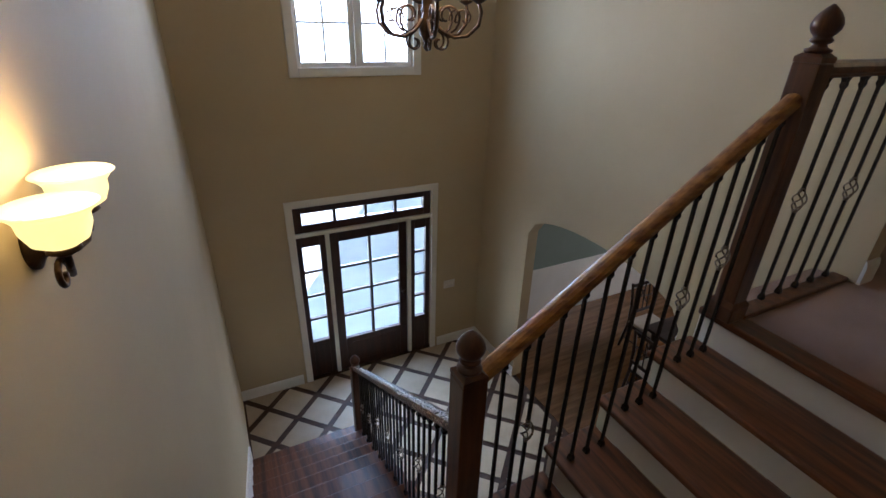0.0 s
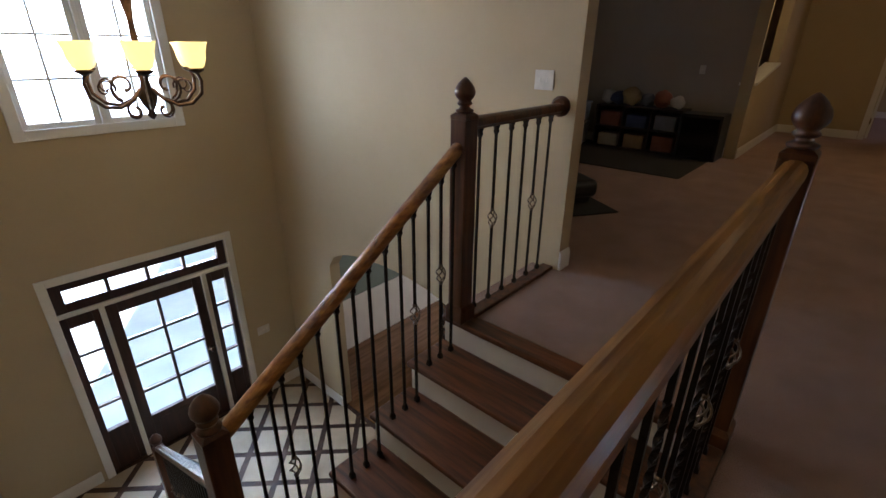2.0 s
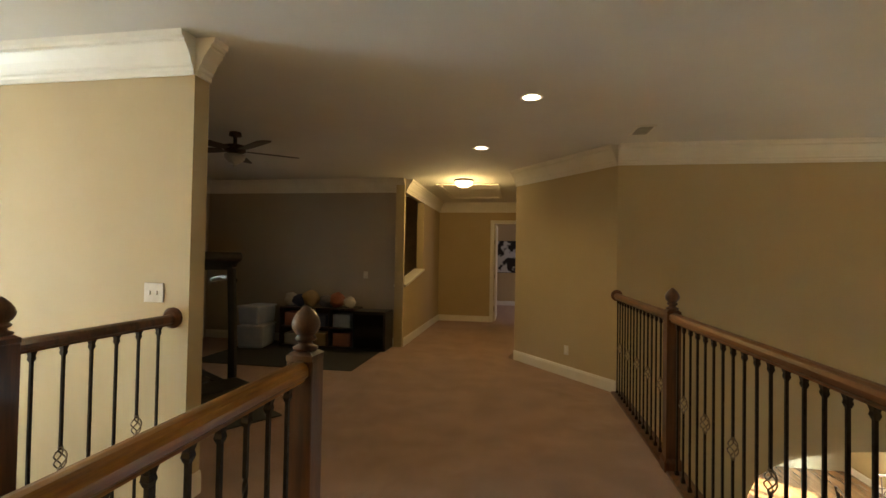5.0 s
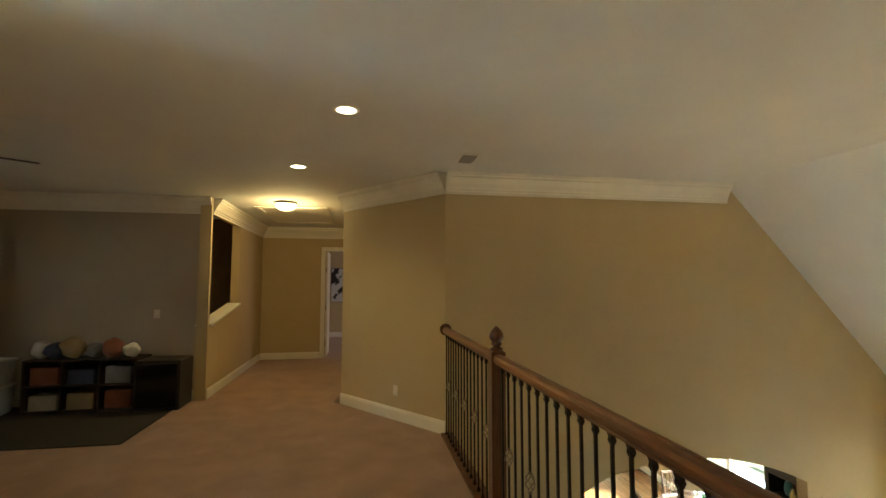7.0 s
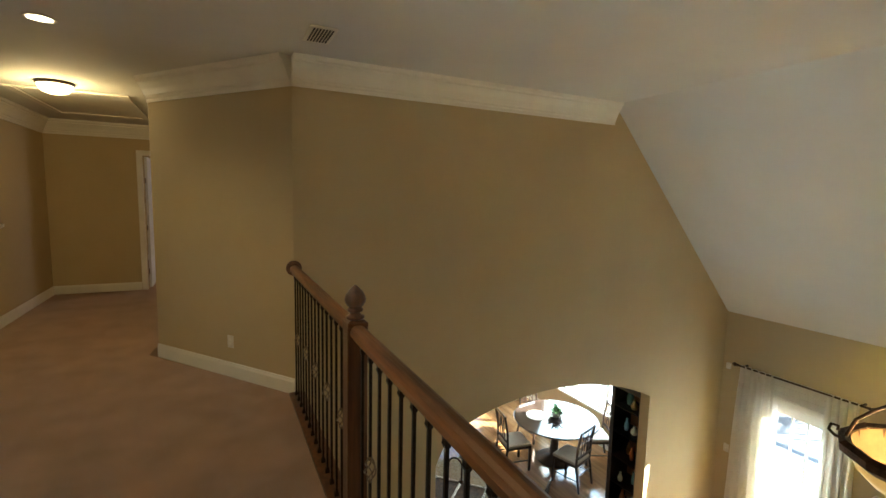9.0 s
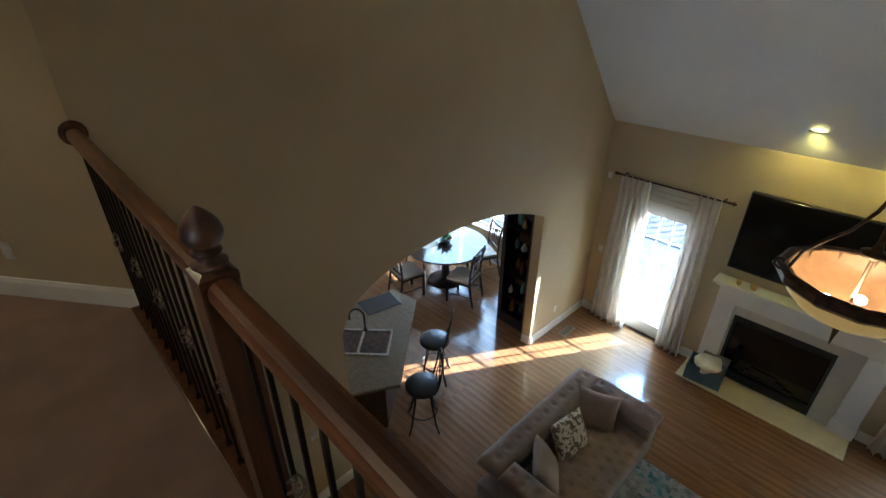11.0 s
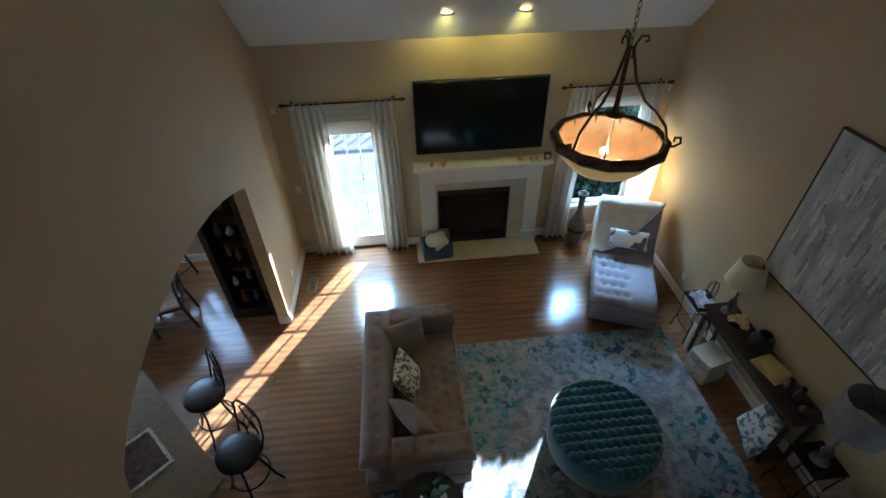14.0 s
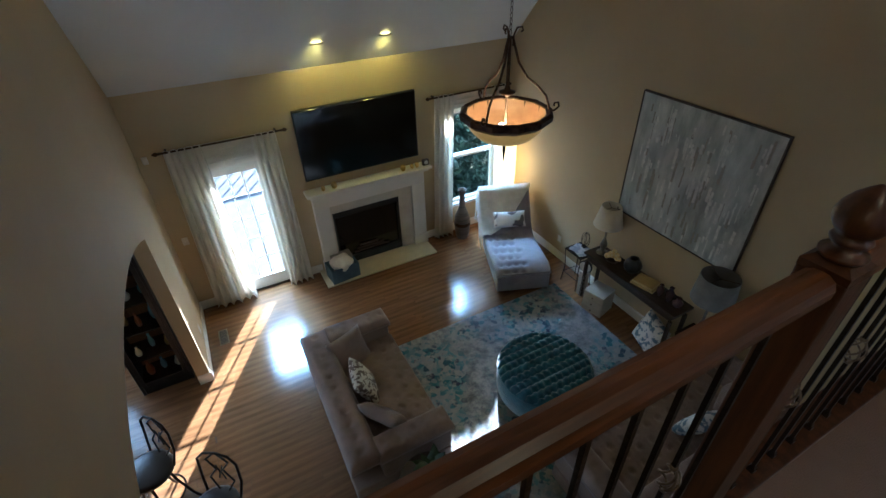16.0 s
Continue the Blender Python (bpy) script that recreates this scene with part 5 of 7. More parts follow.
part("shade_top", bmbox((-0.112, -0.112, 1.825), (0.112, 0.112, 1.84), 0.004), M_LINEN, fl)
lamp("floor_lamp_light", "POINT", (2.74, -6.84, F + 1.25), 3.2, WARM, size=0.12)

# floor vase
vs_ = thing("floor_vase", (3.50, -7.02, F), 0, "tall grey ribbed floor vase with a bottle neck", "vase")
prof = [(0.085, 0), (0.10, 0.02), (0.125, 0.15), (0.135, 0.30), (0.125, 0.42), (0.085, 0.53), (0.052, 0.62), (0.044, 0.76), (0.048, 0.86), (0.07, 0.92), (0.075, 0.93), (0.06, 0.925), (0.036, 0.86), (0.034, 0.7)]
part("body", lathe(bmesh.new(), prof, n=28, cap=False), mat("grey_ceramic", (0.20, 0.17, 0.15), (0.10, 0.085, 0.08), 0.5, scale=9, bump=0.3, grain=25, stretch=(0.3, 0.3, 3)), vs_, "", True)
part("band", lathe(bmesh.new(), [(0.137, 0.27), (0.141, 0.30), (0.137, 0.33)], n=28, cap=False), M_BRONZE, vs_, "", True)

# fireplace
fp = thing("fireplace", (0, 0, 0), label="white painted fireplace surround with black firebox", category="fireplace")
M_MANTEL = mat("white_mantel_paint", (0.76, 0.74, 0.69), (0.72, 0.70, 0.65), 0.4, scale=3, bump=0.02)
M_STONE = mat("pale_marble_slip", (0.66, 0.62, 0.53), (0.56, 0.52, 0.44), 0.25, scale=3.5, detail=8, bump=0.02)
YM = YB
bm = bmesh.new()
box(bm, (4.00, YM + 0.001, -1.46), (5.94, YM + 0.23, -1.42), 0.008)
box(bm, (4.04, YM + 0.001, -1.50), (5.90, YM + 0.19, -1.461), 0.012)
part("shelf", bm, M_MANTEL, fp)
part("frieze", bmbox((4.10, YM + 0.001, -1.72), (5.86, YM + 0.12, -1.501), 0.005), M_MANTEL, fp)
for x0, x1 in ((4.10, 4.32), (5.64, 5.86)):
    part("pilaster", bmbox((x0, YM + 0.001, F + 0.03), (x1, YM + 0.118, -1.721), 0.005), M_MANTEL, fp)
    part("plinth_block", bmbox((x0 - 0.015, YM + 0.001, F + 0.03), (x1 + 0.015, YM + 0.135, F + 0.2), 0.006), M_MANTEL, fp)
bm = bmesh.new()
box(bm, (4.321, YM + 0.001, F + 0.03), (4.54, YM + 0.07, -1.721))
box(bm, (5.61, YM + 0.001, F + 0.03), (5.639, YM + 0.07, -1.721))
box(bm, (4.541, YM + 0.001, -1.87), (5.609, YM + 0.07, -1.721))
part("slip", bm, M_STONE, fp, "pale marble slip")
FX0, FX1, FZ1 = 4.54, 5.61, -1.87
bm = bmesh.new()
box(bm, (FX0, YM + 0.001, F + 0.03), (FX0 + 0.03, YM + 0.06, FZ1))
box(bm, (FX1 - 0.03, YM + 0.001, F + 0.03), (FX1, YM + 0.06, FZ1))
box(bm, (FX0 + 0.03, YM + 0.001, FZ1 - 0.10), (FX1 - 0.03, YM + 0.06, FZ1))
box(bm, (FX0 + 0.03, YM + 0.001, F + 0.03), (FX1 - 0.03, YM + 0.06, F + 0.14))
part("firebox", bm, M_BLACK, fp, "black metal firebox frame")
part("fire_glass", bmbox((FX0 + 0.03, YM + 0.001, F + 0.14), (FX1 - 0.03, YM + 0.012, FZ1 - 0.10)), M_SCREEN, fp)
for i in range(5):
    part("louvre", bmbox((FX0 + 0.05, YM + 0.055, F + 0.05 + i * 0.018), (FX1 - 0.05, YM + 0.065, F + 0.06 + i * 0.018)), M_BLACK, fp)
for i in range(3):
    bm = bmesh.new()
    tube(bm, [(4.75 + i * 0.1, YM + 0.03, F + 0.19 + 0.05 * i), (5.0 + i * 0.12, YM + 0.035, F + 0.20 + 0.05 * i), (5.35 - i * 0.05, YM + 0.03, F + 0.19 + 0.05 * i)], 0.018, 8)
    part("log", bm, mat("charred_log", (0.06, 0.035, 0.025), rough=0.9, bump=0.5), fp)
hs = link("hearth", bmbox((4.10, YB + 0.001, F), (5.96, -6.82, F + 0.028), 0.006), mat("cream_hearth_stone", (0.70, 0.60, 0.36), (0.60, 0.52, 0.32), 0.35, scale=4, bump=0.04))
tagged(hs, "cream stone hearth slab set on the floor", "hearth", kind="structure")
tv = thing("television", (0, 0, 0), label="large black flat screen television above the mantel", category="television")
part("case", bmbox((4.15, YB + 0.02, -1.27), (5.88, YB + 0.075, -0.28), 0.008), M_BLACK, tv)
part("screen", bmbox((4.163, YB + 0.074, -1.252), (5.867, YB + 0.078, -0.293), 0.002, 1), M_SCREEN, tv)
part("wall_bracket", bmbox((4.8, YB, -1.0), (5.25, YB + 0.02, -0.6)), M_BLACK, tv)


def votive(x, s=1.0, label="small gold candle holder on the mantel"):
    e = thing("candle_holder", (x, YB + 0.14, -1.42), 0, label, "candle holder", "mantel candle holders")
    part("cup", lathe(bmesh.new(), [(0.028 * s, 0), (0.04 * s, 0.03 * s), (0.042 * s, 0.06 * s), (0.034 * s, 0.085 * s), (0.03 * s, 0.085 * s), (0.036 * s, 0.05 * s)], n=16, cap=False), M_GOLD, e, "", True)
    part("candle", lathe(bmesh.new(), [(0.026 * s, 0.004), (0.026 * s, 0.06 * s)], n=12), M_LINEN, e)


votive(5.52, 1.0)
votive(5.68, 0.7)
votive(4.45, 1.0)
votive(4.30, 0.7)
votive(4.22, 0.8)
dc = thing("mantel_clock", (4.07, YB + 0.13, -1.42), 0, "small dark box clock with a pale face", "clock")
part("case", bmbox((-0.05, -0.03, 0), (0.05, 0.03, 0.09), 0.006), M_DARKWOOD, dc)
part("face", lathe(bmesh.new(), [(0.032, 0), (0.032, 0.006)], pose(0, 0.03, 0.05, -90, 0, 0), 18), M_PLATE, dc)

# storage basket with folded throws
sb = thing("storage_basket", (5.66, -6.98, F + 0.028), 6, "blue fabric storage basket full of folded white throws", "basket")
M_BASKETBLUE = mat("blue_canvas", (0.10, 0.17, 0.22), (0.08, 0.13, 0.17), 0.9, scale=8, bump=0.4, grain=150)
bm = bmesh.new()
for a, b in (((-0.22, -0.15), (0.22, -0.135)), ((-0.22, 0.135), (0.22, 0.15)), ((-0.22, -0.135), (-0.205, 0.135)), ((0.205, -0.135), (0.22, 0.135))):
    box(bm, (*a, 0.01), (*b, 0.26), 0.004, 1)
box(bm, (-0.205, -0.135, 0.01), (0.205, 0.135, 0.02))
part("basket", bm, M_BASKETBLUE, sb)
b_ = lump("folded_throw", (5.66, -6.98, F + 0.17), 0.17, M_THROW, "crumpled white throw in the basket", "blanket", 0.6, 3)
bx = link("gift_box", bmbox((-0.16, -0.09, 0), (0.16, 0.09, 0.30), 0.008), mat("grey_card", (0.30, 0.28, 0.26), rough=0.7))
bx.matrix_basis = pose(5.62, -7.13, F + 0.0285, 0, 0, 3)
bx.location.z = F + 0.028
tagged(bx, "grey cardboard box behind the basket", "box")

# patio door, living room window, blinds, curtains
pd = thing("door_patio", (0, 0, 0), label="white glazed patio door with fifteen panes", category="door", kind="structure")
frame_box(pd, "casing", PD0 - 0.085, PD1 + 0.085, F, PDZ + 0.085, YB - 0.002, YB + 0.02, 0.09, M_TRIM, bottom=0)
frame_box(pd, "leaf", PD0 + 0.006, PD1 - 0.006, F + 0.012, PDZ - 0.006, YB - 0.08, YB - 0.035, 0.115, M_TRIM, bottom=0.20, top=0.13)
lites(pd, PD0 + 0.121, PD1 - 0.121, F + 0.212, PDZ - 0.136, YB - 0.058, 3, 5, 0.022, 0.010, M_TRIM)
part("threshold", bmbox((PD0, YB - 0.15, F), (PD1, YB, F + 0.015), 0.004), M_BRONZE, pd)
lw = thing("window_living", (0, 0, 0), label="white sash window over the chaise corner", category="window", kind="structure")
frame_box(lw, "casing", LW0 - 0.08, LW1 + 0.08, LWA - 0.08, LWB + 0.08, YB - 0.002, YB + 0.02, 0.085, M_TRIM)
zm = (LWA + LWB) / 2
for z0, z1, yy in ((LWA, zm + 0.02, YB - 0.05), (zm - 0.02, LWB, YB - 0.10)):
    s = frame_box(lw, "sash", LW0 + 0.002, LW1 - 0.002, z0, z1, yy, yy + 0.04, 0.045, M_TRIM)
    lites(s, LW0 + 0.047, LW1 - 0.047, z0 + 0.045, z1 - 0.045, yy + 0.02, 1, 1, 0.02, 0.01, M_TRIM)
part("window_sill", bmbox((LW0 - 0.1, YB, LWA - 0.03), (LW1 + 0.1, YB + 0.06, LWA), 0.006), M_TRIM, lw)

M_CURTAIN = mat("ivory_linen_curtain", (0.80, 0.76, 0.68), (0.74, 0.70, 0.62), 0.9, scale=6, bump=0.25, grain=220)
nt = M_CURTAIN.node_tree
tl, ms = nt.nodes.new("ShaderNodeBsdfTranslucent"), nt.nodes.new("ShaderNodeMixShader")
tl.inputs[0].default_value, ms.inputs[0].default_value = (0.88, 0.84, 0.76, 1), 0.45
nt.links.new(nt.nodes["Principled BSDF"].outputs[0], ms.inputs[1])
nt.links.new(tl.outputs[0], ms.inputs[2])
nt.links.new(ms.outputs[0], nt.nodes["Material Output"].inputs[0])


def curtain(x0, x1, ztop, b0, b1, seed, label):
    """A gathered panel from x0..x1 at the rod to b0..b1 at the floor."""
    bm = bmesh.new()
    nu, nv, t = 72, 26, 0.006
    rows = []
    folds = max(4, int(abs(x1 - x0) / 0.075))
    for i in range(nv + 1):
        f = i / nv
        z = ztop + (F + 0.012 - ztop) * f
        r = []
        for j in range(nu + 1):
            u = j / nu
            x = (x0 + (x1 - x0) * u) * (1 - f) + (b0 + (b1 - b0) * u) * f
            amp = 0.022 + 0.022 * f
            ph = 2 * math.pi * folds * u + 0.8 * noise.noise(Vector((u * 4, f * 1.5, seed)))
            y = YB + 0.105 + amp * math.sin(ph) + 0.02 * noise.noise(Vector((u * 6, f * 2, seed + 9)))
            r.append((x + 0.008 * math.cos(ph), y, z))
        rows.append(r)
    lay = [[[bm.verts.new((x, y + d, z)) for x, y, z in r] for r in rows] for d in (-t / 2, t / 2)]
    for L in lay:
        for i in range(nv):
            for j in range(nu):
                bm.faces.new((L[i][j], L[i + 1][j], L[i + 1][j + 1], L[i][j + 1]))
    for i in range(nv):
        for j in (0, nu):
            bm.faces.new((lay[0][i][j], lay[0][i + 1][j], lay[1][i + 1][j], lay[1][i][j]))
    for j in range(nu):
        for i in (0, nv):
            bm.faces.new((lay[0][i][j], lay[0][i][j + 1], lay[1][i][j + 1], lay[1][i][j]))
    return tagged(link("curtain", bm, M_CURTAIN, True), label, "curtain", "ivory curtains")


def rod(x0, x1, z, label):
    e = thing("curtain_rod", (0, 0, 0), label=label, category="curtain rod", group="curtain rods")
    bm = bmesh.new()
    tube(bm, [(x0, YB + 0.105, z), ((x0 + x1) / 2, YB + 0.105, z), (x1, YB + 0.105, z)], 0.012, 10)
    part("rod", bm, M_BRONZE, e)
    for x, s in ((x0, -1), (x1, 1)):
        part("finial", lathe(bmesh.new(), [(0.012, 0), (0.02, 0.01), (0.012, 0.02), (0.026, 0.045), (0.02, 0.065), (0.004, 0.085)], Matrix.Translation((x, YB + 0.105, z)) @ pose(0, 0, 0, 0, 90 * s, 0), 12), M_BRONZE, e)
        part("bracket", bmbox((x - s * 0.06 - 0.01, YB, z - 0.012), (x - s * 0.06 + 0.01, YB + 0.10, z + 0.012), 0.003, 1), M_BRONZE, e)
    return e


rod(6.06, 7.44, -0.47, "bronze curtain rod above the patio door")
rod(2.60, 3.92, -0.44, "bronze curtain rod above the window")
curtain(6.99, 7.40, -0.455, 6.92, 7.48, 1, "ivory linen curtain gathered beside the patio door")
curtain(6.12, 6.43, -0.455, 6.08, 6.42, 2, "ivory linen curtain gathered beside the patio door")
curtain(3.54, 3.86, -0.425, 3.60, 3.94, 3, "ivory linen curtain gathered beside the window")
curtain(2.62, 2.88, -0.425, 2.60, 2.84, 4, "ivory linen curtain gathered in the corner")


def roman(x0, x1, z0, z1, label):
    e = thing("roman_shade", (0, 0, 0), label=label, category="window shade", group="roman shades")
    n = 4
    for i in range(n):
        za, zb = z1 - (z1 - z0) * i / n, z1 - (z1 - z0) * (i + 1) / n
        part("fold", bmbox((x0, YB + 0.022 + 0.008 * i, zb), (x1, YB + 0.036 + 0.016 * i, za + 0.012), 0.004, 2), M_CURTAIN, e)
    part("head_rail", bmbox((x0, YB + 0.02, z1 + 0.012), (x1, YB + 0.05, z1 + 0.04), 0.003, 1), M_TRIM, e)


roman(PD0 - 0.06, PD1 + 0.06, -0.80, -0.52, "ivory roman shade drawn up over the patio door")
roman(LW0 - 0.06, LW1 + 0.06, -0.74, -0.50, "ivory roman shade drawn up over the window")

# big canvas
flat_art("painting", "large grey white abstract canvas in a thin dark frame", (XW, -3.96, -0.69), 1.60, 1.53, (1, 0, 0),
         mat("grey_abstract_paint", (0.60, 0.61, 0.58), (0.27, 0.285, 0.285), 0.7, scale=3.2, detail=14, lo=0.36, hi=0.66, bump=0.7, grain=30, stretch=(1.6, 0.55, 1)), M_DARKWOOD)
# pale runs of paint on the canvas
rng = random.Random(11)
e = [o for o in bpy.data.objects if o.name.startswith("painting")][-1]
M_PALE, M_RUST = mat("pale_paint_run", (0.74, 0.73, 0.69), (0.50, 0.50, 0.48), 0.7, scale=14, bump=0.5), mat("umber_paint_run", (0.34, 0.30, 0.25), (0.24, 0.235, 0.22), 0.7, scale=14, bump=0.5)
for k in range(170):
    u, v0 = rng.uniform(-0.70, 0.70), rng.uniform(-0.6, 0.70)
    L, wd = rng.uniform(0.03, 0.26), rng.uniform(0.005, 0.034)
    bm = bmesh.new()
    pts = [(u + 0.01 * noise.noise(Vector((k, i * 0.7, 0))) + (wd * (0.5 + 0.5 * noise.noise(Vector((k, i, 5))))) * sd, max(v0 - L * i / 6, -0.72)) for sd, rg in ((1, range(7)), (-1, range(6, -1, -1))) for i in rg]
    prism(bm, pts, 0.034, 0.0352 + 0.0002 * (k % 5))
    p = part("paint_run", bm, M_PALE if k % 3 else M_RUST, e)

# console table and its things
ct = thing("console_table", (2.64, -4.14, F), 0, "dark wooden console table against the wall", "console table")
part("tabletop", bmbox((-0.17, -0.74, 0.745), (0.17, 0.74, 0.78), 0.006), M_DARKWOOD, ct)
part("apron", bmbox((-0.14, -0.69, 0.65), (0.14, 0.69, 0.745), 0.004), M_DARKWOOD, ct)
for sx in (-1, 1):
    for sy in (-1, 1):
        part("leg", bmbox((sx * 0.13 - 0.02, sy * 0.69 - 0.02, 0), (sx * 0.13 + 0.02, sy * 0.69 + 0.02, 0.65), 0.004), M_DARKWOOD, ct)


def table_lamp(x, y, z, h, r0, r1, hs, label, shade=M_LINEN, words="cream fabric drum shade"):
    e = thing("table_lamp", (x, y, z), 0, label, "table lamp", "table lamps")
    part("base", lathe(bmesh.new(), [(0.075, 0), (0.075, 0.015), (0.02, 0.03), (0.035, 0.08), (0.05, 0.14), (0.03, 0.20), (0.014, 0.24), (0.012, h)], n=20), mat("aged_metal_lamp", (0.22, 0.20, 0.17), (0.10, 0.09, 0.08), 0.35, 0.8), e, "", True)
    part("shade", lathe(bmesh.new(), [(r0, h - 0.05), (r1, h - 0.05 + hs), (r1 - 0.006, h - 0.05 + hs), (r0 - 0.006, h - 0.05)], n=28, cap=False), shade, e, words, True)
    bm = bmesh.new()
    for k in range(3):
        a = k * 2 * math.pi / 3
        tube(bm, [(0, 0, h - 0.05 + hs - 0.03), (r1 * 0.97 * math.cos(a), r1 * 0.97 * math.sin(a), h - 0.05 + hs - 0.02)], 0.003, 5)
    part("spider", bm, M_BRONZE, e)


table_lamp(2.62, -4.74, F + 0.78, 0.50, 0.19, 0.125, 0.28, "unlit table lamp with a tapered cream shade")
M_BOUQ = mat("yellow_silk_flowers", (0.72, 0.46, 0.10), (0.75, 0.65, 0.4), 0.8, scale=30, lo=0.4, hi=0.6, bump=0.4)
fb = thing("flower_bowl", (2.66, -4.52, F + 0.78), 0, "low bowl of yellow and cream silk flowers", "flowers")
part("bowl", lathe(bmesh.new(), [(0.04, 0), (0.07, 0.02), (0.085, 0.05)], n=18), M_DARKWOOD, fb)
rng = random.Random(8)
for k in range(11):
    bm = bmesh.new()
    bmesh.ops.create_icosphere(bm, subdivisions=2, radius=0.036)
    for v in bm.verts:
        v.co *= 1 + 0.35 * noise.noise(v.co * 60 + Vector((k, 0, 0)))
    p = part("blossom", bm, M_BOUQ, fb, "", True)
    p.matrix_basis = pose(rng.uniform(-0.07, 0.07), rng.uniform(-0.07, 0.07), 0.07 + rng.uniform(0, 0.05))
bv = thing("round_vase", (2.60, -4.24, F + 0.78), 0, "black round ceramic vase", "vase")
part("body", lathe(bmesh.new(), [(0.05, 0), (0.10, 0.05), (0.115, 0.11), (0.09, 0.17), (0.05, 0.20), (0.06, 0.215), (0.045, 0.21)], n=24, cap=False), M_BLACK, bv, "", True)
bk = thing("book_stack", (2.64, -3.97, F + 0.78), 12, "two yellow covered books stacked flat", "books")
for i, (a, b) in enumerate(((0.11, 0.15), (0.10, 0.13))):
    part("book", bmbox((-a, -b, i * 0.031), (a, b, i * 0.031 + 0.03), 0.004), mat("mustard_cover", (0.55, 0.42, 0.16), (0.45, 0.33, 0.12), 0.6), bk)
for i, (y, h, r) in enumerate(((-3.76, 0.15, 0.045), (-3.63, 0.20, 0.05), (-3.51, 0.13, 0.06))):
    dv = thing("decor_jar", (2.64, y, F + 0.78), 0, "small dark glazed decorative jar", "jar", "console jars")
    part("body", lathe(bmesh.new(), [(r * 0.6, 0), (r, h * 0.3), (r * 0.95, h * 0.6), (r * 0.45, h * 0.85), (r * 0.55, h), (r * 0.4, h * 0.98)], n=18, cap=False), mat("dark_glaze", (0.05, 0.035, 0.05), (0.12, 0.06, 0.05), 0.2, scale=8), dv, "", True)

# wire stand with papers beside the console
def wire_table(x, y, z, w, d, h, label, name="wire_stand"):
    e = thing(name, (x, y, z), 0, label, "side table")
    for sx in (-1, 1):
        for sy in (-1, 1):
            bm = bmesh.new()
            tube(bm, [(sx * w / 2, sy * d / 2, 0), (sx * w / 2 * 0.85, sy * d / 2 * 0.85, h * 0.5), (sx * w / 2, sy * d / 2, h)], 0.007, 6)
            part("leg", bm, M_IRON, e)
    part("tabletop", bmbox((-w / 2 - 0.01, -d / 2 - 0.01, h), (w / 2 + 0.01, d / 2 + 0.01, h + 0.012), 0.004), M_IRON, e)
    bm = bmesh.new()
    for s in (-1, 1):
        tube(bm, [(-w / 2 * 0.9, s * d / 2 * 0.9, h * 0.3), (w / 2 * 0.9, s * d / 2 * 0.9, h * 0.3)], 0.005, 5)
        tube(bm, [(s * w / 2 * 0.9, -d / 2 * 0.9, h * 0.3), (s * w / 2 * 0.9, d / 2 * 0.9, h * 0.3)], 0.005, 5)
    part("stretcher", bm, M_IRON, e)
    return e


wire_table(2.64, -5.10, F, 0.28, 0.32, 0.58, "small black wire side table beside the console")
for i in range(3):
    pb = link("magazine", bmbox((-0.10, -0.13, 0), (0.10, 0.13, 0.008), 0.002, 1), mat("magazine_cover", (0.66, 0.68, 0.72), (0.35, 0.40, 0.5), 0.4, scale=9, lo=0.45, hi=0.55))
    pb.matrix_basis = pose(2.64, -5.10, F + 0.592 + i * 0.008, 0, 0, 14 * i - 10)
    tagged(pb, "glossy magazine lying on the side table", "magazine", "magazines")
ws = thing("wire_sculpture", (2.56, -5.12, F + 0.616), 0, "looped dark wire ornament", "ornament")
bm = bmesh.new()
for a in (0, 50, 100):
    m = pose(0, 0, 0.13, 0, 0, a)
    tube(bm, [m @ Vector((0.07 * math.cos(t), 0, 0.115 * math.sin(t))) for t in [k * math.pi / 10 for k in range(21)]], 0.004, 5, cap=False)
box(bm, (-0.03, -0.03, 0), (0.03, 0.03, 0.016))
part("loops", bm, M_IRON, ws)
# drawer box, clock and pillow under the console
db = thing("drawer_box", (2.76, -4.52, F + 0.0), 14, "small cream storage box with three drawers", "drawer box")
M_CREAMBOX = mat("cream_card", (0.55, 0.50, 0.42), (0.48, 0.43, 0.36), 0.7, scale=6)
part("body", bmbox((-0.15, -0.15, 0), (0.15, 0.15, 0.34), 0.005), M_CREAMBOX, db)
for i in range(3):
    dr = part("drawer", bmbox((0.15, -0.14, 0.012 + i * 0.11), (0.160, 0.14, 0.108 + i * 0.11), 0.003, 1), M_CREAMBOX, db)
    part("knob", lathe(bmesh.new(), [(0.006, 0), (0.012, 0.014)], pose(0.16, 0, 0.06 + i * 0.11, 0, 90, 0), 8), M_BRONZE, dr)
dk = thing("round_clock", (2.74, -4.86, F + 0.40), 0, "round desk clock with a pale dial", "clock")
part("rim", lathe(bmesh.new(), [(0.09, -0.02), (0.10, 0), (0.09, 0.02)], pose(0, 0, 0.10, 0, 90, 20), 24), M_BLACK, dk, "", True)
part("dial", lathe(bmesh.new(), [(0.084, 0.0205), (0.084, 0.024)], pose(0, 0, 0.10, 0, 90, 20), 24), M_PLATE, dk)
part("stand", bmbox((-0.05, -0.05, -0.40), (0.05, 0.05, 0.01), 0.006), M_CREAMBOX, dk)
pillow((2.72, -3.66, F + 0.24), pose(0, 0, 0, 68, 0, 70), 0.46, 0.46, M_BLUEPRINT, "blue and white print pillow leaning on the floor")
wt = wire_table(2.68, -3.16, F, 0.30, 0.30, 0.62, "small dark metal lamp table beside the console", "lamp_table")
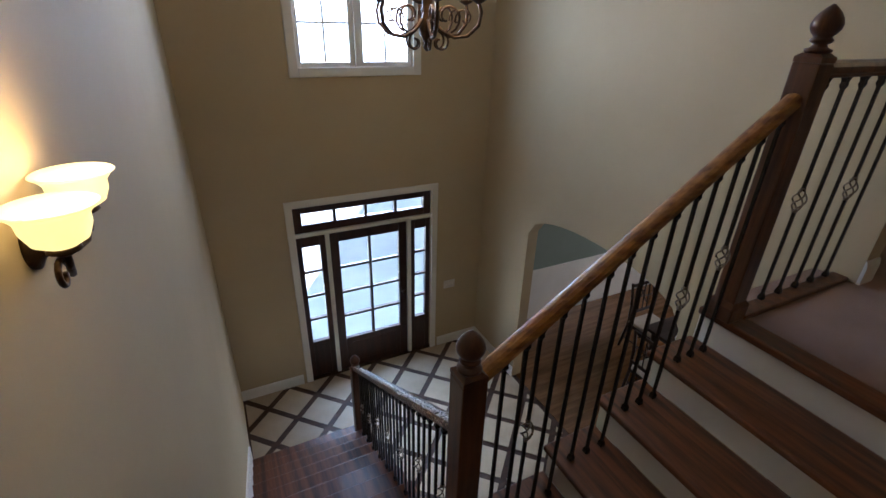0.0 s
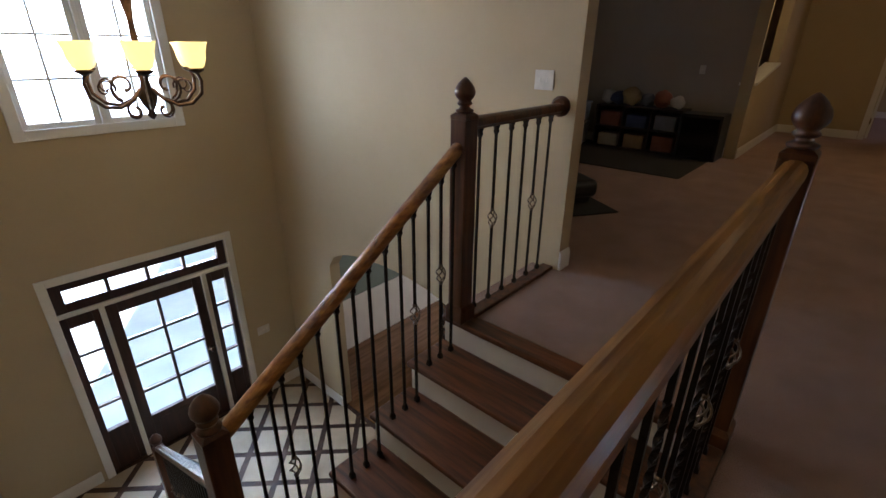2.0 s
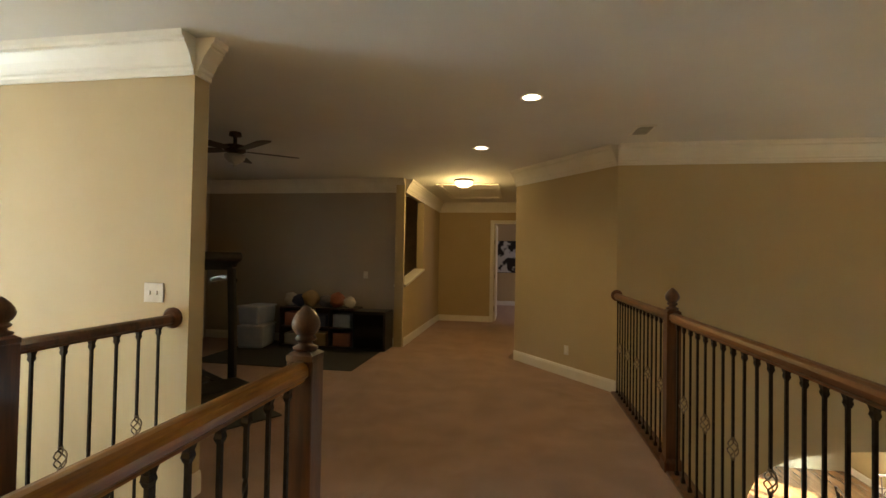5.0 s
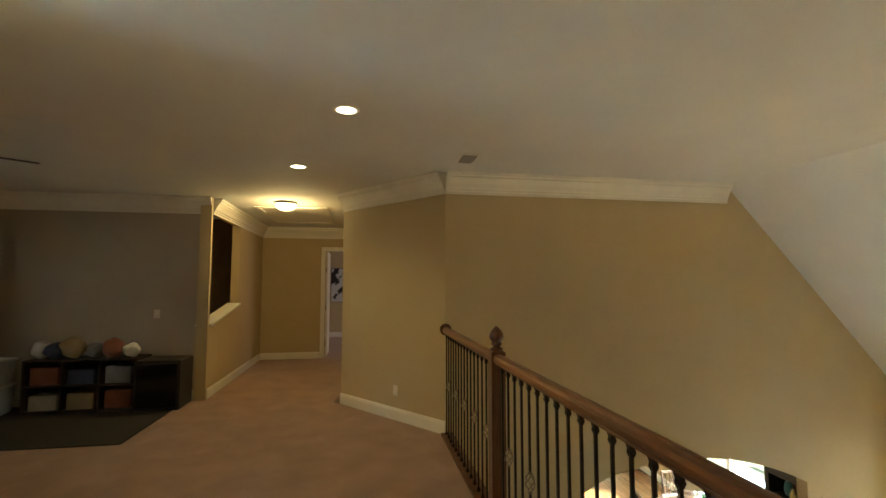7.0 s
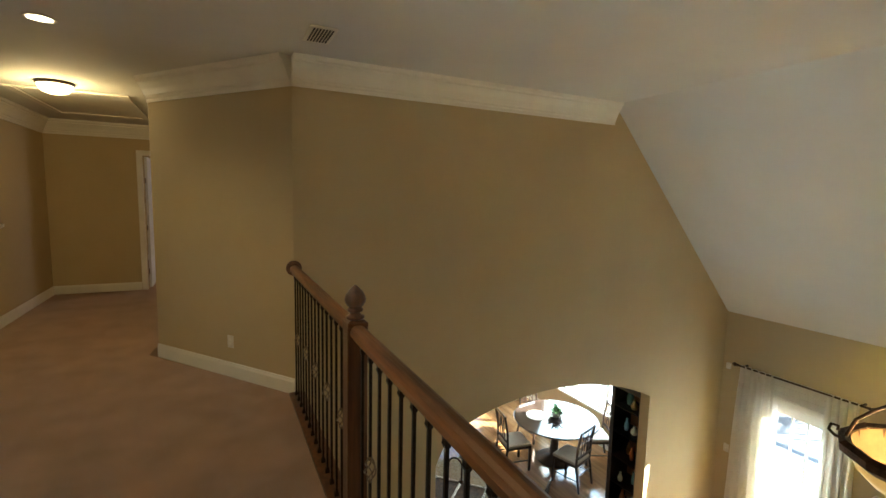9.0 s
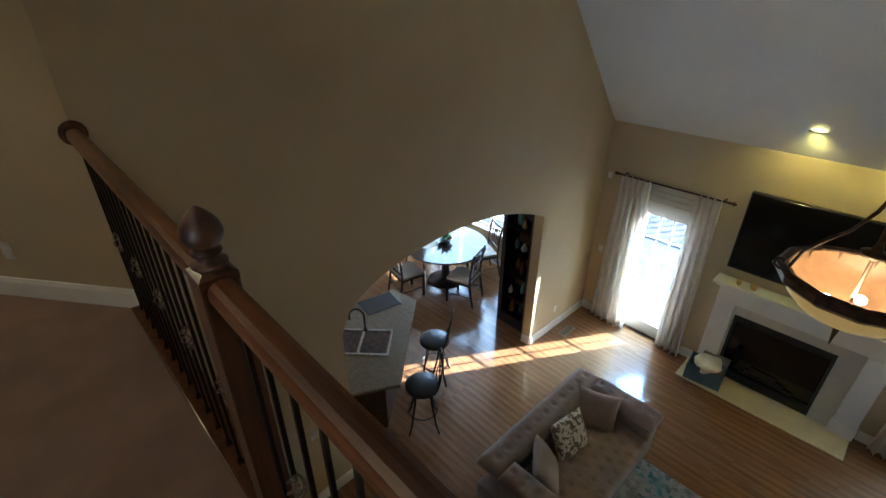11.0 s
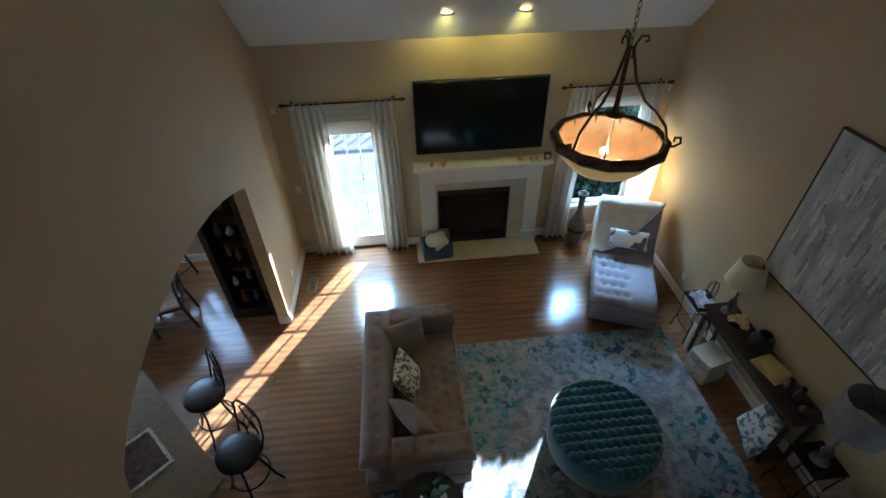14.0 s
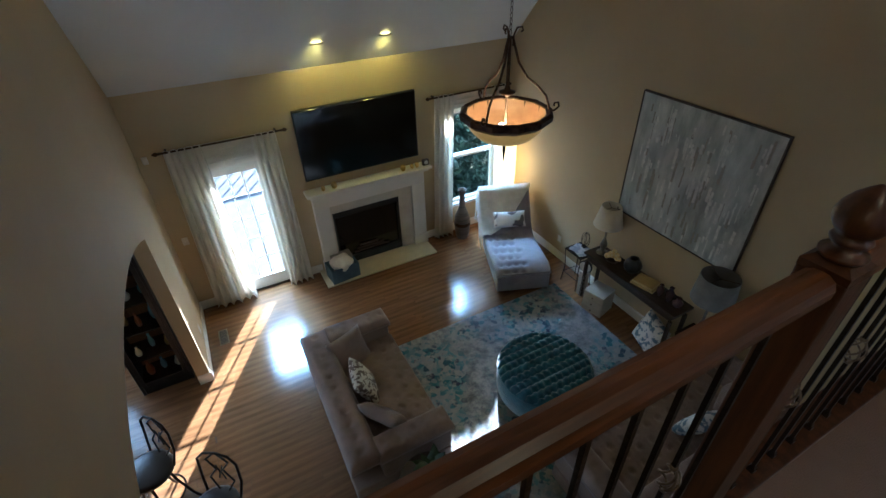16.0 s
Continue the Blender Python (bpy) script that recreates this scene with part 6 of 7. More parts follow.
table_lamp(2.68, -3.16, F + 0.632, 0.60, 0.215, 0.19, 0.31, "unlit table lamp with a grey drum shade",
           mat("grey_lampshade", (0.22, 0.215, 0.20), (0.17, 0.165, 0.155), 0.8, scale=10, bump=0.2), "grey fabric drum shade")

# pendant bowl
PX, PY = 4.72, -4.22
pn = thing("pendant_lamp", (PX, PY, 0.385), 10, "lit amber glass bowl pendant in a scrolled bronze frame", "pendant lamp")
part("ring", lathe(bmesh.new(), [(0.375, -0.075), (0.43, -0.03), (0.435, 0.02), (0.405, 0.045), (0.372, 0.03), (0.366, -0.04)], n=12, cap=False), M_BRONZE, pn, "hammered bronze twelve-sided ring")
M_AMBER = mat("lit_amber_bowl", (0.25, 0.115, 0.055), (0.19, 0.08, 0.04), 0.35, scale=7, emit=(1.0, 0.60, 0.15), power=0.09)
part("bowl", lathe(bmesh.new(), [(0.37, 0.02), (0.362, -0.06), (0.335, -0.14), (0.26, -0.22), (0.14, -0.265), (0.015, -0.28), (0.015, -0.272), (0.135, -0.257), (0.25, -0.212), (0.325, -0.134), (0.352, -0.055), (0.36, 0.02)], n=24, cap=False), M_AMBER, pn, "glowing amber glass bowl", True)
part("finial", lathe(bmesh.new(), [(0.03, -0.276), (0.034, -0.295), (0.014, -0.31), (0.018, -0.37), (0.01, -0.44), (0.003, -0.50)], n=12), M_BRONZE, pn)
part("stem", lathe(bmesh.new(), [(0.011, -0.27), (0.011, 0.16), (0.035, 0.18), (0.07, 0.20), (0.075, 0.215), (0.03, 0.23), (0.018, 0.28), (0.014, 0.68), (0.02, 0.70)], n=12), M_BRONZE, pn, "", True)
for k in range(3):
    bm = bmesh.new()
    tube(bm, [(0.02, 0, 0.70), (0.05, 0, 0.60), (0.085, 0, 0.48), (0.17, 0, 0.34), (0.27, 0, 0.26), (0.35, 0, 0.17), (0.385, 0, 0.06), (0.395, 0, 0.0)], 0.011, 7)
    tube(bm, [(0.025, 0, 0.62), (0.03, 0, 0.71), (0.055, 0, 0.77), (0.095, 0, 0.775), (0.105, 0, 0.745), (0.085, 0, 0.735)], 0.008, 6)
    tube(bm, [(0.39, 0, 0.02), (0.44, 0, 0.03), (0.475, 0, 0.065), (0.465, 0, 0.105), (0.43, 0, 0.10), (0.43, 0, 0.07)], 0.010, 6)
    p = part("arm", bm, M_BRONZE, pn, "", True)
    p.matrix_basis = pose(0, 0, 0, 0, 0, 120 * k + 20)
for k in range(3):
    bm = bmesh.new()
    bmesh.ops.create_icosphere(bm, subdivisions=2, radius=0.034)
    p = part("bulb", bm, mat("lit_bulb", (1, 0.9, 0.7), emit=(1, 0.78, 0.45), power=6), pn, "lit bulb", True)
    p.matrix_basis = pose(0.12 * math.cos(k * 2.1), 0.12 * math.sin(k * 2.1), -0.17)
bm = bmesh.new()
for i in range(44):
    z = 0.73 + i * 0.045
    tube(bm, [((0.012 * math.cos(a), 0, z + 0.027 * math.sin(a)) if i % 2 else (0, 0.012 * math.cos(a), z + 0.027 * math.sin(a))) for a in [j * math.pi / 4 for j in range(9)]], 0.0032, 4, cap=False)
part("chain", bm, M_BRONZE, pn)
part("canopy", lathe(bmesh.new(), [(0.012, 2.68), (0.06, 2.71), (0.07, 2.745)], n=18), M_BRONZE, pn)
pn.scale = (0.87, 0.87, 0.82)
lamp("pendant_light", "POINT", (PX, PY, 0.29), 4.2, WARM, size=0.05)

# sloping ceiling lights over the fireplace
for x in (5.47, 4.61):
    downlight(x, -7.0, slope_z(-7.0), 0, 9.0, (1, 0.76, 0.16), 150)

# small wall fittings and floor vent
fv = thing("floor_vent", (7.50, -6.55, F), 0, "brown metal floor register with slots", "vent")
part("frame", bmbox((-0.06, -0.15, 0), (0.06, 0.15, 0.006), 0.002, 1), mat("pale_bronze_vent", (0.3, 0.24, 0.16), rough=0.4, metal=0.6), fv)
for i in range(10):
    part("slot", bmbox((-0.045, -0.13 + i * 0.027, 0.0055), (0.045, -0.115 + i * 0.027, 0.0075)), M_BLACK, fv)
for x in (7.62, 2.52):
    sd = thing("alarm_sensor", (x, YB, -0.55), 0, "small white wall sensor", "sensor", "wall sensors")
    part("case", bmbox((-0.03, 0, -0.045), (0.03, 0.035, 0.045), 0.012, 2), M_PLATE, sd)
plate(7.56, YB, F + 1.15, (0, 1, 0), 0.075, 0.115)

# side table with a plant by the sofa end
rt = thing("end_table", (6.05, -3.17, F + 0.012), 0, "round dark wooden end table", "side table")
part("tabletop", lathe(bmesh.new(), [(0.27, 0.53), (0.28, 0.54), (0.28, 0.555), (0.27, 0.56)], n=32), M_DARKWOOD, rt)
part("pedestal", lathe(bmesh.new(), [(0.18, 0), (0.18, 0.02), (0.05, 0.06), (0.035, 0.3), (0.06, 0.53)], n=20), M_DARKWOOD, rt, "", True)
pl = thing("potted_plant", (6.02, -3.20, F + 0.572), 0, "white pumpkin-shaped pot with dark green leaves", "plant")
bm = bmesh.new()
lathe(bm, [(0.05, 0), (0.10, 0.03), (0.115, 0.07), (0.095, 0.115), (0.05, 0.13)], n=32)
for v in bm.verts:
    a = math.atan2(v.co.y, v.co.x)
    k = 1 - 0.08 * abs(math.sin(4 * a)) ** 3
    v.co.x, v.co.y = v.co.x * k, v.co.y * k
part("pot", bm, mat("white_ceramic", (0.75, 0.72, 0.66), rough=0.35), pl, "", True)
M_LEAF = mat("dark_green_leaf", (0.035, 0.075, 0.025), (0.02, 0.045, 0.015), 0.5, scale=20)


def leaf_mesh(L, w):
    bm = bmesh.new()
    n = 6
    up, lo = [], []
    for i in range(n + 1):
        f = i / n
        ww = w * math.sin(math.pi * min(f * 0.92 + 0.06, 1)) * 0.5
        z = 0.35 * L * f - 0.45 * L * f * f
        up.append([bm.verts.new((sx * ww, L * f, z + (0.12 * w if sx else 0.0) * 1 + 0.001)) for sx in (-1, 0, 1)])
        lo.append([bm.verts.new((sx * ww, L * f, z + (0.12 * w if sx else 0.0) - 0.001)) for sx in (-1, 0, 1)])
    for G_ in (up, lo):
        for a, b in zip(G_, G_[1:]):
            for k in range(2):
                bm.faces.new((a[k], a[k + 1], b[k + 1], b[k]))
    for a, b, c, d in zip(up, up[1:], lo, lo[1:]):
        for k in (0, 2):
            bm.faces.new((a[k], b[k], d[k], c[k]))
    return bm


def leaves(parent, z, n, L, w, spread, seed, material):
    r = random.Random(seed)
    first = None
    for k in range(n):
        m = pose(r.uniform(-0.03, 0.03), r.uniform(-0.03, 0.03), z, r.uniform(5, spread), 0, 360 * k / n + r.uniform(-15, 15)) @ Matrix.Scale(r.uniform(0.7, 1.15), 4)
        if first is None:
            first = part("leaf", leaf_mesh(L, w), material, parent, "", True)
            first.matrix_basis = m
        else:
            again(first, parent, m)


leaves(pl, 0.12, 12, 0.19, 0.085, 65, 3, M_LEAF)

# ---------------- kitchen seen through the arch ----------------
M_COUNTER = mat("olive_beige_granite", (0.20, 0.15, 0.078), (0.14, 0.105, 0.055), 0.28, scale=30, detail=8, bump=0.01)
isl = thing("kitchen_island", (0, 0, 0), label="angled kitchen island with beige stone worktop", category="island")
IP = [(8.72, -4.56), (9.15, -4.50), (9.25, -3.62), (8.60, -2.98), (7.90, -2.95), (7.66, -3.42)]
bm = bmesh.new()
prism(bm, IP, F + 0.885, F + 0.925)
bmesh.ops.bevel(bm, geom=list(bm.edges), offset=0.008, segments=2, affect="EDGES")
part("worktop", bm, M_COUNTER, isl)
cx, cy = sum(p[0] for p in IP) / 6, sum(p[1] for p in IP) / 6
bm = bmesh.new()
prism(bm, [(cx + (x - cx) * 0.72 + 0.06, cy + (y - cy) * 0.78 + 0.04) for x, y in IP], F + 0.0, F + 0.885)
part("cabinet", bm, M_DARKWOOD, isl, "dark wooden island cabinet")
snk = thing("sink", (8.52, -3.52, F + 0.925), 44, "brushed steel kitchen sink set in the island", "sink")
M_STEEL = mat("brushed_steel", (0.45, 0.42, 0.36), (0.36, 0.33, 0.28), 0.28, 0.9, scale=30)
bm = bmesh.new()
for a, b in (((-0.36, -0.23), (0.36, -0.20)), ((-0.36, 0.20), (0.36, 0.23)), ((-0.36, -0.20), (-0.33, 0.20)), ((0.33, -0.20), (0.36, 0.20)), ((-0.015, -0.20), (0.015, 0.20))):
    box(bm, (*a, 0), (*b, 0.012), 0.003, 1)
part("rim", bm, M_STEEL, snk)
for x in (-0.1725, 0.1725):
    part("basin", bmbox((x - 0.157, -0.20, 0.0), (x + 0.157, 0.20, 0.004)), M_BRONZE, snk)
ft = thing("kitchen_tap", (8.66, -3.68, F + 0.925), 44, "dark bronze high arc kitchen tap", "tap")
bm = bmesh.new()
tube(bm, [(0, 0, 0), (0, 0, 0.22)] + [(0.09 - 0.09 * math.cos(t), 0, 0.22 + 0.10 * math.sin(t)) for t in [k * math.pi / 10 for k in range(1, 11)]] + [(0.18, 0, 0.16)], 0.013, 10)
part("spout", bm, M_BRONZE, ft, "", True)
part("base", lathe(bmesh.new(), [(0.03, 0), (0.03, 0.02), (0.018, 0.04)], n=16), M_BRONZE, ft)
part("lever", bmbox((0.0, 0.015, 0.06), (0.015, 0.09, 0.075), 0.004), M_BRONZE, ft)
ck = thing("cooktop", (9.0, -4.15, F + 0.925), 80, "black glass cooktop set in the island", "cooktop")
part("glass", bmbox((-0.24, -0.17, 0), (0.24, 0.17, 0.008), 0.004), M_SCREEN, ck)


def bar_stool(x, y, rz):
    e = thing("bar_stool", (x, y, F), rz, "dark metal bar stool with a scrolled back and black seat", "bar stool", "bar stools")
    part("seat", lathe(bmesh.new(), [(0.17, 0.60), (0.20, 0.615), (0.20, 0.645), (0.17, 0.665), (0.02, 0.672)], n=24), mat("black_leather", (0.02, 0.018, 0.017), rough=0.35, bump=0.15), e, "black padded seat", True)
    for k in range(4):
        a = math.pi / 4 + k * math.pi / 2
        bm = bmesh.new()
        tube(bm, [(0.12 * math.cos(a), 0.12 * math.sin(a), 0.61), (0.14 * math.cos(a), 0.14 * math.sin(a), 0.40), (0.20 * math.cos(a), 0.20 * math.sin(a), 0.12), (0.25 * math.cos(a), 0.25 * math.sin(a), 0.0)], 0.012, 7)
        part("leg", bm, M_IRON, e)
    bm = bmesh.new()
    tube(bm, [(0.175 * math.cos(t), 0.175 * math.sin(t), 0.25) for t in [k * math.pi / 12 for k in range(25)]], 0.009, 6, cap=False)
    part("foot_ring", bm, M_IRON, e)
    bm = bmesh.new()
    for s in (-1, 1):
        tube(bm, [(s * 0.15, -0.13, 0.62), (s * 0.18, -0.18, 0.80), (s * 0.175, -0.21, 1.0), (s * 0.11, -0.225, 1.07), (0, -0.23, 1.09)], 0.011, 7)
        tube(bm, [(s * 0.03, -0.15, 0.64), (s * 0.11, -0.185, 0.78), (s * 0.03, -0.20, 0.90), (s * 0.10, -0.215, 1.0), (s * 0.02, -0.225, 1.08)], 0.008, 6)
        tube(bm, [(s * 0.03, -0.19, 0.78 + 0.0), (s * 0.005, -0.20, 0.86), (s * 0.03, -0.21, 0.94)], 0.006, 6)
    part("back", bm, M_IRON, e)
    return e


bar_stool(7.72, -3.78, -38)
bar_stool(8.20, -4.42, -52)

dt = thing("dining_table", (9.85, -6.20, F), 0, "round dark glossy pedestal dining table", "dining table")
part("tabletop", lathe(bmesh.new(), [(0.70, 0.725), (0.73, 0.735), (0.735, 0.75), (0.72, 0.76)], n=48), mat("polished_espresso_top", (0.045, 0.03, 0.025), (0.03, 0.02, 0.017), 0.08, coat=0.5, bump=0.0, rough_var=0.02), dt)
part("pedestal", lathe(bmesh.new(), [(0.30, 0), (0.30, 0.03), (0.08, 0.10), (0.06, 0.4), (0.12, 0.66), (0.35, 0.725)], n=24), M_DARKWOOD, dt, "", True)
cp = thing("centrepiece", (9.88, -6.22, F + 0.76), 0, "glass bowl with green foliage on the dining table", "plant")
part("bowl", lathe(bmesh.new(), [(0.05, 0), (0.10, 0.03), (0.14, 0.08), (0.13, 0.08), (0.09, 0.035)], n=20, cap=False), M_STEEL, cp, "", True)
leaves(cp, 0.06, 22, 0.17, 0.06, 80, 5, mat("bright_green_leaf", (0.10, 0.22, 0.04), (0.05, 0.13, 0.02), 0.5, scale=20))
pm = link("table_mat", lathe(bmesh.new(), [(0.19, 0), (0.19, 0.004)], n=28), M_LINEN)
pm.matrix_basis = pose(10.05, -5.95, F + 0.7605)
tagged(pm, "round pale mat on the dining table", "mat")


def lattice_chair(x, y, z, rz, label="dark wooden dining chair with lattice back and pale seat", group="chairs round the table"):
    e = thing("dining_chair", (x, y, z), rz, label, "chair", group)
    part("seat", bmbox((-0.22, -0.21, 0.43), (0.22, 0.22, 0.48), 0.02, 3), mat("pale_seat_fabric", (0.50, 0.44, 0.36), rough=0.9, bump=0.3), e, "pale upholstered seat")
    part("seat_frame", bmbox((-0.225, -0.215, 0.395), (0.225, 0.225, 0.432), 0.006), M_DARKWOOD, e)
    for sx in (-1, 1):
        part("leg", bmbox((sx * 0.205 - 0.017, 0.185, 0), (sx * 0.205 + 0.017, 0.22, 0.40), 0.004), M_DARKWOOD, e)
        bm = bmesh.new()
        tube(bm, [(sx * 0.205, -0.27, 0), (sx * 0.205, -0.20, 0.42), (sx * 0.205, -0.215, 0.7), (sx * 0.205, -0.27, 1.0)], 0.019, 6)
        part("leg", bm, M_DARKWOOD, e)
        bm = bmesh.new()
        tube(bm, [(sx * 0.205, -0.24, 0.18), (sx * 0.205, 0.20, 0.18)], 0.01, 6)
        part("stretcher", bm, M_DARKWOOD, e)
    bm = bmesh.new()
    tube(bm, [(-0.205, -0.23, 0.26), (0.205, -0.23, 0.26)], 0.01, 6)
    part("stretcher", bm, M_DARKWOOD, e)
    for z0 in (0.56, 0.97):
        part("rail", bmbox((-0.20, -0.268 + (0.03 if z0 < 0.7 else 0), z0 - 0.02), (0.20, -0.248 + (0.03 if z0 < 0.7 else 0), z0 + 0.02), 0.004), M_DARKWOOD, e)
    for u in (-0.12, -0.04, 0.04, 0.12):
        bm = bmesh.new()
        tube(bm, [(u, -0.23, 0.57), (u, -0.245, 0.77), (u, -0.26, 0.96)], 0.008, 5)
        part("spindle", bm, M_DARKWOOD, e)
    for a, b in (((-0.12, 0.64), (0.04, 0.90)), ((0.12, 0.64), (-0.04, 0.90)), ((-0.18, 0.77), (0.18, 0.77))):
        bm = bmesh.new()
        tube(bm, [(a[0], -0.238, a[1]), (b[0], -0.25, b[1])], 0.007, 5)
        part("lattice_bar", bm, M_DARKWOOD, e)
    return e


base_chair = lattice_chair(9.22, -6.02, F, -72)
for x, y, r in ((9.98, -5.42, 170), (9.55, -6.85, -25), (10.6, -6.35, 95)):
    copy_thing(base_chair, pose(x, y, F, 0, 0, r))

hu = thing("display_cabinet", (7.90, -6.0, F), 0, "tall black glazed display cabinet full of ornaments", "cabinet")
for x in (0.0, 0.53):
    part("side", bmbox((x, -0.40, 0), (x + 0.03, 0.0, 2.05), 0.004), M_BLACK, hu)
part("back", bmbox((0.03, -0.40, 0.05), (0.53, -0.385, 2.0)), wood("cabinet_back_wood", (0.36, 0.19, 0.09), (0.24, 0.12, 0.06), 0.4, "z"), hu)
part("top", bmbox((-0.03, -0.42, 2.0), (0.59, 0.025, 2.07), 0.01), M_BLACK, hu)
part("plinth", bmbox((0.03, -0.384, 0), (0.53, -0.01, 0.12), 0.004), M_BLACK, hu)
for z in (0.12, 0.50, 0.88, 1.26, 1.64):
    part("shelf", bmbox((0.03, -0.384, z), (0.53, -0.03, z + 0.014)), M_DARKWOOD, hu)
dl = part("door", bmbox((0.03, -0.012, 0.12), (0.075, 0.008, 2.0), 0.003, 1), M_BLACK, hu)
part("door_stile", bmbox((0.485, -0.012, 0.12), (0.53, 0.008, 2.0), 0.003, 1), M_BLACK, hu)
part("door_rail", bmbox((0.075, -0.011, 1.93), (0.485, 0.007, 2.0), 0.003, 1), M_BLACK, hu)
part("door_rail", bmbox((0.075, -0.011, 0.12), (0.485, 0.007, 0.19), 0.003, 1), M_BLACK, hu)
pane(hu, (0.075, -0.005, 0.19), (0.485, 0.0, 1.93), "door_glass")
rng = random.Random(21)
OCOL = [mat("ornament_cream", (0.75, 0.7, 0.58), rough=0.3), mat("ornament_blue", (0.2, 0.4, 0.52), rough=0.25), mat("ornament_rust", (0.5, 0.16, 0.06), rough=0.35), M_GOLD, mat("ornament_teal", (0.25, 0.5, 0.5), rough=0.3)]
k = 0
for z in (0.134, 0.514, 0.894, 1.274, 1.654):
    for x in (0.12, 0.28, 0.42):
        h, r = rng.uniform(0.10, 0.24), rng.uniform(0.03, 0.055)
        o = thing("ornament", (7.90 + x, -6.0 - rng.uniform(0.12, 0.26), F + z), 0, "small glazed ornament on a cabinet shelf", "ornament", "cabinet ornaments")
        part("body", lathe(bmesh.new(), [(r * 0.7, 0), (r, h * 0.3), (r * 0.8, h * 0.6), (r * 0.35, h * 0.8), (r * 0.5, h), (r * 0.3, h)], n=14), OCOL[k % 5], o, "", True)
        k += 1


def plain_window(name, x0, x1, z0, z1, y, rows, cols, label, n=1):
    e = thing(name, (0, 0, 0), label=label, category="window", kind="structure")
    frame_box(e, "casing", x0 - 0.07, x1 + 0.07, z0 - 0.07, z1 + 0.07, y - 0.002, y + 0.02, 0.08, M_TRIM)
    w = (x1 - x0) / n
    for i in range(n):
        a, b = x0 + w * i, x0 + w * (i + 1)
        s = frame_box(e, "sash", a + 0.002, b - 0.002, z0, z1, y - 0.10, y - 0.05, 0.045, M_TRIM)
        lites(s, a + 0.047, b - 0.047, z0 + 0.045, z1 - 0.045, y - 0.075, cols, rows, 0.02, 0.012, M_TRIM)
    part("window_sill", bmbox((x0 - 0.09, y, z0 - 0.03), (x1 + 0.09, y + 0.06, z0), 0.006), M_TRIM, e)
    return e


plain_window("window_kitchen", 8.95, 11.5, -2.2, -0.75, YB, 2, 1, "row of white kitchen sash windows", 3)
baseboard("baseboard_kitchen", F, [((XA + 0.14, YB), (13.35, YB), (0, 1))])

# ---------------- lower dining room beside the foyer ----------------
bm = bmesh.new()
box(bm, (8.87, -0.08, F), (8.9, YF, F + 0.85), 0.003, 1)
box(bm, (XR + 0.13, YF - 0.03, F), (8.87, YF, F + 0.85), 0.003, 1)
struct("trim_wainscot", bm, M_TRIM, "white painted wainscot below the sage wall", "wainscot")
struct("wall_dining_lining", bmbox((XR + 0.13, YF - 0.012, F + 0.85), (8.87, YF - 0.002, -0.42)), M_WALL_GREEN, "sage painted dining room wall", "wall")
wd = thing("window_dining", (0, 0, 0), label="white dining room window with glazing bars", category="window", kind="structure")
bm = bmesh.new()
for a, b in (((2.22, -2.08), (2.3, -0.67)), ((3.5, -2.08), (3.58, -0.67)), ((2.3, -2.08), (3.5, -2.0)), ((2.3, -0.75), (3.5, -0.67))):
    box(bm, (8.86, a[0], a[1]), (8.9, b[0], b[1]), 0.003, 1)
part("casing", bm, M_TRIM, wd)
for i in range(1, 4):
    part("muntin", bmbox((8.93, 2.3 + 0.3 * i - 0.012, -2.0), (8.95, 2.3 + 0.3 * i + 0.012, -0.75)), M_TRIM, wd)
for j in range(1, 4):
    part("muntin", bmbox((8.931, 2.3, -2.0 + 0.3125 * j - 0.012), (8.949, 3.5, -2.0 + 0.3125 * j + 0.012)), M_TRIM, wd)
pane(wd, (8.937, 2.3, -2.0), (8.943, 3.5, -0.75))
lamp("sky_dining_window", "AREA", (8.8, 2.9, -1.3), 13, (1, 0.92, 0.8), (5, 2.9, -2.2), 1.1, 1.1)
tb = thing("long_table", (6.75, 2.75, F), 90, "long dark wooden dining table set for guests", "dining table")
part("tabletop", bmbox((-0.85, -0.5, 0.72), (0.85, 0.5, 0.76), 0.01), M_DARKWOOD, tb)
for sx in (-1, 1):
    for sy in (-1, 1):
        part("leg", lathe(bmesh.new(), [(0.025, 0), (0.04, 0.3), (0.03, 0.55), (0.045, 0.72)], pose(sx * 0.75, sy * 0.4, 0), 12), M_DARKWOOD, tb)
for x, y, r in ((6.05, 3.15, -90), (6.05, 2.45, -90), (7.45, 3.15, 90), (7.45, 2.45, 90), (6.75, 3.85, 180)):
    copy_thing(base_chair, pose(x, y, F, 0, 0, r))
for i, (x, y) in enumerate(((6.45, 3.15), (6.45, 2.45), (7.05, 3.15), (7.05, 2.45))):
    o = thing("dinner_plate", (x, y, F + 0.76), 0, "white dinner plate on the dining table", "plate", "dinner plates")
    part("dish", lathe(bmesh.new(), [(0.07, 0), (0.09, 0.004), (0.135, 0.018), (0.132, 0.021), (0.085, 0.009)], n=24), M_PLATE, o, "", True)

# ---------------- outside ----------------
M_HEDGE = mat("hedge_leaf", (0.11, 0.19, 0.15), (0.05, 0.10, 0.085), 0.6, scale=4)


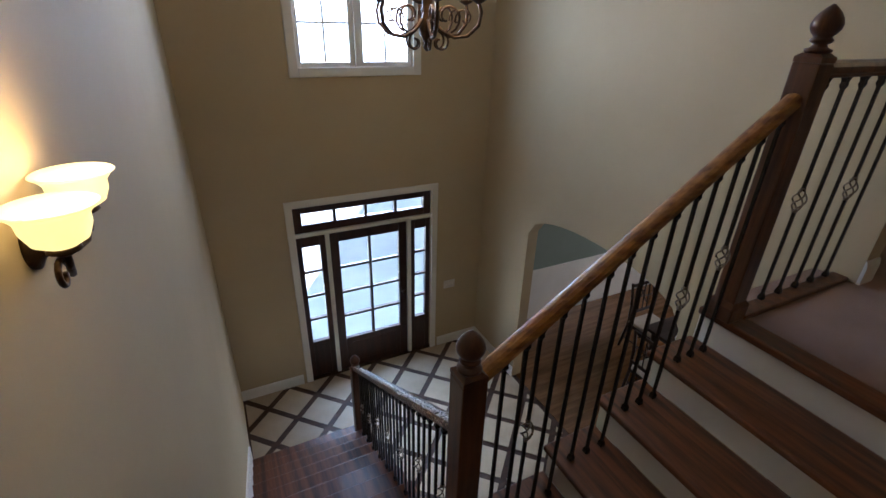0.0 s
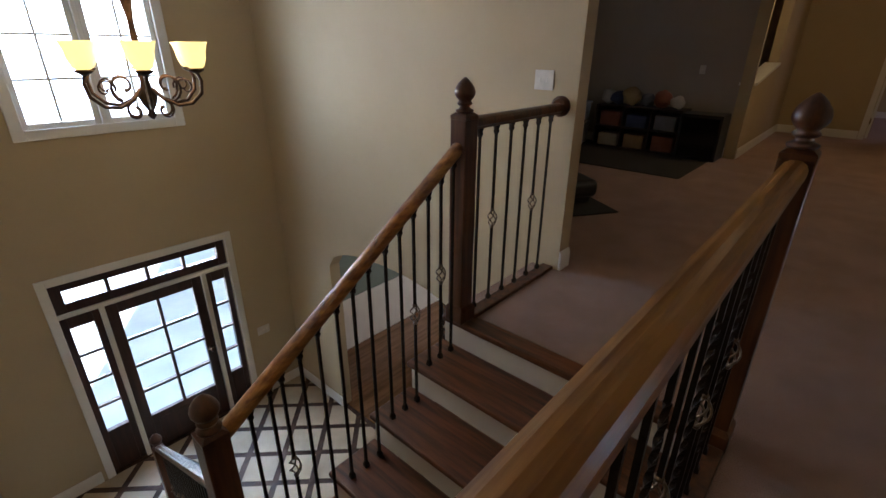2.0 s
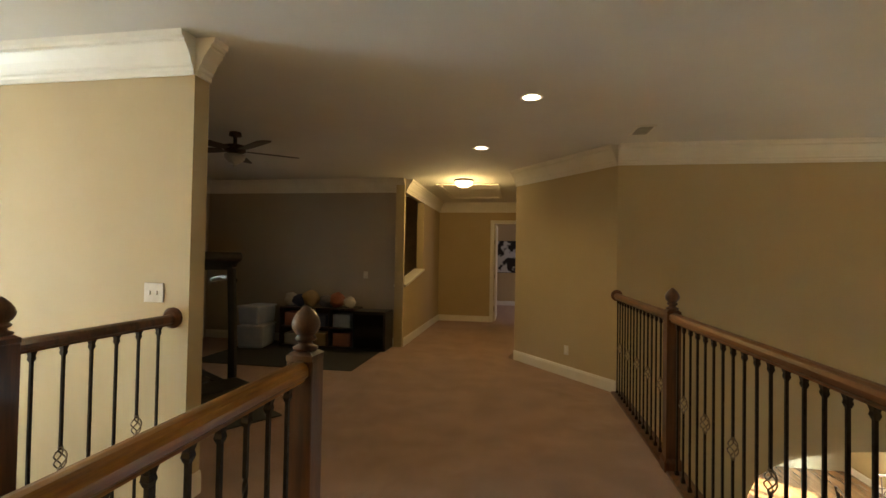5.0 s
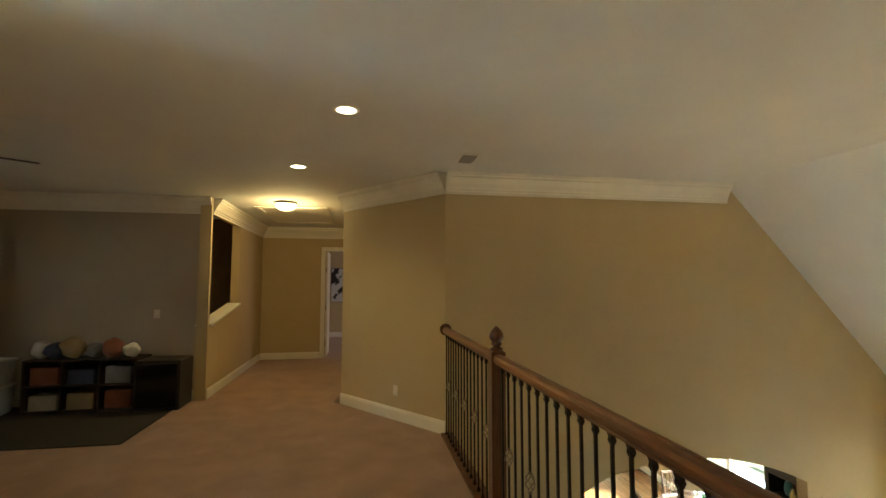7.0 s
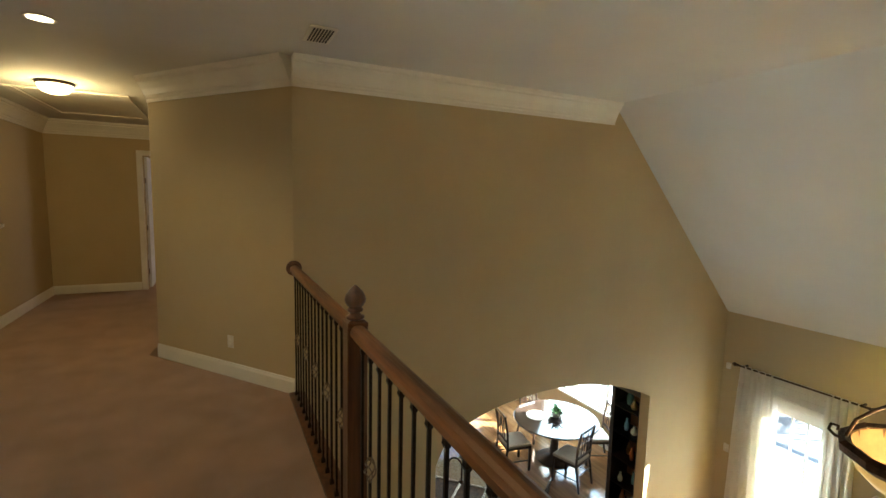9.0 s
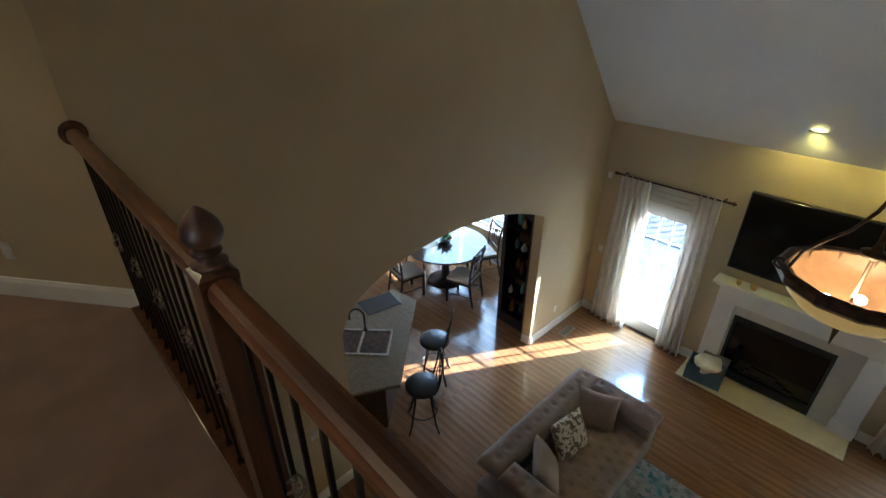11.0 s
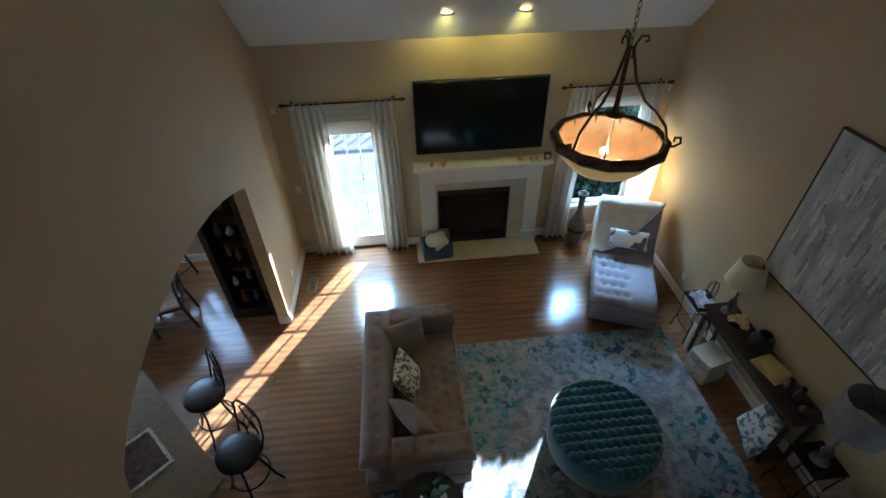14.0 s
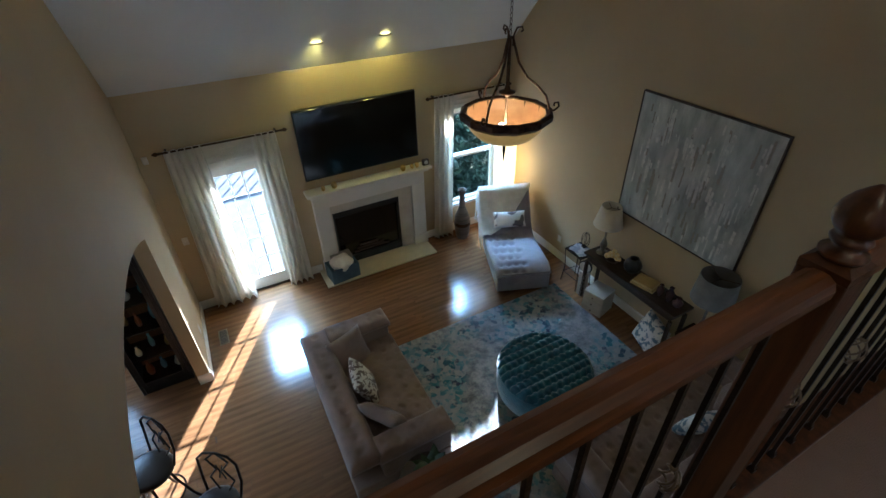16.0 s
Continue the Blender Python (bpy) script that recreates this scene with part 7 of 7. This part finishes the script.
def shrub(place, size, n, seed, name="shrub", label="dense green shrub of small leaves outside the window"):
    r = random.Random(seed)
    verts, faces = [], []
    for k in range(n):
        a0, q0, h0 = r.uniform(0, 6.283), r.random() ** 0.5, r.random()
        q0 *= 1.0 - 0.55 * h0 ** 3 + 0.25 * noise.noise(Vector((a0, h0 * 5, seed)))
        p = Vector((q0 * math.cos(a0), q0 * math.sin(a0), h0 * 1.15))
        if p.z < 0.02:
            p.z = abs(p.z) + 0.02
        c = Vector((p.x * size[0], p.y * size[1], p.z * size[2]))
        a = Vector((r.uniform(-1, 1), r.uniform(-1, 1), r.uniform(-1, 1))).normalized() * r.uniform(0.04, 0.09)
        b = a.orthogonal().normalized() * a.length * 0.5
        i = len(verts)
        verts += [c - a, c + b, c + a, c - b]
        faces.append((i, i + 1, i + 2, i + 3))
    me = bpy.data.meshes.new(name)
    me.from_pydata(verts, [], faces)
    me.materials.append(M_HEDGE)
    ob = new(name, me)
    ob.matrix_basis = pose(*place)
    return tagged(ob, label, "shrub", kind="stuff")


shrub((2.5, -8.6, F - 0.2), (0.95, 0.35, 2.38), 11000, 1)
shrub((4.1, -9.4, F - 0.2), (0.8, 0.5, 1.6), 4200, 2)
shrub((3.4, -8.15, F - 0.2), (0.75, 0.3, 1.45), 6000, 8)
shrub((2.9, -9.8, F - 0.2), (1.0, 0.5, 1.8), 4200, 5)
shrub((1.2, -9.3, F - 0.2), (0.9, 0.5, 1.7), 3600, 6)
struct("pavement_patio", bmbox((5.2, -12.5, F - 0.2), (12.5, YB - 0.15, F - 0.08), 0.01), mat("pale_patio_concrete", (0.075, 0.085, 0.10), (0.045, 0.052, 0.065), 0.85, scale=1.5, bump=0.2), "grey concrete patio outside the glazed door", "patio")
fnc = thing("patio_railing", (0, 0, 0), label="white railing round the patio", category="railing")
for i in range(26):
    if i == 0:
        f0 = part("baluster", bmbox((-0.015, -0.015, 0), (0.015, 0.015, 0.9)), M_TRIM, fnc)
        f0.matrix_basis = pose(5.3, -12.4, F - 0.08)
    else:
        again(f0, fnc, pose(5.3 + 0.28 * i, -12.4, F - 0.08))
part("top_rail", bmbox((5.25, -12.44, F + 0.82), (12.35, -12.36, F + 0.87), 0.005), M_TRIM, fnc)


def tree(place, h, seed, name="tree"):
    r = random.Random(seed)
    e = thing(name, place, 0, "bare winter tree with spreading limbs", "tree", "garden trees")
    bm = bmesh.new()
    tube(bm, [(0, 0, 0), (0.05, 0.03, h * 0.3), (-0.04, 0.0, h * 0.65), (0.05, 0.05, h)], 0.12, 8, 0.03)
    part("trunk", bm, mat("grey_bark", (0.10, 0.085, 0.075), (0.06, 0.05, 0.045), 0.9, scale=12, bump=0.6), e, "", True)
    bm = bmesh.new()
    for k in range(26):
        z = h * r.uniform(0.3, 0.95)
        a, L = r.uniform(0, 6.28), h * r.uniform(0.15, 0.35)
        p0 = Vector((0, 0, z))
        p1 = p0 + Vector((math.cos(a) * L * 0.5, math.sin(a) * L * 0.5, L * 0.25))
        p2 = p0 + Vector((math.cos(a + 0.3) * L, math.sin(a + 0.3) * L, L * 0.7))
        tube(bm, [p0, p1, p2], 0.03, 5, 0.006)
        for q in range(3):
            b = a + r.uniform(-1, 1)
            tube(bm, [p1, p1 + Vector((math.cos(b), math.sin(b), 0.6)) * L * 0.4], 0.012, 4, 0.003)
    part("limbs", bm, bpy.data.materials["grey_bark"], e, "", True)


tree((8.5, -16.5, F - 0.2), 5.5, 1)
tree((5.0, -19, F - 0.2), 6.5, 2)
tree((12.5, -17, F - 0.2), 6.0, 3)
# front side
struct("pavement_drive", bmbox((-6, YF + 0.15, F - 0.2), (14, 24, F - 0.17)), mat("bright_concrete_drive", (0.36, 0.40, 0.40), (0.30, 0.34, 0.34), 0.85, scale=1.0, bump=0.2), "pale concrete drive before the house", "drive")
# Added self-lit panel that stands in for the bright daylit distance.
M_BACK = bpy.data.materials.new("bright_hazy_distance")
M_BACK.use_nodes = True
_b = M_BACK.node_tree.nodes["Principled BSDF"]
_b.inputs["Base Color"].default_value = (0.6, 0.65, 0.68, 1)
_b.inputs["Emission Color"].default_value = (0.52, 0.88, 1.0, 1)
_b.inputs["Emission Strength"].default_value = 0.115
struct("backdrop_north", bmbox((-30, 26, F - 0.2), (40, 26.2, 12)), M_BACK, "glowing pale blue backdrop panel beyond the door", "backdrop")
hs_ = thing("neighbour_house", (2.5, 19, F - 0.17), 0, "blue-grey neighbour house across the street", "house")
M_SID = mat("blue_grey_siding", (0.15, 0.19, 0.22), (0.11, 0.14, 0.17), 0.7, stretch=(1, 1, 8))
part("wall", bmbox((-3, 0, 0), (6, 5, 2.9)), M_SID, hs_)
bm = bmesh.new()
strips(bm, "x", -3.3, 6.3, [(-0.4, 2.8, 2.95), (2.5, 4.3, 4.45), (5.4, 2.8, 2.95)])
part("roof", bm, mat("grey_shingle", (0.10, 0.11, 0.12), rough=0.9), hs_)
for x in (-1.8, 1.0, 3.8):
    w_ = part("window", bmbox((x, -0.03, 1.0), (x + 1.0, 0.02, 2.2), 0.01), M_TRIM, hs_)
    part("pane", bmbox((x + 0.08, -0.04, 1.08), (x + 0.92, -0.028, 2.12)), M_SCREEN, w_)

# ---------------- floors, piece by piece ----------------


def clip(poly, x0, x1, y0, y1):
    for ax, lim, sg in ((0, x0, 1), (0, x1, -1), (1, y0, 1), (1, y1, -1)):
        out = []
        for p, q in zip(poly, poly[1:] + poly[:1]):
            a, b = (p[ax] - lim) * sg, (q[ax] - lim) * sg
            if a >= 0:
                out.append(p)
            if a * b < 0:
                t = a / (a - b)
                out.append((p[0] + (q[0] - p[0]) * t, p[1] + (q[1] - p[1]) * t))
        poly = out
        if len(poly) < 3:
            return []
    return poly


YT = 0.4       # where tile gives way to boards
XT = XR + 0.06
tf = struct("floor_foyer", bmbox((XL, YT, F - 0.2), (XT, YF + 0.15, F - 0.004)), M_STRIP, "cream tiles laid diagonally between dark wood strips", "floor")
H, S = 0.277, 0.046
cache = None
for i in range(-2, 13):
    for j in range(-2, 19):
        if (i + j) % 2 == 0:
            continue
        cx, cy = 2.485 + H * (i - 3), 4.65 - H * (j - 2)
        r = H - S * 1.0
        poly = clip([(cx + r, cy), (cx, cy + r), (cx - r, cy), (cx, cy - r)], XL + 0.02, XT - 0.06, YT + 0.02, YF - 0.01)
        if len(poly) < 3:
            continue
        full = len(poly) == 4 and abs(max(p[0] for p in poly) - cx - r) < 1e-6 and abs(min(p[0] for p in poly) - cx + r) < 1e-6 and abs(max(p[1] for p in poly) - cy - r) < 1e-6 and abs(min(p[1] for p in poly) - cy + r) < 1e-6
        if full and cache is not None:
            again(cache, tf, pose(cx, cy, F))
            continue
        bm = bmesh.new()
        prism(bm, [(x - cx, y - cy) for x, y in poly], -0.004, 0.001)
        p = part("tile", bm, M_TILE, tf)
        p.matrix_basis = pose(cx, cy, F)
        if full:
            cache = p

wf_ = struct("floor_living", bmbox((XW - 0.1, YB - 0.15, F - 0.2), (XA + 0.07, YR - 0.2, F - 0.006)), M_FLOORGAP, "glossy oak strip floor in the living room", "floor")
rng = random.Random(5)
BW = 0.095
M_BOARD = wood("oak_strip_board", (0.25, 0.128, 0.055), (0.155, 0.077, 0.033), 0.13, "x", 1.6, 0.3, vary=0.06, bump=0.03)
boards = {}
y = YB
while y < YR - 0.25:
    x = XW - rng.uniform(0, 1.0)
    while x < XA + 0.07:
        L = rng.choice((0.9, 1.2, 1.5, 1.8))
        a, b = max(x, XW - 0.02), min(x + L, XA + 0.07)
        if b - a > 0.05:
            key = round(b - a, 3)
            if key not in boards:
                bm = bmesh.new()
                box(bm, (-(b - a) / 2 + 0.0005, -BW / 2 + 0.0005, -0.006), ((b - a) / 2 - 0.0005, BW / 2 - 0.0005, 0))
                boards[key] = part("board", bm, M_BOARD, wf_)
                boards[key].matrix_basis = pose((a + b) / 2, y + BW / 2, F)
            else:
                again(boards[key], wf_, pose((a + b) / 2, y + BW / 2, F))
        x += L
    y += BW
# boards of the rooms beyond, joined
M_BOARD_FAR = wood("oak_strip_board_far", (0.25, 0.128, 0.055), (0.155, 0.077, 0.033), 0.13, "x", 2.0, 0.3, bump=0.03)
nt = M_BOARD_FAR.node_tree
geo, hsv, mr = nt.nodes.new("ShaderNodeNewGeometry"), nt.nodes.new("ShaderNodeHueSaturation"), nt.nodes.new("ShaderNodeMapRange")
mr.inputs[3].default_value, mr.inputs[4].default_value = 0.94, 1.06
src = nt.nodes["Principled BSDF"].inputs["Base Color"].links[0].from_socket
nt.links.new(geo.outputs["Random Per Island"], mr.inputs[0])
nt.links.new(mr.outputs[0], hsv.inputs["Value"])
nt.links.new(src, hsv.inputs["Color"])
nt.links.new(hsv.outputs[0], nt.nodes["Principled BSDF"].inputs["Base Color"])
for nm, x0, x1, y0, y1 in (("floor_kitchen", XA + 0.07, 13.5, YB - 0.15, -1.0), ("floor_dining", XT, 9.0, -0.08, YF), ("floor_hall_lower", XL, XA + 0.07, YR - 0.2, YT)):
    if nm == "floor_dining":
        y0 = YT
    base = struct(nm, bmbox((x0, y0, F - 0.2), (x1, y1, F - 0.006)), M_FLOORGAP, "glossy oak strip floor", "floor")
    verts, faces = [], []
    y = y0
    while y < y1 - 0.01:
        x = x0 - rng.uniform(0, 1.0)
        while x < x1:
            L = rng.choice((0.9, 1.2, 1.5, 1.8))
            a, b, c, d = max(x, x0) + 0.0008, min(x + L, x1) - 0.0008, y + 0.0008, min(y + BW, y1) - 0.0008
            if b - a > 0.03:
                i = len(verts)
                verts += [(a, c, F - 0.006), (b, c, F - 0.006), (b, d, F - 0.006), (a, d, F - 0.006), (a, c, F), (b, c, F), (b, d, F), (a, d, F)]
                faces += [(i + 4, i + 5, i + 6, i + 7), (i, i + 1, i + 5, i + 4), (i + 1, i + 2, i + 6, i + 5), (i + 2, i + 3, i + 7, i + 6), (i + 3, i, i + 4, i + 7)]
            x += L
        y += BW
    me = bpy.data.meshes.new("boards")
    me.from_pydata(verts, [], faces)
    me.materials.append(M_BOARD_FAR)
    ob = new("boards", me)
    ob.parent = base
    tagged(ob, kind="stuff")
